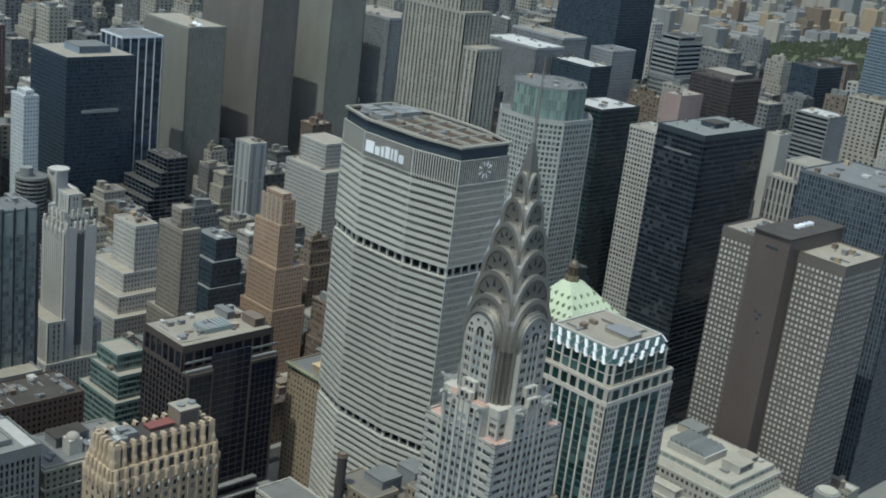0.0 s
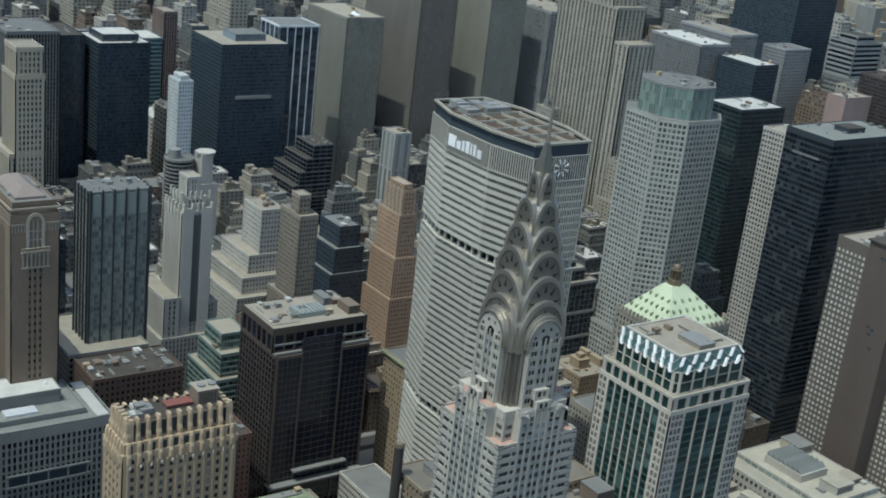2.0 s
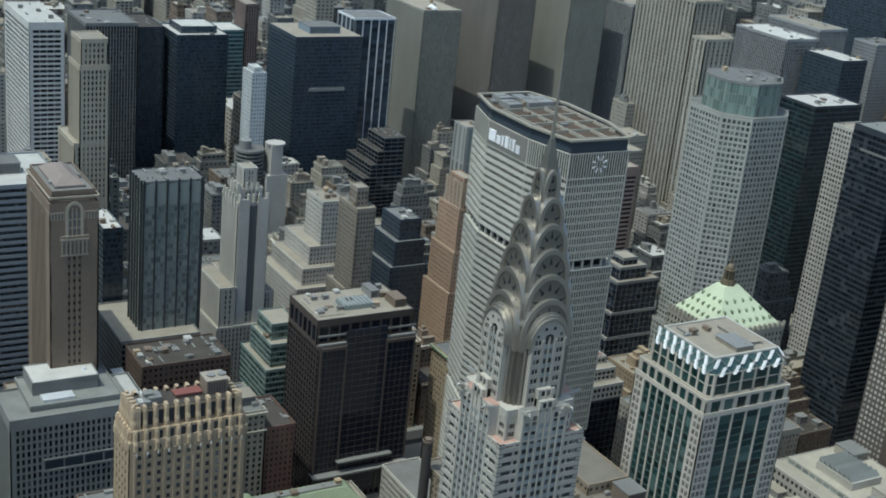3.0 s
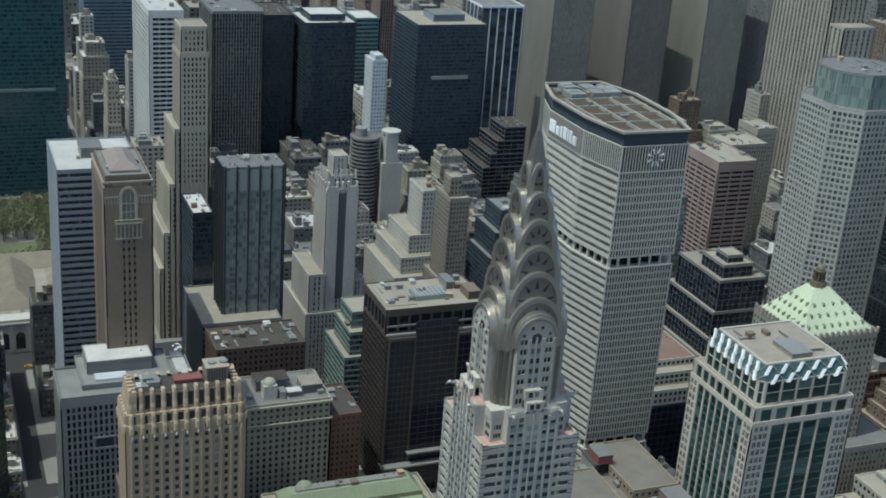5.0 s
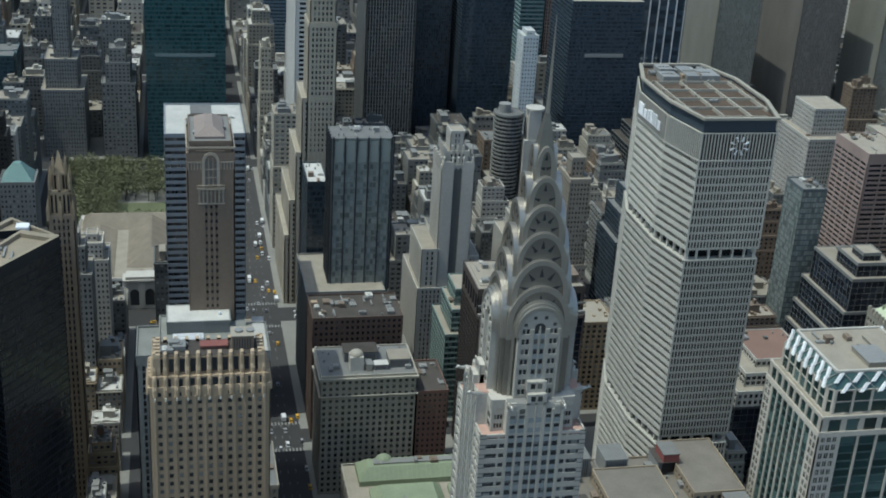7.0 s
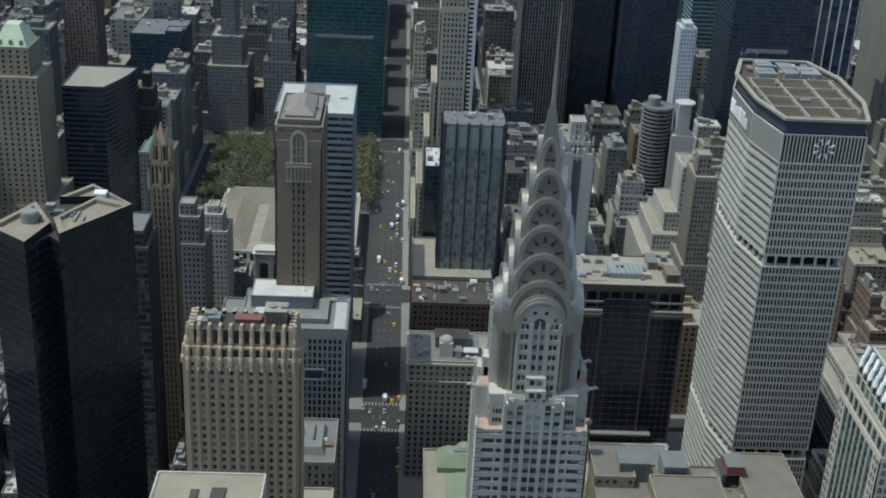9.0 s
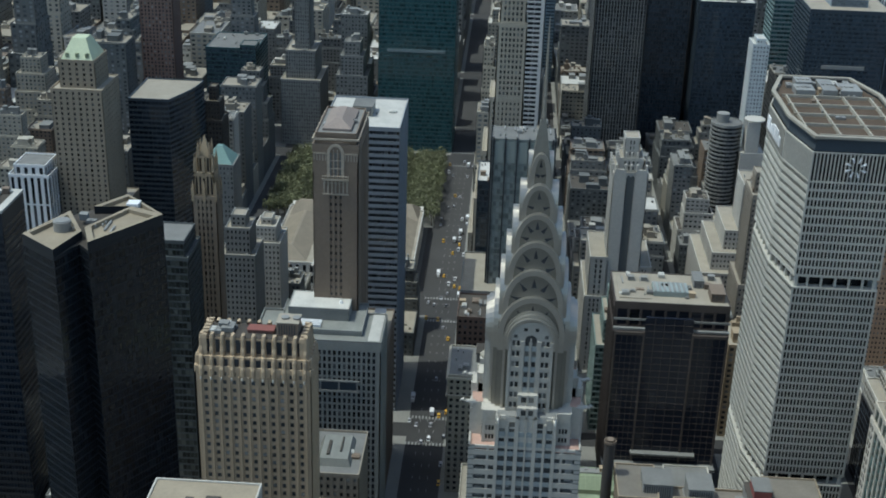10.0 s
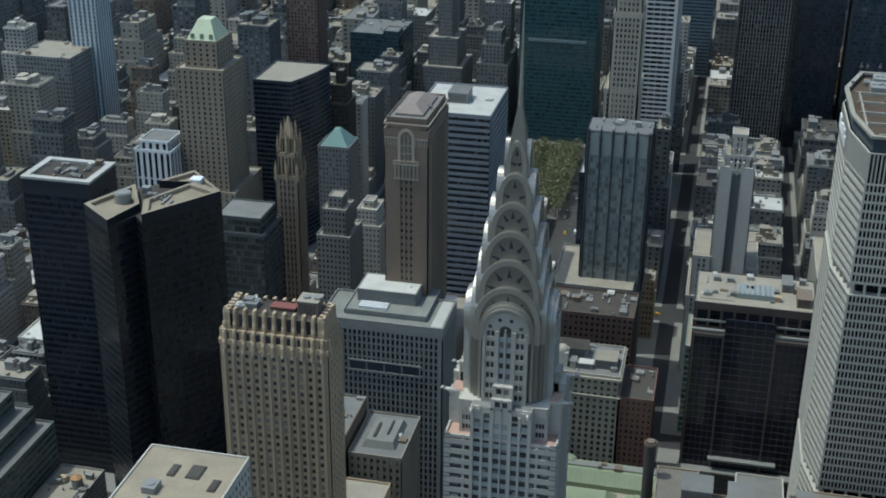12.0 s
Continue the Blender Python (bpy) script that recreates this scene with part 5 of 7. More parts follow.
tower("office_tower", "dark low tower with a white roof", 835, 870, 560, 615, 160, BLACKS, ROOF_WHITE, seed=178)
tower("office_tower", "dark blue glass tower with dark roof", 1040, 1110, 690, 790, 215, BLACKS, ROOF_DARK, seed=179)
tower("office_tower", "white fluted tower with a grey roof", 1000, 1030, 560, 600, 140, STRIPES, ROOF_GREY, seed=180)

# towers to the north
BEAR = style(mat("grey_green_stone", (0.37, 0.37, 0.33)), glass("grey_green_window", (0.12, 0.14, 0.132), blind=0.35, blind_col=(0.24, 0.255, 0.235)), bay=3.1, floor=3.8, pier=0.34, span=0.36, depth=0.4, flat=0.9, top=2.0, corner=0.6)
bear = thing("skyscraper", "grey stone octagonal tower with a green glass crown", "skyscraper", 423, 270)
site(388, 460, 236, 308)
tier(bear, chamfer(394, 452, 241, 300, 14), 0.0, 205, BEAR, ROOF_GREY)
tier(bear, chamfer(399, 447, 246, 295, 14), 205, 226, style(GREY_METAL, GLASS_PALE_GREEN, bay=2.0, floor=7, pier=0.18, span=0.05, depth=0.25, top=0.8), ROOF_GREY)
tier(bear, chamfer(389, 457, 237, 304, 10), 0.0, 52, BEAR, ROOF_GREY)
clutter(bear, 406, 441, 252, 288, 226, 14, 181)
UCS = style(mat("charcoal_panel", (0.040, 0.047, 0.055), rough=0.45), glass("mixed_dark_glass", (0.016, 0.022, 0.028), blind=0.16, blind_col=(0.08, 0.09, 0.095)), bay=3.2, floor=3.7, pier=0.05, span=0.30, depth=0.15, flat=1.6, top=3.5)
uc = tower("office_tower", "black steel and glass office slab", 449, 521, 156, 194, 214, UCS, PARK_ROOF, seed=191, junk=14, parapet=0.5)
penthouse(uc, 478, 494, 168, 180, 214, 217, HAZED_BLACK_STEEL, ROOF_DARK)
m = Mesh()
m.box(448.6, 449.2, 164, 186, 199, 200.4)
part("pale_strip", m, GREY_METAL, uc)
tower("office_tower", "pale gridded tower with square windows", 482, 506, 205, 240, 199, style(PALE_STONE, WINDOW_DARK, bay=2.6, floor=3.5, pier=0.4, span=0.4, depth=0.4), ROOF_TAN, seed=192)
tower("office_tower", "dark green glass tower with a white roof edge", 536, 585, 309, 345, 190, style(DARK_METAL, glass("bottle_green_glass", (0.012, 0.03, 0.03), blind=0.12, blind_col=(0.05, 0.09, 0.085)), bay=1.7, floor=3.8, pier=0.08, span=0.25, depth=0.15), ROOF_WHITE, seed=193)
DIM = style(mat("taupe_granite", (0.15, 0.13, 0.11)), BLINDS, bay=3.0, floor=3.55, pier=0.40, span=0.46, depth=0.18, flat=0.9, top=6, corner=0.4)
twin = thing("office_tower", "brown stone twin slab with rows of pale square windows", "office tower", 412, 55)
site(380, 450, 10, 100)
tier(twin, rect(389, 432, 70, 94), 0.0, 179, DIM, ROOF_TAN)
tier(twin, rect(396, 440, 16, 46), 0.0, 177, DIM, ROOF_TAN)
corepart = Mesh()
corepart.box(384, 445, 46.2, 69.8, 0.0, 185.5)
part("blank_core", corepart, BROWN_STONE, twin, "blank brown stone core wall")
m = Mesh()
m.box(383, 446, 45.4, 70.6, 185.5, 186.4)
part("core_roof", m, ROOF_DARK, twin)
dots = Mesh()
for y, z in ((60, 178), (57, 178), (54, 178), (59, 138), (56, 137), (57.5, 134), (55, 126)):
    dots.box(383.85, 384.1, y - 1.1, y + 1.1, z - 0.8, z + 0.8)
part("wall_vent", dots, HAZED_BLACK_STEEL, twin)
for e in range(4):
    m = Mesh()
    m.tube(410 + e * 5, 58, 2.0, 2.0, 186.4, 188.0, 14)
    part("cooling_fan", m, WHITE_PAINT, twin)
clutter(twin, 398, 438, 18, 44, 177, 12, 201)
clutter(twin, 391, 430, 72, 92, 179, 8, 202)
tower("office_tower", "dark grey glass slab with close mullions", 478, 540, 22, 100, 204, style(mat("slate_mullion", (0.13, 0.14, 0.145)), GLASS_HAZED_BLUE, bay=2.2, floor=3.8, pier=0.2, span=0.12, depth=0.35, flat=0.4), ROOF_GREY, seed=203, junk=16)
tower("office_tower", "white box building with a beige ribbed base", 545, 585, 125, 160, 178, style(PALE_STONE, WINDOW, bay=3.4, floor=9, pier=0.5, span=0.1, depth=0.6, flat=0.4), ROOF_TAN, parts=((552, 580, 130, 152, 178, 190),), seed=204)
brown_block = tower("office_tower", "dark brown stone office tower with a pale roof edge", 870, 922, 404, 456, 176, style(mat("dark_brown_granite", (0.085, 0.072, 0.068), rough=0.5), WINDOW_DARK, bay=2.4, floor=3.7, pier=0.4, span=0.35, depth=0.4), ROOF_DARK, seed=205)
penthouse(brown_block, 884, 916, 412, 448, 176, 181, mat("taupe_plant_wall", (0.15, 0.13, 0.12)), ROOF_TAN)
tower("office_tower", "plain pinkish stone box with a tan roof", 812, 850, 424, 446, 160, style(PINK_STONE, PINK_STONE, bay=3, floor=3.6, pier=0.6, span=0.5, depth=0.12), ROOF_TAN, seed=206)
RIBBED = style(mat("grey_band_stone", (0.27, 0.28, 0.27)), WINDOW_DARK, bay=40, floor=5.4, pier=0.02, span=0.46, depth=0.6, flat=0.9, top=1.5)
tower("office_tower", "grey tower with deep dark window bands", 1000, 1046, 566, 602, 180, RIBBED, ROOF_DARK, seed=207, parts=((1008, 1038, 572, 597, 180, 187),))
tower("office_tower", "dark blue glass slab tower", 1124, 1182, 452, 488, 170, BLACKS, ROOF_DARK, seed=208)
tower("office_tower", "grey stone block with banded glass side", 872, 906, 294, 330, 165, [style(GREY_STONE, WINDOW_DARK, bay=3, floor=3.6, pier=0.8, span=0.6, depth=0.2), style(GREY_STONE, WINDOW_DARK, bay=30, floor=4.6, pier=0.02, span=0.45), style(GREY_STONE, WINDOW_DARK, bay=30, floor=4.6, pier=0.02, span=0.45), style(GREY_STONE, WINDOW_DARK, bay=30, floor=4.6, pier=0.02, span=0.45)], ROOF_WHITE, seed=221)
tower("office_tower", "tall blue-grey tower with close floor bands", 1112, 1168, 336, 392, 230, style(mat("blue_stone", (0.22, 0.27, 0.30)), GLASS_HAZED_BLUE, bay=1.8, floor=3.7, pier=0.3, span=0.4), ROOF_GREY, seed=209)
tower("office_tower", "blank cream stone box", 940, 972, 380, 396, 121, style(PALE_STONE, PALE_STONE, bay=8, floor=9, pier=0.5, span=0.5, depth=0.06), ROOF_TAN, seed=222)
tower("office_tower", "pale grey ribbed tower with a blank white side", 960, 1002, 628, 662, 160, style(mat("pale_rib_stone", (0.36, 0.37, 0.37)), WINDOW_DARK, bay=2.4, floor=3.8, pier=0.5, span=0.3, depth=0.5), ROOF_GREY, seed=223)
tower("office_tower", "brown brick banded tower with tan roof", 620, 660, 120, 160, 165, style(BROWN_BRICK, WINDOW_DARK, bay=2, floor=3.6, pier=0.1, span=0.5, flat=1.2), ROOF_TAN, seed=210)

# brown and beige office towers beyond the broad slab
tower("office_tower", "pink granite tower with long dark window bands", 414, 447, 391, 438, 124, style(PINK_STONE, WINDOW_DARK, bay=9, floor=3.7, pier=0.1, span=0.5, depth=0.4, flat=0.9, top=7, corner=1.0), ROOF_TAN, seed=211, junk=14)
tower("office_tower", "plain beige stone tower with a flat roof", 524, 543, 500, 528, 113, style(LIMESTONE, WINDOW, bay=2.2, floor=3.6, pier=0.6, span=0.5, depth=0.3, top=5), ROOF_TAN, seed=212, junk=4)
tower("office_block", "teal glass block with a stepped roof", 478, 502, 478, 500, 104, style(mat("dark_teal_panel", (0.06, 0.10, 0.10)), GLASS_TEAL, bay=2, floor=3.7, pier=0.06, span=0.35, depth=0.2, flat=1.3), ROOF_WHITE, parts=((483, 496, 482, 494, 104, 110),), seed=213, junk=7)
dark_step = thing("office_block", "black glass block with stepped terraces edged in stone", "office block", 372, 312)
site(340, 396, 278, 345)
for j, (x0, x1, y0, y1, z0, z1) in enumerate(((346, 391.5, 280, 343, 0.0, 26), (349, 391, 281.5, 343, 26, 40), (351.5, 390.5, 282.7, 342, 40, 58), (354, 390, 284, 336, 58, 80), (358, 381, 288, 314, 80, 89), (363, 375, 292, 306, 89, 94))):
    tier(dark_step, rect(x0, x1, y0, y1), z0, z1, style(GREY_STONE, GLASS_BLACK, bay=4.4, floor=3.9, pier=0.02, span=0.03, depth=0.15, top=1.5), ROOF_TAN, parapet=0.6)
clutter(dark_step, 382, 389, 288, 330, 80, 5, 221)
clutter(dark_step, 358, 389, 316, 334, 80, 7, 223)
tower("office_block", "grey-blue glass slab with a flat grey roof", 344, 361, 346, 370, 116, style(mat("slate_panel", (0.10, 0.12, 0.125)), GLASS_GREY, bay=2, floor=3.8, pier=0.05, span=0.2, depth=0.15), ROOF_GREY, seed=222)
tower("office_tower", "beige stone tower with flat roof", 455, 490, 440, 470, 120, style(LIMESTONE, WINDOW, bay=2.4, floor=3.6, pier=0.55, span=0.3), ROOF_TAN, seed=223)
tower("office_tower", "pale stepped office tower", 430, 470, 505, 560, 96, style(PALE_STONE, WINDOW, bay=2.4, floor=3.6, pier=0.5, span=0.4), ROOF_TAN, parts=((436, 462, 515, 550, 96, 118),), seed=224)
OR = style(mat("orange_buff_brick", (0.40, 0.28, 0.19)), WINDOW, bay=2.4, floor=3.4, pier=0.55, span=0.5, depth=0.35, flat=0.7, corner=1.2)
hotel_tower = tower("hotel_tower", "orange brick hotel tower with setbacks", 272, 282, 363, 387, 130, OR, ROOF_TAN, parts=((273.5, 280, 366, 384, 130, 134), (270, 283.5, 362, 390, 0.0, 113), (268, 292, 360, 392, 0.0, 82), (266, 294, 358, 396, 0.0, 52)), seed=226, cat="hotel", junk=4)
crest = Mesh()
for y in (365, 370, 375, 380, 385):
    crest.box(271.3, 272.2, y - 0.7, y + 0.7, 108, 132)
part("stone_ledge", crest, LIMESTONE, hotel_tower)
tower("apartment_tower", "grey-tan brick apartment tower", 189, 202, 358, 385, 121, style(mat("grey_tan_brick", (0.29, 0.255, 0.205)), WINDOW, bay=2.3, floor=3.2, pier=0.5, span=0.5, depth=0.35, top=2.4), ROOF_TAN, parts=((190.5, 198, 363, 374, 121, 134), (187, 204, 356, 392, 0.0, 62)), seed=227, cat="apartment tower")
WHB = style(PALE_STONE, WINDOW, bay=2.5, floor=3.5, pier=0.55, span=0.5, depth=0.3)
tower("office_block", "white stone stepped office block", 196, 213, 424, 452, 103, WHB, ROOF_TAN, parts=((187, 213, 422, 466, 0.0, 71), (179, 216, 414, 470, 0.0, 58), (172, 220, 407, 474, 0.0, 46)), seed=228)
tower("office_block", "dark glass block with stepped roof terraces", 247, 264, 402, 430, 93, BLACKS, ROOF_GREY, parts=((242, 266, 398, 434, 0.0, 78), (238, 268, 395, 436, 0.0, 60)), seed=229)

# setback towers in the middle distance
fred = tower("skyscraper", "pale setback tower with a ribbed grey shaft and stepped top", 104, 124, 354, 380, 133, style(PALE_STONE, WINDOW, bay=2.5, floor=3.5, pier=0.6, span=0.3, depth=0.5, flat=0.3, corner=2), ROOF_TAN, parts=((107, 121, 358, 376, 133, 141), (110, 118, 361, 373, 141, 153), (94, 104, 352, 392, 0.0, 78), (124, 132, 358, 400, 0.0, 70), (92, 134, 350, 404, 0.0, 52)), seed=231, cat="skyscraper")
ribs = Mesh()
for x in (107.6, 120.4):
    ribs.box(x - 3.5, x + 3.5, 352.7, 353.6, 40, 136)
for x in (105, 110.4, 113.9, 117.4, 123):
    ribs.box(x - 0.5, x + 0.5, 352.6, 354.4, 134, 139)
    ribs.box(x - 0.5, x + 0.5, 356.5, 357.6, 140, 145.5)
for y in (357, 362, 367, 372, 377):
    ribs.box(102.6, 104.2, y - 0.6, y + 0.6, 130, 138)
    ribs.box(105.6, 106.8, y - 0.5, y + 0.5, 138, 144)
part("shaft_rib", ribs, PALE_STONE, fred)
# Dark strip between the broad piers puts the recess's shade into the stone colour.
m = Mesh()
m.box(111.5, 116.3, 353.2, 353.9, 60, 131)
part("shaft_recess", m, GREY_GRANITE, fred)
rd = thing("apartment_tower", "round-balconied grey tower with a blank pale shaft", "apartment tower", 218, 598)
site(194, 242, 584, 620)
ring = [(211 + 11.5 * math.cos(2 * math.pi * j / 24), 600 + 11.5 * math.sin(2 * math.pi * j / 24)) for j in range(24)]
tier(rd, ring, 0.0, 90, style(GREY_STONE, WINDOW_DARK, bay=4, floor=3.3, pier=0.0, span=0.4, depth=0.8, flat=1), ROOF_GREY, split=False)
m = Mesh()
m.tube(208, 602, 5, 5, 90, 97, 20)
part("roof_drum", m, GREY_STONE, rd)
shaft = Mesh()
shaft.box(222, 240, 586, 602, 0.0, 70)
shaft.box(225, 235, 586.5, 601, 70, 95)
part("blank_shaft", shaft, PALE_STONE, rd)
m = Mesh()
m.tube(231, 593, 8, 8, 95, 96.4, 24)
part("round_canopy", m, PALE_STONE, rd)
tower("office_block", "teal glass stepped office block", 99, 122, 281, 312, 70, style(mat("sea_green_panel", (0.22, 0.28, 0.255)), glass("sea_green_glass", (0.05, 0.085, 0.08), blind=0.35, blind_col=(0.15, 0.2, 0.185)), bay=2, floor=3.6, pier=0.05, span=0.3, depth=0.15, flat=1.2), ROOF_TAN, parts=((102, 118, 288, 310, 70, 80), (95, 128, 277, 318, 0.0, 56)), seed=241)
tower("office_block", "dark brown brick block with a crowded roof", 16, 66, 262, 292, 77, style(mat("sooty_brick", (0.13, 0.09, 0.07)), WINDOW_DARK, bay=3, floor=3.6, pier=0.5, span=0.5, depth=0.4), ROOF_DARK, seed=242, junk=34)
PERS = style(LIMESTONE, WINDOW_DARK, bay=3.3, floor=3.6, pier=0.5, span=0.48, depth=0.3, top=2.5)
persh = tower("office_block", "limestone office block with a cornice and a domed roof house", 14.3, 64.2, 205.5, 238, 71.6, PERS, ROOF_GREY, seed=243, junk=16)
windows(persh, (14.3, 205.5), (64.2, 205.5), 4, 65.2, 3.3, 3.55, 1.3, 1.7, inset=0.14, most=240)
m = Mesh()
m.box(30, 37, 211, 218, 71.6, 79.6)
part("roof_house", m, PALE_STONE, persh)
penthouse(persh, 38.5, 41.5, 210, 216, 71.6, 75.5, LIMESTONE)
penthouse(persh, 43, 50, 211, 216, 71.6, 74.6, GREY_METAL, ROOF_WHITE)
penthouse(persh, 51, 62, 213, 224, 71.6, 76.5, GREY_STONE, ROOF_TAN)
penthouse(persh, 28, 46, 221, 232, 71.6, 77, GREY_STONE, ROOF_DARK)
m = Mesh()
m.dome(33.5, 214.5, 3.6, 79.6, 3.0)
part("roof_dome", m, LIMESTONE, persh)
m = Mesh()
A, B = grow(rect(14.3, 64.2, 205.5, 238), 1.3), grow(rect(14.3, 64.2, 205.5, 238), 0.2)
for j in range(4):
    q = (j + 1) % 4
    m.prism([A[j], A[q], B[q], B[j]], 69.8, 71.0)
    m.prism([A[j], A[q], B[q], B[j]], 60.0, 60.6)
part("cornice", m, LIMESTONE, persh)
tower("office_block", "plain red brick block with a dark roof", 65.5, 82, 206, 240, 60, style(RED_BRICK, WINDOW_DARK, bay=3, floor=3.5, pier=0.6, span=0.55), ROOF_DARK, seed=244)
gct = thing("railway_terminal", "railway terminal with low green copper roofs", "railway terminal", 60, 150)
site(16, 118, 92, 192)
tier(gct, rect(24, 108, 96, 186), 0.0, 30, style(LIMESTONE, WINDOW_DARK, bay=7, floor=12, pier=0.4, span=0.25, depth=0.8), ROOF_TAN)
for x0, x1, y0, y1 in ((30, 104, 166, 184), (34, 70, 104, 160), (74, 104, 104, 160)):
    m = Mesh()
    m.box(x0, x1, y0, y1, 30, 33)
    m.loft(rect(x0, x1, y0, y1), 33, rect(x0 + 5, x1 - 5, y0 + 5, y1 - 5), 38)
    part("copper_roof", m, COPPER_DULL, gct, "weathered green copper roof")
    seams = Mesh()
    for e in range(int((x1 - x0 - 10) / 2.4)):
        x = x0 + 5.5 + e * 2.4
        seams.poly([(x, y0, 33.06), (x + 0.25, y0, 33.06), (x + 0.25, y0 + 5, 38.12), (x, y0 + 5, 38.12)])
    part("roof_seam", seams, COPPER_DULL, gct)
    clutter(gct, x0 + 6, x1 - 6, y0 + 6, y1 - 6, 38, 9, int(x0))
    s = Mesh()
    s.box(x0 + 8, x1 - 8, (y0 + y1) / 2 - 2, (y0 + y1) / 2 + 2, 38, 38.8)
    part("roof_skylight", s, GREY_METAL, gct)
m = Mesh()
m.dome(44, 178, 5, 36, 4.5)
part("roof_dome", m, COPPER_DULL, gct)
chim = thing("chimney", "round dark brick chimney", "chimney", 86.4, 77)
m = Mesh()
m.tube(86.4, 77, 2.4, 2.2, 0, 118, 20)
stack = part("chimney_stack", m, mat("sooty_stack_brick", (0.055, 0.05, 0.046)), chim)
m = Mesh()
m.tube(86.4, 77, 2.5, 2.5, 116.8, 118, 20)
m.tube(86.4, 77, 1.6, 1.6, 118, 118.4, 16)
part("chimney_cap", m, BROWN_BRICK, stack)
GRAYB = style(mat("drab_brick", (0.27, 0.22, 0.155)), WINDOW, bay=3, floor=3.6, pier=0.5, span=0.5, depth=0.35)
grayb = tower("office_block", "buff brick office block with stepped roof terraces", 90, 172, 22, 76, 97, GRAYB, mat("drab_roof", (0.155, 0.14, 0.115), size=0.12, spots=0.3), parts=((90, 106, 60, 84, 97, 102), (112, 140, 34, 60, 97, 103), (150, 172, 40, 80, 97, 102)), seed=247, junk=40)
for j, (x0, x1, y0, y1, h) in enumerate(((92, 104, 26, 44, 5), (118, 128, 62, 74, 9), (128, 146, 24, 32, 4), (160, 170, 24, 36, 7), (142, 150, 62, 74, 6), (108, 116, 26, 33, 3.5))):
    penthouse(grayb, x0, x1, y0, y1, 97, 97 + h, (BROWN_BRICK, GREY_STONE, BUFF_BRICK)[j % 3], (ROOF_DARK, ROOF_GREY)[j % 2])
penthouse(grayb, 100, 112, 64, 76, 97, 106, GREY_METAL, ROOF_GREY)
penthouse(grayb, 144, 151, 62, 72, 97, 107, mat("dull_red_cladding", (0.22, 0.07, 0.06)), ROOF_GREY, False)

# terraced stone block on black glass storeys, beyond the broad slab
terraced = thing("office_block", "stone terraced block with a brown roof over black glass storeys", "office block", 266, 218)
site(236, 296, 186, 254)
tier(terraced, rect(240, 292, 190, 250), 0.0, 50, style(DARK_METAL, GLASS_BLACK, bay=4, floor=4, pier=0.08, span=0.1, depth=0.2), ROOF_GREY, parapet=0.3)
tier(terraced, rect(240.5, 291.5, 190.5, 249.5), 50, 59, style(PALE_STONE, WINDOW_DARK, bay=3.2, floor=4, pier=0.4, span=0.4, depth=0.4), ROOF_TAN)
tier(terraced, rect(247, 289, 197, 246), 59, 66.5, style(PALE_STONE, WINDOW_DARK, bay=3.2, floor=4, pier=0.2, span=0.3, depth=0.4), ROOF_TAN)
tier(terraced, rect(256, 287, 205, 240), 66.5, 71, style(PALE_STONE, WINDOW_DARK, bay=3.2, floor=4, pier=0.3, span=0.3, depth=0.4), mat("brown_tile_roof", (0.19, 0.12, 0.09)), parapet=0.5)
clutter(terraced, 257, 286, 226, 239, 71, 5, 281)
# tan brick hotel with a green cornice behind the broad slab
corniced = tower("hotel", "tan brick hotel with a green copper cornice", 177, 216, 197, 228, 84, style(TAN_BRICK, WINDOW, bay=2.8, floor=3.5, pier=0.5, span=0.5, depth=0.35), ROOF_GREY, seed=282, junk=4, cat="hotel")
m = Mesh()
A, B = grow(rect(177, 216, 197, 228), 1.5), grow(rect(177, 216, 197, 228), 0.2)
for j in range(4):
    q = (j + 1) % 4
    m.prism([A[j], A[q], B[q], B[j]], 83.0, 84.2)
part("copper_cornice", m, COPPER_DULL, corniced)
m = Mesh()
m.box(181, 192, 200, 212, 84, 88)
house = part("roof_house", m, BUFF_BRICK, corniced)
m = Mesh()
m.box(180.6, 192.4, 199.6, 212.4, 88, 88.5)
# Brighter, warmer tan: sunlight is put into the roof colour.
part("roof_house_roof", m, mat("sunlit_tan_roof", (0.50, 0.38, 0.20)), house)

# green pyramid roof with a gilded lantern
helm = thing("skyscraper", "ornate stone building with a green copper pyramid roof and bronze lantern", "skyscraper", 315, 138)
site(270, 362, 96, 182)
HS = style(LIMESTONE, WINDOW, bay=2.8, floor=3.6, pier=0.5, span=0.45, depth=0.4, top=3)
tier(helm, rect(288, 336, 116, 158), 0.0, 123.4, HS, ROOF_GREY)
tier(helm, rect(276, 356, 106, 172), 0.0, 60, HS, ROOF_GREY)
m = Mesh()
m.loft(rect(289.5, 334.5, 117.5, 156.5), 124.0, rect(306, 317, 136, 143.5), 142.0)
helm_roof = part("copper_roof", m, COPPER, helm, "bright green copper pyramid roof")
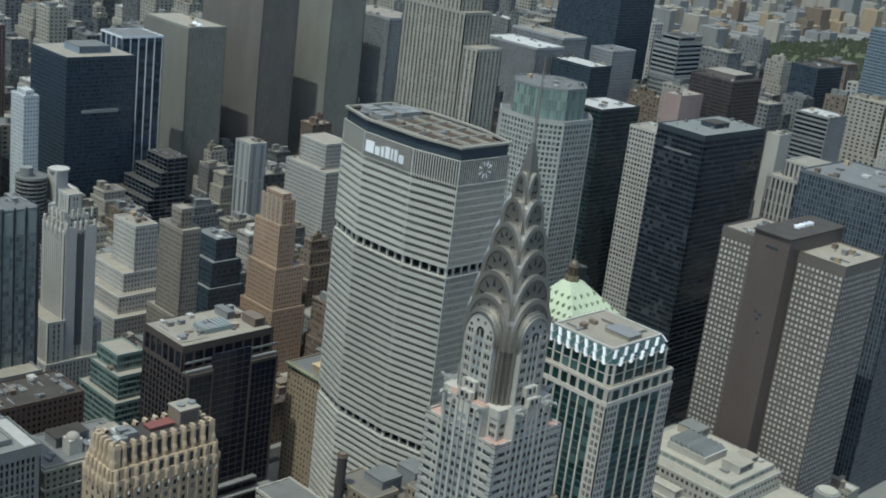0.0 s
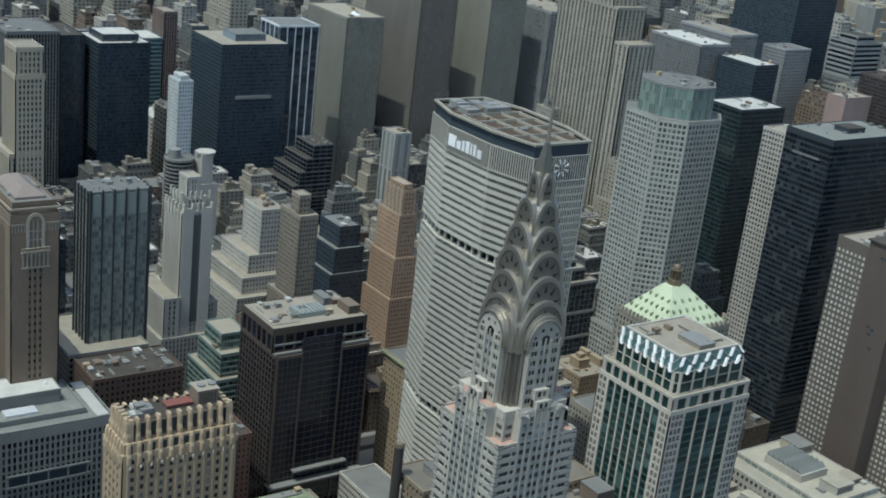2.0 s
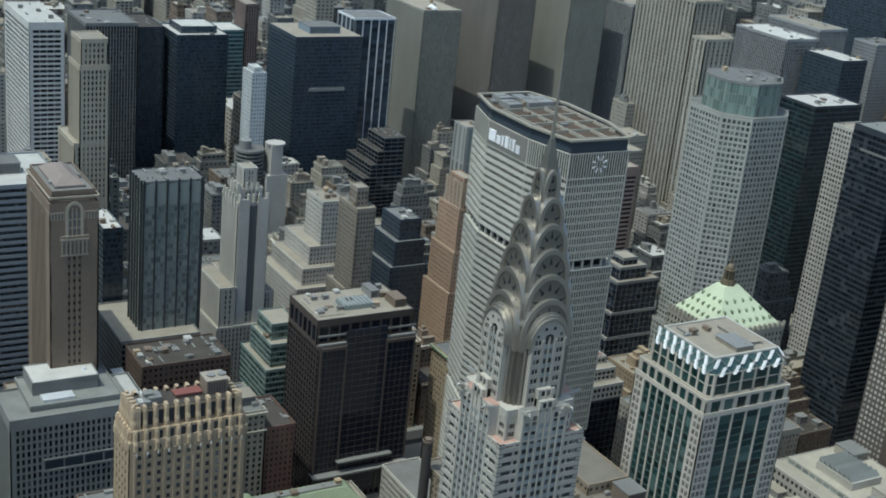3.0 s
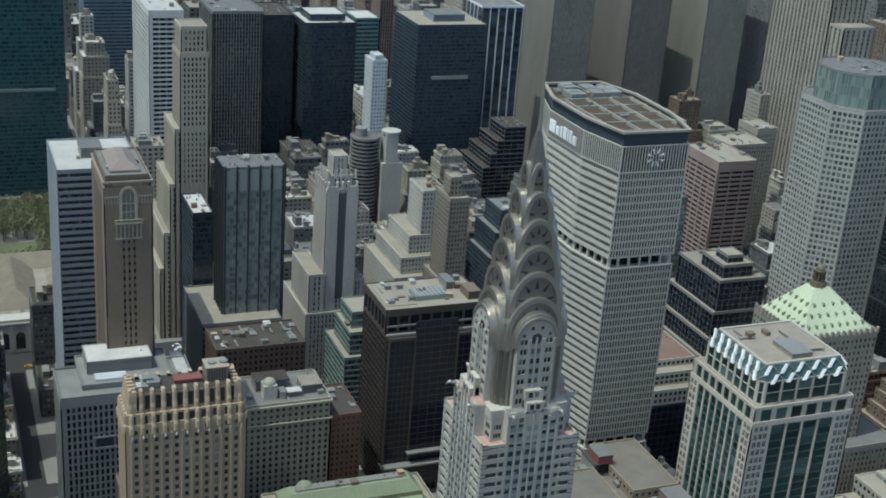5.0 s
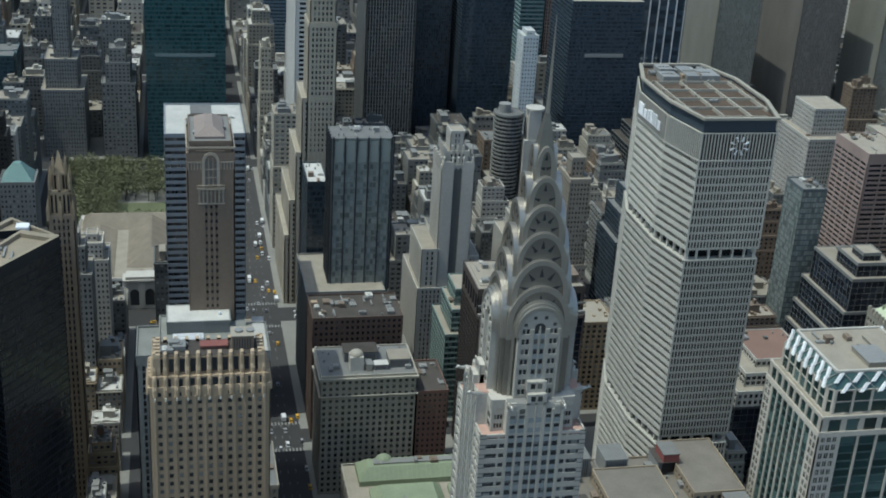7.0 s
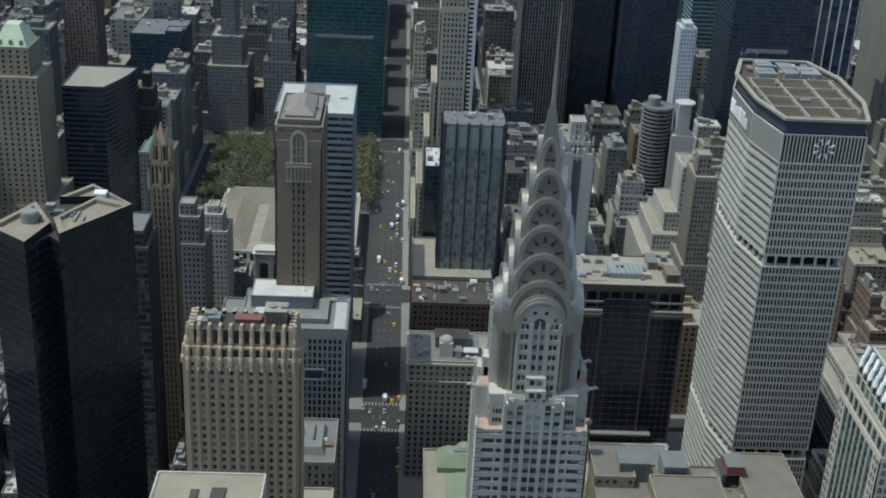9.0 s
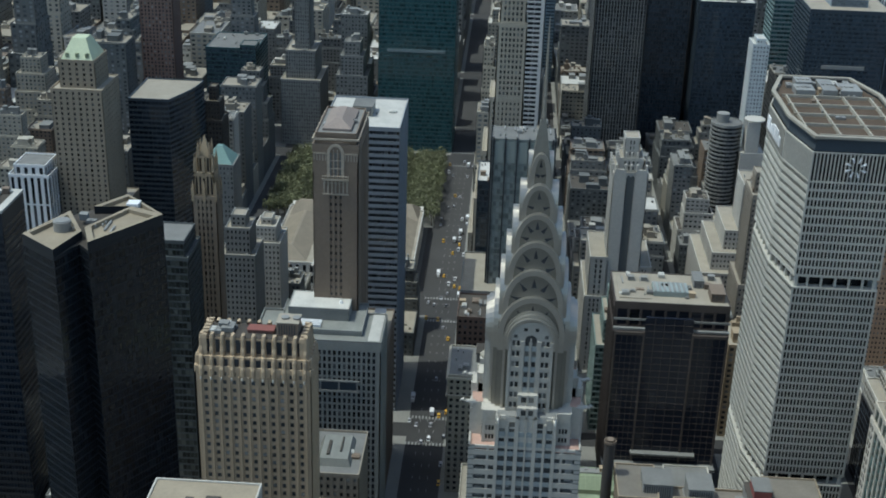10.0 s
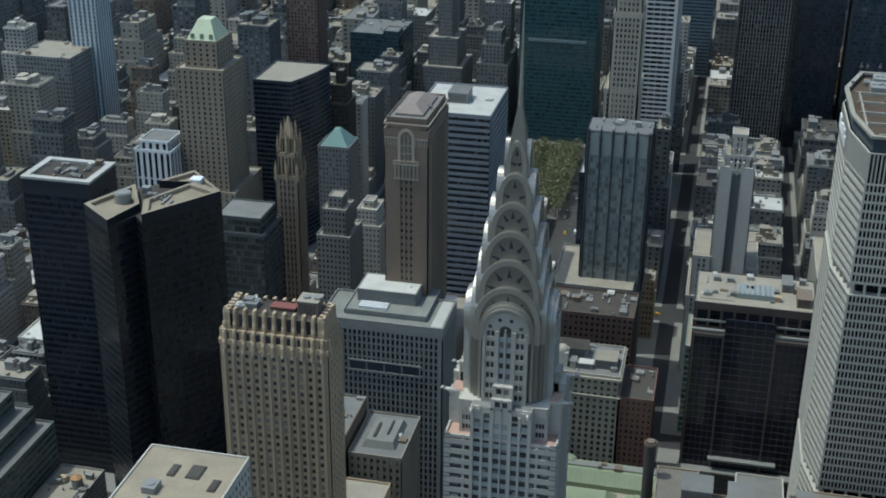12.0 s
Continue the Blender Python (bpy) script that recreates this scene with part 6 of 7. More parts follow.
for row, (z, k, n) in enumerate(((127.1, 0.17, 8), (131.2, 0.40, 6), (135.3, 0.63, 4))):
    x0, x1 = 289.5 + (306 - 289.5) * k, 334.5 + (317 - 334.5) * k
    y0, y1 = 117.5 + (136 - 117.5) * k, 156.5 + (143.5 - 156.5) * k
    for j in range(n):
        x = x0 + (x1 - x0) * (j + 0.5) / n
        m = Mesh()
        m.box(x - 0.5, x + 0.5, y0 - 0.5, y0 + 1.2, z - 0.5, z + 0.9)
        m.loft(rect(x - 0.7, x + 0.7, y0 - 0.7, y0 + 1.3), z + 0.9, rect(x - 0.1, x + 0.1, y0 - 0.6, y0 + 1.3), z + 1.7)
        part("dormer", m, COPPER_DULL, helm_roof)
        y = y0 + (y1 - y0) * (j + 0.5) / n
        m = Mesh()
        m.box(x0 - 0.5, x0 + 1.2, y - 0.5, y + 0.5, z - 0.5, z + 0.9)
        m.loft(rect(x0 - 0.7, x0 + 1.3, y - 0.7, y + 0.7), z + 0.9, rect(x0 - 0.6, x0 + 1.3, y - 0.1, y + 0.1), z + 1.7)
        part("dormer", m, COPPER_DULL, helm_roof)
lantern = Mesh()
lantern.tube(311.5, 140, 4.4, 4.0, 141.8, 144.8, 8)
for j in range(8):
    a = j * math.pi / 4
    m = Mesh()
    m.tube(311.5 + 2.7 * math.cos(a), 140 + 2.7 * math.sin(a), 0.4, 0.4, 144.8, 150.3, 6)
    part("lantern_column", m, GOLD, helm)
lantern.tube(311.5, 140, 1.8, 1.8, 144.8, 150.3, 8)
lantern.tube(311.5, 140, 3.4, 3.4, 150.3, 151, 8)
lantern.dome(311.5, 140, 2.5, 151, 3.2, 10)
lantern.tube(311.5, 140, 0.6, 0.1, 154, 160, 6)
part("lantern", lantern, GOLD, helm, "dull bronze lantern with a small dome")
m = Mesh()
for j in range(14):
    x = 288.5 + j * 3.63
    m.box(x - 0.6, x + 0.6, 115.0, 116.4, 123, 126.4)
    y = 116 + j * 3.15
    m.box(287.0, 288.4, y - 0.6, y + 0.6, 123, 126.4)
part("finial", m, LIMESTONE, helm)

# towers south of the cross street
goth = thing("skyscraper", "slender brown brick Gothic tower with a pinnacled buff crown", "skyscraper", -110.5, 216)
site(-122, -98, 206, 232)
SHAFT = style(mat("tan_brown_brick", (0.25, 0.20, 0.145)), WINDOW_DARK, bay=2.2, floor=3.6, pier=0.6, span=0.4, depth=0.5, flat=0.3, corner=1.5)
PIN = style(TAN_BRICK, WINDOW_DARK, bay=1.8, floor=8, pier=0.5, span=0.12, depth=0.4)
tier(goth, rect(-116.2, -104.8, 211, 222), 0.0, 162, SHAFT, ROOF_GREY)
tier(goth, rect(-115.2, -105.8, 212, 221), 162, 174, PIN, ROOF_GREY)
tier(goth, rect(-113.3, -107.7, 213.8, 219.2), 174, 183, PIN, ROOF_GREY, parapet=0)
for a, b, z, h, r in [(x, y, 160, 11, 0.75) for x in (-116.2, -110.5, -104.8) for y in (211, 216.5, 222)] + [(x, y, 172, 13, 0.6) for x in (-115, -110.5, -106) for y in (212.2, 216.5, 220.8)] + [(x, y, 182, 9, 0.5) for x in (-113.3, -107.7) for y in (213.8, 219.2)]:
    m = Mesh()
    m.box(a - r, a + r, b - r, b + r, z, z + h * 0.6)
    m.tube(a, b, r * 1.2, 0.05, z + h * 0.6, z + h, 4, 0.785)
    part("pinnacle", m, TAN_BRICK, goth)
spire = Mesh()
spire.loft(rect(-113, -108, 214, 219), 183, rect(-110.7, -110.3, 216.3, 216.7), 193)
part("spire", spire, TAN_BRICK, goth)
tower("office_block", "pale box with a glass base", -141, -112, 178, 204, 143, style(mat("slate_panel_grey", (0.09, 0.10, 0.10)), GLASS_OLIVE, bay=2, floor=3.7, pier=0.05, span=0.25), ROOF_GREY, parts=((-137, -114, 180, 202, 143, 151),), seed=252, junk=0)
ten = thing("skyscraper", "tan brick tower with a green copper hipped roof", "skyscraper", -240, 430)
site(-262, -215, 404, 462)
TENS = style(mat("grey_tan_stone", (0.29, 0.245, 0.18)), WINDOW_DARK, bay=4.2, floor=3.5, pier=0.66, span=0.5, depth=0.35)
tier(ten, rect(-257, -224, 409, 446), 0.0, 152, TENS, ROOF_TAN)
tier(ten, rect(-252, -229, 414, 441), 152, 170, TENS, ROOF_TAN)
tier(ten, rect(-262, -219, 406, 458), 0.0, 66, TENS, ROOF_TAN)
m = Mesh()
m.loft(rect(-251, -230, 415, 440), 170, rect(-245, -236, 423, 433), 183)
ten_roof = part("copper_roof", m, COPPER, ten, "green copper hipped roof")
for j in range(3):
    m = Mesh()
    x = -247 + j * 6.5
    m.box(x - 0.9, x + 0.9, 415.6, 418, 172, 174.6)
    part("dormer", m, COPPER_DULL, ten_roof)
curved = thing("office_tower", "black glass tower with a curved side and white roof", "office tower", -203, 480)
site(-226, -176, 458, 520)
arc = [(-223, 461.5), (-195, 461.5)] + [(-195 + 13 * math.sin(a) * 1.0, 461.5 + 50 * (j / 8)) for j, a in enumerate([math.pi / 2 * k / 8 for k in range(1, 9)], 1)] + [(-223, 511.5)]
tier(curved, arc, 0.0, 131, style(HAZED_BLACK_STEEL, GLASS_BLACK, bay=3, floor=3.6, pier=0.04, span=0.4, depth=0.1, flat=1.4), ROOF_TAN)
tower("office_tower", "red-black brick tower with a gilded top", -187, -172, 520, 542, 98, style(mat("black_brick", (0.05, 0.045, 0.04)), WINDOW_DARK, bay=2.4, floor=3.5, pier=0.5, span=0.5), GOLD, parts=((-185, -174, 523, 539, 98, 112), (-182, -177, 527, 536, 112, 122)), seed=254, junk=0)
tower("office_tower", "dark teal glass block with a grey roof", -236, -190, 745, 800, 92, style(TEAL_METAL, GLASS_HAZED_BLUE, bay=1.8, floor=3.8, pier=0.06, span=0.3, depth=0.15, flat=1.2), ROOF_GREY, seed=255, parts=((-204, -190, 742, 760, 0.0, 96),))
tower("office_tower", "grey stone stepped slab with white ledges", -166, -139, 762, 800, 88, style(GREY_STONE, WINDOW, bay=2.2, floor=3.6, pier=0.62, span=0.4, depth=0.5, flat=0.3), ROOF_TAN, parts=((-170, -134, 756, 806, 0.0, 62), (-158, -145, 768, 792, 88, 142)), seed=256)
STB = style(mat("pale_stripe_panel", (0.55, 0.56, 0.54)), mat("blue_stripe_glass", (0.07, 0.16, 0.22), rough=0.15), bay=4.0, floor=3.4, pier=0.5, span=0.1, depth=0.3, flat=0.5)
tower("apartment_tower", "slender tower striped in white and blue", -437, -412, 600, 625, 190, STB, ROOF_WHITE, seed=257, cat="apartment tower")
tower("apartment_tower", "tall red-brown brick tower", -282, -254, 705, 730, 165, style(mat("rust_brick", (0.21, 0.145, 0.12)), WINDOW, bay=3.2, floor=3.3, pier=0.5, span=0.45, depth=0.6, flat=0.3), ROOF_TAN, seed=258, cat="apartment tower")
tower("office_tower", "old grey stone loft tower", -468, -420, 562, 610, 104, style(GREY_STONE, WINDOW, bay=3, floor=3.8, pier=0.5, span=0.5), ROOF_TAN, seed=259)
tower("office_block", "white block with black-and-white window strips", -284, -258, 392, 420, 98, style(WHITE_PAINT, WINDOW_DARK, bay=4.6, floor=20, pier=0.5, span=0.05, depth=0.5), ROOF_GREY, seed=260, parts=((-281, -261, 395, 417, 98, 104),))
step = thing("office_block", "grey-green stepped glass block with terraces", "office block", -195, 65)
site(-245, -148, 14, 118)
for x1, y0, z0, z1 in ((-197, 24, 0.0, 66), (-205, 32, 66, 75), (-213, 40, 75, 84), (-221, 48, 84, 93)):
    tier(step, rect(-240, x1, y0, 110 - (y0 - 20) * 0.4), z0, z1, style(mat("dark_sage_panel", (0.13, 0.15, 0.14)), GLASS_GREEN, bay=2.4, floor=3.6, pier=0.05, span=0.5, depth=0.3, flat=1.2), ROOF_GREY)
clutter(step, -238, -223, 52, 90, 93, 6, 261)
tank_block = tower("office_block", "low block with a crowded roof and a round tank", -194, -172, 76, 106, 44, style(GREY_STONE, WINDOW, bay=2.6, floor=3.6, pier=0.5, span=0.5), ROOF_TAN, seed=271, junk=16)
m = Mesh()
m.tube(-178, 91, 2.6, 2.6, 44, 49.5, 18)
tank = part("water_tank", m, GREY_METAL, tank_block)
m = Mesh()
m.tube(-178, 91, 2.8, 0.2, 49.5, 51.4, 18)
part("tank_roof", m, mat("orange_tank_roof", (0.42, 0.24, 0.11)), tank, "faded orange cone roof")
gothic_small = style(GREY_STONE, WINDOW, bay=2.5, floor=3.5, pier=0.55, span=0.5, depth=0.3)
tower("office_block", "grey stone block with a teal hipped roof", -168, -146, 436, 460, 95, gothic_small, ROOF_GREY, seed=262, junk=0)
m = Mesh()
m.loft(rect(-167, -147, 437, 459), 95, rect(-159, -155, 446, 450), 105.5)
hip = link("hipped_roof", m.data("hipped_roof"), mat("teal_copper", (0.17, 0.27, 0.25), spots=0.25))
tagged(hip, "teal copper hipped roof on a grey stone block", "roof")
tower("office_block", "grey stone loft block with a pale corner", -124, -104, 296, 322, 92, style(GREY_STONE, WINDOW_DARK, bay=2.5, floor=3.5, pier=0.55, span=0.5, depth=0.3), ROOF_TAN, parts=((-121, -107, 299, 316, 92, 108), (-118, -110, 302, 312, 108, 115)), seed=263, junk=8)
tower("office_block", "white stone loft block", -114, -97, 338, 364, 82, WHB, ROOF_TAN, parts=((-112, -100, 341, 358, 82, 92), (-109, -103, 345, 354, 92, 96)), seed=264, junk=8)
brown_block = tower("office_block", "brown stone block with a recessed roof", -41, -18, 82, 116, 90, style(mat("worn_brown_stone", (0.24, 0.21, 0.165)), WINDOW, bay=3, floor=3.8, pier=0.55, span=0.5, depth=0.4), ROOF_GREY, seed=265, junk=3)
tower("office_block", "narrow brown brick block with a grey roof", -58, -43, 80, 116, 97, style(BROWN_BRICK, WINDOW, bay=2.6, floor=3.6, pier=0.5, span=0.5), ROOF_GREY, seed=266, junk=6)
CREAM_DECK = mat("cream_roof_deck", (0.36, 0.335, 0.27), size=0.12, spots=0.25)
PALE_WALL = mat("pale_cream_stone", (0.42, 0.40, 0.345))
pale_block = tower("office_block", "pale stone terraced block with cream roofs and a sawtooth skylight", 300, 374, -24, 84, 47, style(PALE_WALL, WINDOW, bay=3.4, floor=4, pier=0.4, span=0.5, depth=0.4), CREAM_DECK, parts=((312, 368, 14, 84, 47, 58), (304, 320, -18, 10, 47, 51)), seed=267, junk=14)
tier(pale_block, rect(322, 366, 18, 80), 58, 61.5, style(PALE_WALL, GLASS_GREY, bay=5, floor=3, pier=0.1, span=0.2, depth=0.3, top=0.6), CREAM_DECK, parapet=0.5)
m = Mesh()
m.box(328, 350, 40, 66, 61.5, 66)
hall = part("skylight_hall", m, PALE_WALL, pale_block)
for e in range(7):
    y = 41.0 + e * 3.5
    m = Mesh()
    for x in (328.6, 349.4):
        m.poly([(x, y, 66), (x, y + 3.3, 66), (x, y + 3.3, 68.4)][::1 if x > 340 else -1])
    m.poly([(328.6, y, 66), (349.4, y, 66), (349.4, y + 3.3, 68.4), (328.6, y + 3.3, 68.4)])
    m.poly([(349.4, y + 3.3, 66), (328.6, y + 3.3, 66), (328.6, y + 3.3, 68.4), (349.4, y + 3.3, 68.4)])
    part("sawtooth", m, mat("blue_grey_skylight", (0.17, 0.18, 0.172), rough=0.35) if e == 0 else bpy.data.materials["blue_grey_skylight"], hall, "blue-grey sawtooth skylight")
for j, (x0, x1, y0, y1, z0, h) in enumerate(((336, 350, 22, 34, 61.5, 4.5), (352, 362, 26, 36, 61.5, 3), (352, 364, 62, 76, 61.5, 5), (303, 310, 40, 58, 47, 5), (303, 310, 66, 80, 47, 3.5))):
    penthouse(pale_block, x0, x1, y0, y1, z0, z0 + h, (PALE_WALL, GREY_METAL, LIMESTONE)[j % 3], (CREAM_DECK, ROOF_TAN, ROOF_GREY)[j % 3])
clutter(pale_block, 324, 366, 18, 38, 61.5, 10, 273)
m = Mesh()
m.tube(372, -14, 7, 7, 47, 58, 24)
drum_part = part("round_roof_house", m, GREY_STONE, pale_block)
m = Mesh()
m.tube(372, -14, 5.6, 5.6, 58, 59, 24)
part("round_roof", m, CREAM_DECK, drum_part)

tower("office_block", "silvery white box tower among stone blocks", 413, 430, 590, 612, 101, style(mat("silver_panel", (0.42, 0.415, 0.39), rough=0.4), GLASS_GREY, bay=8, floor=30, pier=0.55, span=0.05, depth=0.3), ROOF_TAN, seed=268, junk=4)
ziggurat = thing("office_block", "black glass block with stepped balconies", "office block", 350, 640)
site(322, 368, 606, 672)
for j, (x0, y1, z0, z1) in enumerate(((326, 668, 0.0, 52), (332, 662, 52, 64), (338, 654, 64, 76), (344, 646, 76, 88))):
    tier(ziggurat, rect(x0, 364, 614, y1), z0, z1, style(GREY_GRANITE, GLASS_BLACK, bay=6, floor=3.7, pier=0.03, span=0.12, depth=0.3, flat=1.3, top=0.7), ROOF_DARK, parapet=0.4)
clutter(ziggurat, 346, 363, 616, 644, 88, 7, 269)
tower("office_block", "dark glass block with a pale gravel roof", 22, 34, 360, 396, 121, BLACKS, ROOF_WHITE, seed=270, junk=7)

# raised skylight box and its frame on the brown block's roof
m = Mesh()
m.loft(rect(-37, -22, 88, 110), 90.0, rect(-35.5, -23.5, 89.5, 108.5), 93.2)
box = part("roof_skylight", m, PARK_ROOF, brown_block, "grey-green raised roof with sloped sides")
for x0, x1, y0, y1 in ((-33, -31.8, 92, 103), (-27.5, -26.8, 95, 106)):
    m = Mesh()
    m.box(x0, x1, y0, y1, 93.2, 93.9)
    part("skylight_strip", m, ROOF_DARK, box)
# ---- the public library and the park ----
TAN_SLATE = mat("tan_slate_roof", (0.215, 0.185, 0.14), size=0.12, spots=0.3)
lib = thing("library", "white marble library with pitched roofs", "library", -60, 480)
site(-150, -12, 440, 722)
tier(lib, rect(-128, -24, 452, 560), 0.0, 18, style(mat("white_marble", (0.56, 0.55, 0.51)), WINDOW_DARK, bay=5, floor=9, pier=0.5, span=0.3, depth=0.8), ROOF_TAN)
for x0, x1, y0, y1 in ((-126, -100, 456, 538), (-52, -26, 456, 538)):
    m = Mesh()
    w = (x1 - x0) / 2
    m.loft(rect(x0, x1, y0, y1), 18.2, rect(x0 + w - 1, x1 - w + 1, y0 + w, y1 - 2), 24.5)
    part("pitched_roof", m, TAN_SLATE, lib)
clutter(lib, -99, -53, 456, 470, 18, 6, 275)
m = Mesh()
m.loft(rect(-92, -60, 470, 548), 18.2, rect(-77, -75, 486, 548), 27)
part("hipped_roof", m, TAN_SLATE, lib, "tan hipped roof over the middle hall")
m = Mesh()
m.loft(rect(-126, -26, 540, 568), 18.2, rect(-120, -32, 553, 555), 26)
part("pitched_roof", m, TAN_SLATE, lib)
wing = Mesh()
wing.box(-128, -24, 560, 570, 0.0, 18.2)
part("rear_wing", wing, PALE_STONE, lib)
porch = Mesh()
porch.box(-93, -59, 441, 452, 0.0, 21)
porch.box(-94, -58, 439.6, 452, 21, 22.2)
porch.box(-92, -60, 440.4, 451, 22.2, 24.4)
for x in (-92, -82, -80.2, -71.8, -70, -60):
    pillar = Mesh()
    pillar.box(x - 0.8, x + 0.8, 439.8, 441, 1.5, 21)
    part("pillar", pillar, PALE_STONE, lib)
for e in range(3):
    arch = Mesh()
    arch.poly([(-86.2 + e * 10.2 + a, 440.9, z) for a, z in arch_line(3.0, 3.0, 12.0, 15.0)][::-1])
    part("arched_doorway", arch, WINDOW_DARK, lib, "tall dark round-arched doorway")
part("arched_porch", porch, PALE_STONE, lib)
lawn = Mesh()
lawn.box(-106, -46, 592, 640, 0.1, 0.35)
setting("lawn", lawn, GRASS, "green park lawn")
plaza = Mesh()
plaza.box(-136, -16, 571, 720, 0.0, 0.16)
setting("plaza", plaza, SIDEWALK, "pale gravel park walks")


def crown_mesh(seed, r, h):
    """A tree crown of many small leaf clumps with gaps between them."""
    rng = random.Random(seed)
    m = Mesh()
    for j in range(170):
        a, b = rng.uniform(0, 2 * math.pi), rng.uniform(-0.55, 1)
        q = rng.uniform(0.55, 1.0) ** 0.5 * (0.8 + 0.3 * math.sin(3 * a + seed))
        x, y, z = r * q * math.cos(a) * math.sqrt(max(0.05, 1 - b * b)), r * q * math.sin(a) * math.sqrt(max(0.05, 1 - b * b)), h * 0.62 + h * 0.38 * q * b
        s = rng.uniform(0.5, 1.15)
        t = [Vector((rng.uniform(-1, 1), rng.uniform(-1, 1), rng.uniform(-0.8, 0.8))).normalized() * s for _ in range(4)]
        c = Vector((x, y, z))
        for e in ((0, 1, 2), (0, 2, 3), (0, 3, 1), (1, 3, 2)):
            m.poly([c + t[i] for i in e])
    return m


def trunk_mesh(h):
    m = Mesh()
    m.tube(0, 0, 0.35, 0.22, 0, h * 0.5, 7)
    for a in (0.4, 2.5, 4.4):
        p0, p1 = Vector((0, 0, h * 0.4)), Vector((math.cos(a) * 2, math.sin(a) * 2, h * 0.68))
        for e in range(4):
            g = e * math.pi / 2
            f = (e + 1) * math.pi / 2
            m.poly([p0 + Vector((math.cos(g), math.sin(g), 0)) * 0.16, p0 + Vector((math.cos(f), math.sin(f), 0)) * 0.16, p1 + Vector((math.cos(f), math.sin(f), 0)) * 0.05, p1 + Vector((math.cos(g), math.sin(g), 0)) * 0.05])
    return m


TREES = []
for j in range(4):
    t = thing("tree", "leafy green plane tree in the park", "tree", 0, 0, 0, "park trees")
    link("trunk", trunk_mesh(15 + j).data("trunk"), BARK, t)
    link("crown", crown_mesh(300 + j, 5.6 + j * 0.4, 15 + j).data("crown"), LEAF, t)
    TREES.append(t)
rng = random.Random(77)
spots = []
for y in range(576, 718, 7):
    for x in list(range(-149, -104, 7)) + list(range(-46, -14, 7)):
        spots.append((x + rng.uniform(-2, 2), y + rng.uniform(-2, 2)))
for x in range(-104, -46, 8):
    for y in (578, 584, 646, 654, 662, 670, 678, 686, 694, 702, 711):
        spots.append((x + rng.uniform(-2, 2), y + rng.uniform(-2, 2)))
for j, (x, y) in enumerate(spots):
    if j < 4:
        TREES[j].matrix_basis = pose(x, y, 0.15)
    else:
        copy_thing(TREES[j % 4], pose(x, y, 0.15, 0, 0, rng.uniform(0, 360)))

# ---- the city blocks between ----
FILL = [LIMESTONE, TAN_BRICK, BROWN_BRICK, RED_BRICK, BROWN_BRICK, GREY_STONE, PALE_STONE, GREY_GRANITE, GREY_STONE, BROWN_BRICK, LIMESTONE, TAN_BRICK]
# Greyer palette for farther lots: haze put into the choice of wall colours.
FAR_FILL = [LIMESTONE, GREY_STONE, GREY_STONE, GREY_GRANITE, PALE_STONE, LIMESTONE, BROWN_BRICK, GREY_STONE, GREY_GRANITE]
ROOFS = [ROOF_GREY, ROOF_TAN, ROOF_DARK, ROOF_GREY, ROOF_TAN, ROOF_TAN, ROOF_WHITE]
KIND = {"limestone": "limestone", "tan_brick": "tan brick", "buff_brick": "buff brick", "red_brick": "red brick", "brown_brick": "brown brick", "grey_stone": "grey stone", "grey_granite": "dark grey stone", "pale_stone": "pale stone", "white_glazed_brick": "white brick"}


def free(x0, x1, y0, y1):
    for a, b, c, d in TAKEN:
        if x0 < b and x1 > a and y0 < d and y1 > c:
            return False
    return True


SINK = {}


def sink(name, material):
    return SINK.setdefault((name, material.name), (Mesh(), material))[0]


def joined(pts, z0, z1, s, roof, seed):
    """The same storeys as tier makes, but laid into the joined meshes of the farther blocks."""
    walls, panes, tops = sink("city_walls", s["wall"]), sink("city_windows", s["pane"]), sink("city_roofs", roof)
    for j in range(4):
        p, q = pts[j], pts[(j + 1) % 4]
        if j == 2 or (j == 1 and p[0] > 280):
            walls.poly([(*p, z0), (*q, z0), (*q, z1), (*p, z1)])
            continue
        bays, floors = facade(walls, p, q, z0, z1, s)
        k = seed % 997 + j * 57
        panes.poly([(*p, z0), (*q, z0), (*q, z1), (*p, z1)], [(k, 0), (k + bays, 0), (k + bays, floors), (k, floors)])
    tops.prism(grow(pts, 0.1), z1 - 0.3, z1, under=False)
    a, b = grow(pts, 0.3), grow(pts, -0.2)
    for j in range(4):
        q = (j + 1) % 4
        walls.prism([a[j], a[q], b[q], b[j]], z1, z1 + 0.9, under=False)


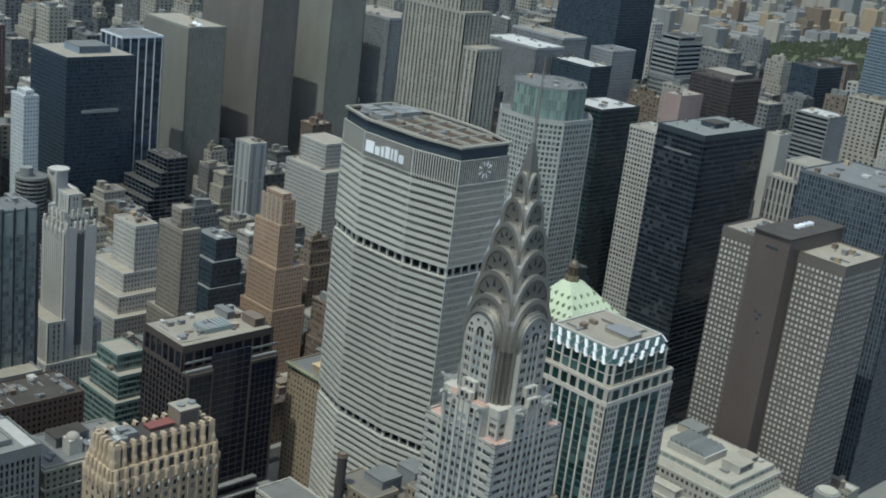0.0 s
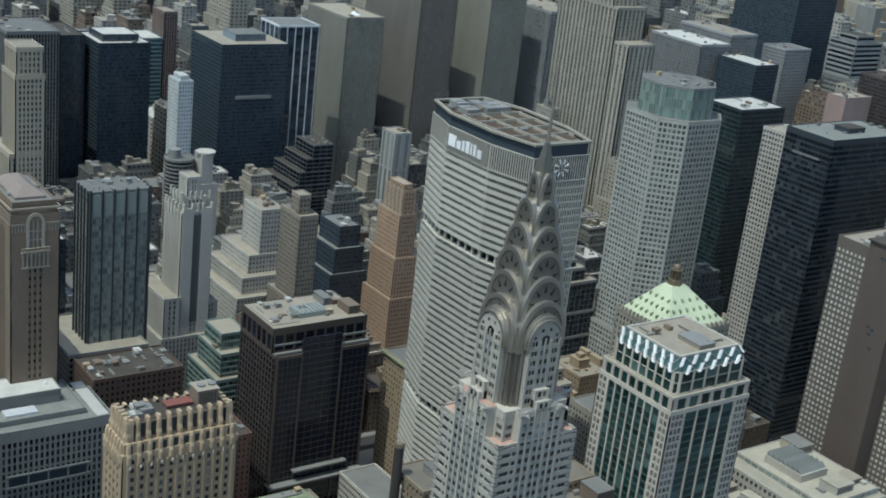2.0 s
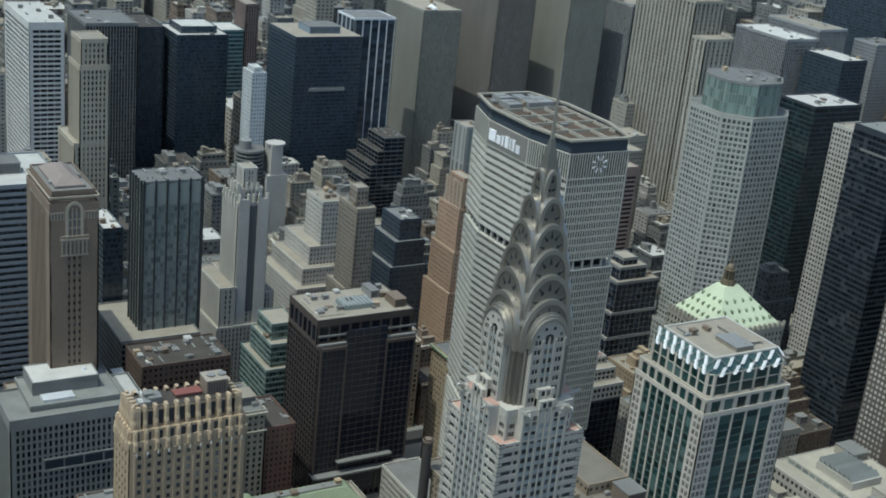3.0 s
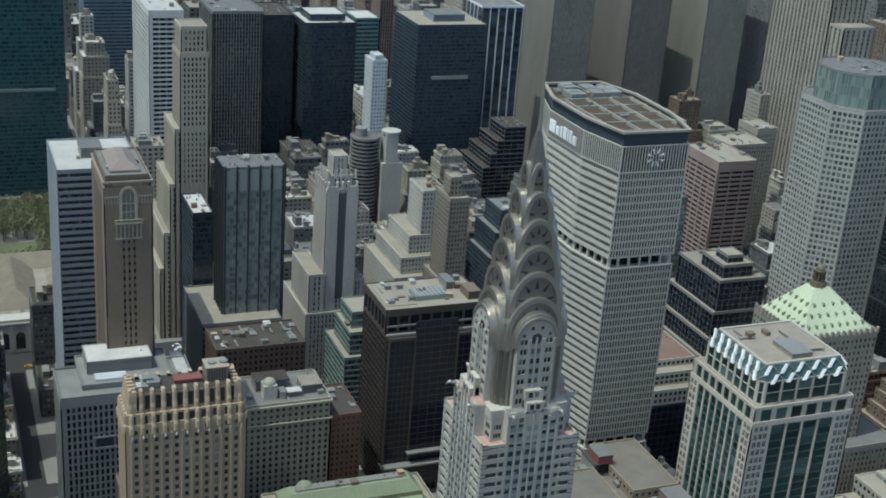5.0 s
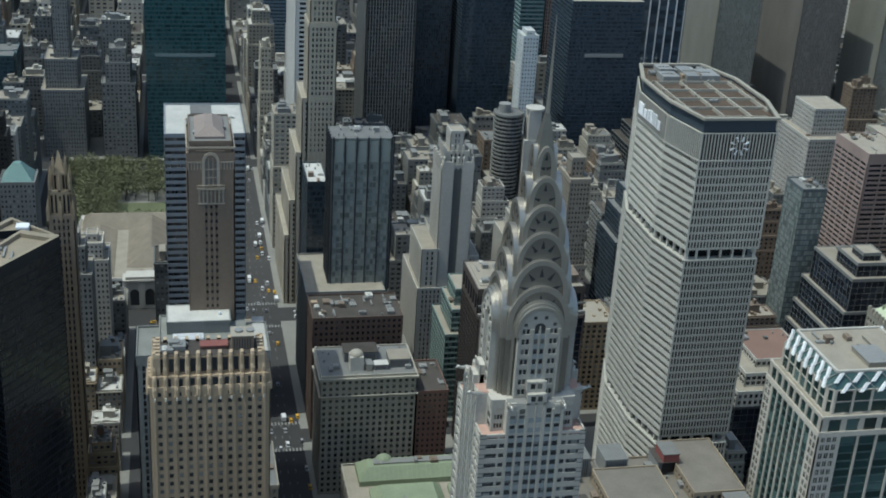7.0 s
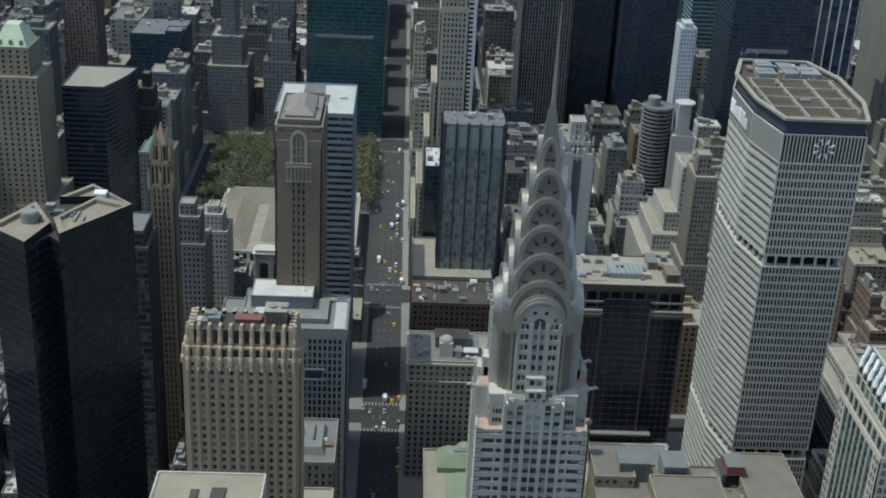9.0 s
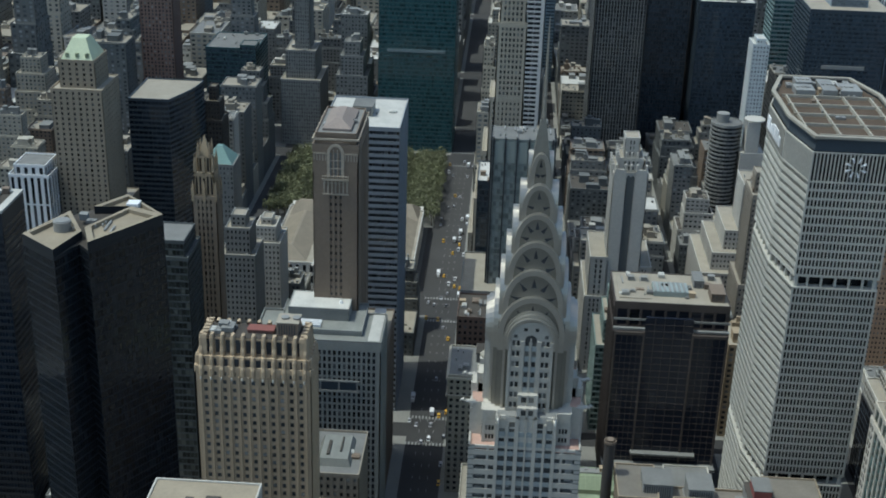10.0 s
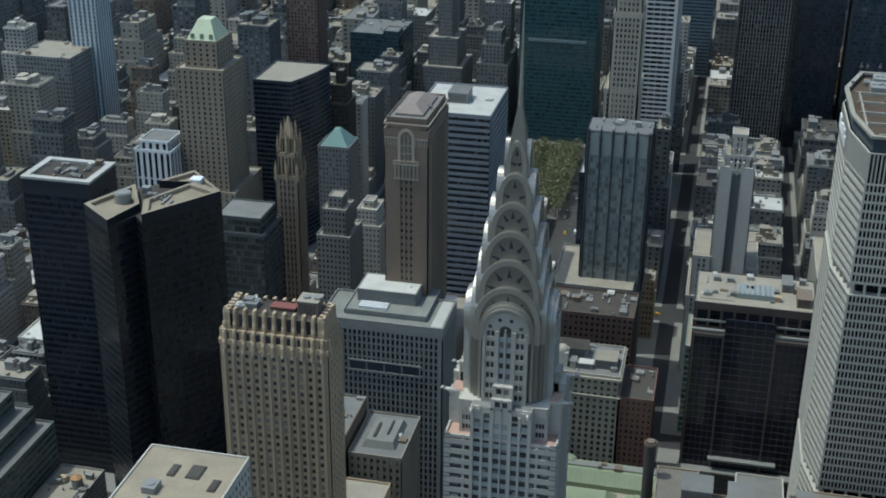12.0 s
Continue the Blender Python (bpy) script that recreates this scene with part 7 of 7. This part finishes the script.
def plain(x0, x1, y0, y1, z, wall, roof, rng, fine, single):
    """A common building: facade, glazing, roof, and a bulkhead or a tank on top."""
    label = "%s %s with a flat roof" % (KIND.get(wall.name, "stone"), "office block" if z > 45 else "loft building")
    # Half the panes are pale, lowering contrast in place of haze.
    s = style(wall, rng.choice((WINDOW, WINDOW, WINDOW_PALE, WINDOW_PALE)), bay=rng.uniform(2.4, 3.6) * fine, floor=rng.uniform(3.3, 3.9) * (1 if fine < 1.3 else 1.3), pier=rng.uniform(0.4, 0.62), span=rng.uniform(0.42, 0.58), depth=0.35, flat=rng.choice((0.6, 0.8, 1.15)))
    t = thing("building", label, "building", (x0 + x1) / 2, (y0 + y1) / 2) if single else None

    def storeys(pts, z0, z1, seed):
        if single:
            tier(t, pts, z0, z1, s, roof, split=False, seed=seed)
        else:
            joined(pts, z0, z1, s, roof, seed)

    # setbacks: the sides step in one after the other as the building rises
    steps = [1.0]
    if z > 34 and min(x1 - x0, y1 - y0) > 13:
        steps = rng.choice(([0.62, 1.0], [0.55, 0.8, 1.0], [0.7, 0.88, 1.0], [1.0], [0.5, 0.68, 0.85, 1.0]))
    low = 0.0
    for j, k in enumerate(steps):
        storeys(rect(x0, x1, y0, y1), low, z * k, int(x0 + y0) + j)
        low = z * k
        if j < len(steps) - 1:
            i = min(4.0, (x1 - x0) * 0.16, (y1 - y0) * 0.16)
            x0, x1 = x0 + i * rng.choice((0.2, 1)), x1 - i * rng.choice((0.2, 1))
            y0, y1 = y0 + i * rng.choice((0.4, 1)), y1 - i * rng.choice((0.2, 1))
    # cornice
    if rng.random() < 0.5:
        c = Mesh() if single else sink("city_walls", wall)
        outer, inner = grow(rect(x0, x1, y0, y1), 0.9), grow(rect(x0, x1, y0, y1), 0.2)
        for j in range(4):
            q = (j + 1) % 4
            c.prism([outer[j], outer[q], inner[q], inner[j]], z - 0.9, z - 0.1)
        if single:
            part("cornice", c, wall, t)
    extra = rng.choice((wall, GREY_METAL, GREY_STONE, ROOF_TAN))
    m = Mesh() if single else sink("city_bulkheads", extra)
    for j in range(rng.randint(2, 4)):
        a, b = rng.uniform(1.2, max(1.3, min(5, (x1 - x0) * 0.22))), rng.uniform(1.2, max(1.3, min(6, (y1 - y0) * 0.22)))
        cx, cy = rng.uniform(x0 + a + 0.5, max(x0 + a + 0.6, x1 - a - 0.5)), rng.uniform(y0 + b + 0.5, max(y0 + b + 0.6, y1 - b - 0.5))
        h = rng.uniform(2.2, 6.5)
        m.box(cx - a, cx + a, cy - b, cy + b, z, z + h)
        m.box(cx - a - 0.2, cx + a + 0.2, cy - b - 0.2, cy + b + 0.2, z + h, z + h + 0.3)
        if j == 0 and rng.random() < 0.4:
            m.box(cx - a * 0.5, cx + a * 0.5, cy - b * 0.5, cy + b * 0.5, z + h + 0.3, z + h + rng.uniform(2, 4))
    for j in range(rng.randint(5, 14) if fine < 1.6 else 2):
        cx, cy = rng.uniform(x0 + 1.6, x1 - 1.6), rng.uniform(y0 + 1.6, y1 - 1.6)
        m.box(cx - rng.uniform(0.4, 1.2), cx + rng.uniform(0.4, 1.2), cy - rng.uniform(0.4, 1.5), cy + rng.uniform(0.4, 1.5), z, z + rng.uniform(0.7, 2.0))
    if single:
        part("bulkhead", m, extra, t)
    if rng.random() < 0.55 and z < 95 and fine < 1.2 and single:
        water_tank(t, (x0 + x1) / 2 + rng.uniform(-3, 3), (y0 + y1) / 2 + rng.uniform(-3, 3), z, rng.uniform(1.5, 2.2))


rng = random.Random(4242)
kerbs = Mesh()
LOTS = []
# low lofts along the narrow street south of the granite block
for j, (x0, x1, y0, y1, h) in enumerate(((-103, -90, 279, 296, 28), (-103, -90, 297, 320, 38), (-103, -90, 321, 337, 24), (-96, -90, 338, 364, 20), (-103, -90, 366, 385, 42), (-103, -90, 386, 409, 30), (-118, -104, 279, 295, 34), (-118, -104, 323, 337, 26), (-118, -104, 366, 409, 36), (-104, -90, 154, 176, 36), (-104, -90, 177, 199, 24), (-104, -90, 200, 220, 40), (-104, -90, 240, 253, 30))):
    LOTS.append((100 + j, x0, x1, y0, y1, h, (LIMESTONE, TAN_BRICK, PALE_STONE, BROWN_BRICK, GREY_STONE)[j % 5], (ROOF_WHITE, ROOF_TAN, ROOF_GREY)[j % 3]))
    site(x0, x1, y0, y1)
for (xa, wa), (xb, wb) in zip(STREETS, STREETS[1:]):
    for (ya, va), (yb, vb) in zip(AVENUES, AVENUES[1:]):
        x0, x1, y0, y1 = xa + wa / 2, xb - wb / 2, ya + va / 2, yb - vb / 2
        cx, cy = (x0 + x1) / 2, (y0 + y1) / 2
        if 1370 < cx and 440 < cy < 1280:
            continue
        # a wedge that opens westwards
        ahead = cy + 400
        if cx > 60 + ahead * 1.75 + 260 or cx < -60 - ahead * 0.75 - 120 or cy < -60:
            continue
        if -150 < cx < 0 and 440 < cy < 720:
            continue
        kerbs.box(x0 - 4, x1 + 4, y0 - 4.5, y1 + 4.5, -0.02, 0.17)
        dist = math.hypot(cx, ahead)
        if dist > 2700:
            continue
        lots = max(1, round((y1 - y0) / (26 if dist < 1300 else 40)))
        for row in range(2):
            a0, a1 = (x0, cx - 2) if row == 0 else (cx + 2, x1)
            y = y0
            for j in range(lots):
                w = (y1 - y) / (lots - j) * (rng.uniform(0.75, 1.25) if j < lots - 1 else 1)
                b0, b1 = y, y + w
                y += w
                h = rng.choice((16, 20, 26, 34, 42, 50, 58)) * rng.uniform(0.85, 1.2)
                if dist > 900 and rng.random() < 0.22:
                    h = rng.uniform(70, 125)
                if cx > 120 and 430 < cy < 1000 and rng.random() < 0.25:
                    h = rng.uniform(36, 56)
                if cy < 250:
                    h = min(h, 45)
                if 250 < cy < 740 and 60 < cx < 460:
                    h = min(h, 62)
                if 1000 < cx < 1400 and rng.random() < 0.5:
                    h = rng.uniform(90, 170)
                if cx > 1400:
                    h = min(h, 62)
                if 60 < cx < 420 and cy > 700:
                    h = min(h, 84)
                c0, c1 = a0, a1
                if not free(c0, c1, b0, b1):
                    # try a shallower lot along the street
                    if row == 0 and free(c0, c0 + 14, b0, b1):
                        c1 = c0 + 14
                    elif row == 1 and free(c1 - 14, c1, b0, b1):
                        c0 = c1 - 14
                    else:
                        continue
                if b1 - b0 < 7:
                    continue
                LOTS.append((dist, c0 + 0.3, c1 - 0.3, b0 + 0.2, b1 - 0.2, h, rng.choice(FILL if dist < 800 and cx > 0 else FAR_FILL), rng.choice(ROOFS)))
LOTS.sort(key=lambda e: e[0])
for j, (dist, *lot) in enumerate(LOTS):
    fine = 1.0 if dist < 900 else (1.25 if dist < 1300 else 2.0)
    plain(*lot, rng, fine, j < 215)
for (name, _), (m, material) in SINK.items():
    tagged(link(name, m.data(name), material), "joined %s of the farther city blocks" % name.replace("_", " "), "city blocks", "", "stuff")
setting("pavement", kerbs, SIDEWALK, "raised concrete pavements round the blocks")

# ---- the great park, the far city and the river ----
wood = Mesh()
rng = random.Random(9)
for j in range(4000):
    x, y = rng.uniform(1385, 3300), rng.uniform(450, 1270)
    if math.sin(x * 0.013) * math.cos(y * 0.017) > 0.75:
        continue
    r, h = rng.uniform(5, 9), rng.uniform(11, 19)
    for e in range(3):
        a, b, g = x + rng.uniform(-r, r) * 0.5, y + rng.uniform(-r, r) * 0.5, h * rng.uniform(0.55, 0.85)
        k = rng.uniform(0, 6)
        wood.loft([(a + r * 0.75 * math.cos(k + i), b + r * 0.75 * math.sin(k + i)) for i in (0, 1.3, 2.5, 3.8, 5.1)], g * 0.45, [(a + r * 0.4 * math.cos(k + i), b + r * 0.4 * math.sin(k + i)) for i in (0, 1.3, 2.5, 3.8, 5.1)], g + 3, under=False)
tagged(link("park_woods", wood.data("park_woods"), mat("far_leaves", (0.055, 0.066, 0.034), spots=0.4)), "dense green woods of the great park", "woods", "", "stuff")
meadow = Mesh()
meadow.box(1375, 3320, 442, 1274, 0.0, 0.2)
setting("meadow", meadow, GRASS, "green park ground")
far = {}
rng = random.Random(12)
for j in range(5200):
    x, y = rng.uniform(-1300, 4700), rng.uniform(430, 4000)
    ahead = y + 380
    if math.hypot(x, ahead) < 2650 or math.hypot(x, ahead) > 4700 or x > ahead * 2.0 + 300 or x < -ahead * 0.62 - 100:
        continue
    if 1370 < x < 3320 and 430 < y < 1290:
        continue
    if 2250 < y < 3000:
        continue
    w, d, h = rng.uniform(9, 24), rng.uniform(9, 26), rng.choice((15, 18, 22, 28, 40, 60)) * rng.uniform(0.8, 1.3)
    m = far.setdefault(rng.choice(("buff", "red", "grey", "grey", "pale")), Mesh())
    m.box(x - w, x + w, y - d, y + d, 0, h, under=False)
    m.box(x - w * 0.4, x + w * 0.3, y - d * 0.4, y + d * 0.4, h, h + 4, under=False)
for name, m in far.items():
    ob = link("far_buildings", m.data("far_buildings"), {"buff": LIMESTONE, "red": BROWN_BRICK, "grey": GREY_STONE, "pale": TAN_BRICK}[name])
    tagged(ob, "far rows of %s city buildings" % {"red": "brown", "pale": "tan"}.get(name, name), "far buildings", "", "stuff")
river = Mesh()
river.box(-4700, 4700, 2260, 3000, 0.0, 0.3)
setting("water", river, WATER, "wide grey river beyond the city")

# ---- traffic ----


def vehicle(name, label, long, wide, high, paint):
    t = thing(name, label, name, 0, 0, 0, "street traffic")
    m = Mesh()
    h0, h1 = 0.35, high * 0.6
    m.loft(rect(-wide / 2, wide / 2, -long / 2, long / 2), h0, rect(-wide / 2 + 0.05, wide / 2 - 0.05, -long / 2 + 0.08, long / 2 - 0.08), h1)
    link("body", m.data("body"), paint, t)
    c = Mesh()
    c.loft(rect(-wide / 2 + 0.1, wide / 2 - 0.1, -long * 0.28, long * 0.36), h1, rect(-wide / 2 + 0.3, wide / 2 - 0.3, -long * 0.16, long * 0.28), high - 0.06)
    link("cabin_glass", c.data("cabin_glass"), GLASS_BLACK, t)
    r = Mesh()
    r.box(-wide / 2 + 0.3, wide / 2 - 0.3, -long * 0.16, long * 0.28, high - 0.07, high)
    link("roof", r.data("roof"), paint, t)
    w = Mesh()
    n = 10
    ring = [(0.34 * math.cos(2 * math.pi * j / n), 0.34 + 0.34 * math.sin(2 * math.pi * j / n)) for j in range(n)]
    for j in range(n):
        a, b = ring[j], ring[(j + 1) % n]
        w.poly([(-0.12, *a), (0.12, *a), (0.12, *b), (-0.12, *b)])
    w.poly([(0.12, *p) for p in ring])
    w.poly([(-0.12, *p) for p in ring[::-1]])
    tyre = w.data("wheel")
    for a in (-1, 1):
        for b in (-1, 1):
            k = link("wheel", tyre, TYRE, t)
            k.location = (a * (wide / 2 - 0.1), b * long * 0.31, 0)
    return t


def truck():
    t = thing("truck", "white box truck on the street", "truck", 0, 0, 0, "street traffic")
    m = Mesh()
    m.box(-1.2, 1.2, -1.2, 3.9, 0.9, 3.5)
    link("cargo_box", m.data("cargo_box"), WHITE_CAR, t)
    c = Mesh()
    c.loft(rect(-1.05, 1.05, -3.2, -1.25), 0.5, rect(-0.95, 0.95, -2.7, -1.3), 2.4)
    link("cab", c.data("cab"), WHITE_CAR, t)
    b = Mesh()
    b.box(-1.0, 1.0, -3.0, 3.8, 0.4, 0.9)
    link("chassis", b.data("chassis"), HAZED_BLACK_STEEL, t)
    for a in (-1, 1):
        for e in (-2.2, 2.4):
            w = Mesh()
            w.box(a * 0.95 - 0.16, a * 0.95 + 0.16, e - 0.42, e + 0.42, 0.0, 0.84)
            link("wheel", w.data("wheel"), TYRE, t)
    return t


fleet = [vehicle("taxi", "yellow taxi on the street", 4.8, 1.9, 1.5, TAXI_PAINT), vehicle("car", "parked or waiting car on the street", 4.6, 1.85, 1.48, CAR_PAINT), vehicle("van", "white delivery van on the street", 5.6, 2.1, 2.3, WHITE_CAR), truck()]
rng = random.Random(31)
spots = []
for lane in (-10.5, -6.3, -2.1, 2.1, 6.3, 10.5):
    y = -30.0
    while y < 725:
        y += rng.uniform(7, 20)
        spots.append((lane, y, 0 if lane < 0 else 180))
for ya, wa in AVENUES[2:6]:
    for lane in (-6, -2, 2, 6):
        x = -320.0
        while x < 520:
            x += rng.uniform(14, 60)
            if abs(x) > 16:
                spots.append((x, ya + lane, -90))
rng.shuffle(spots)
for j, (x, y, turn) in enumerate(spots[:140]):
    pick = j if j < 4 else rng.choice((0, 0, 1, 1, 1, 2, 3))
    m = pose(x, y, 0.06, 0, 0, turn)
    if j < 4:
        fleet[j].matrix_basis = m
    else:
        copy_thing(fleet[pick], m)
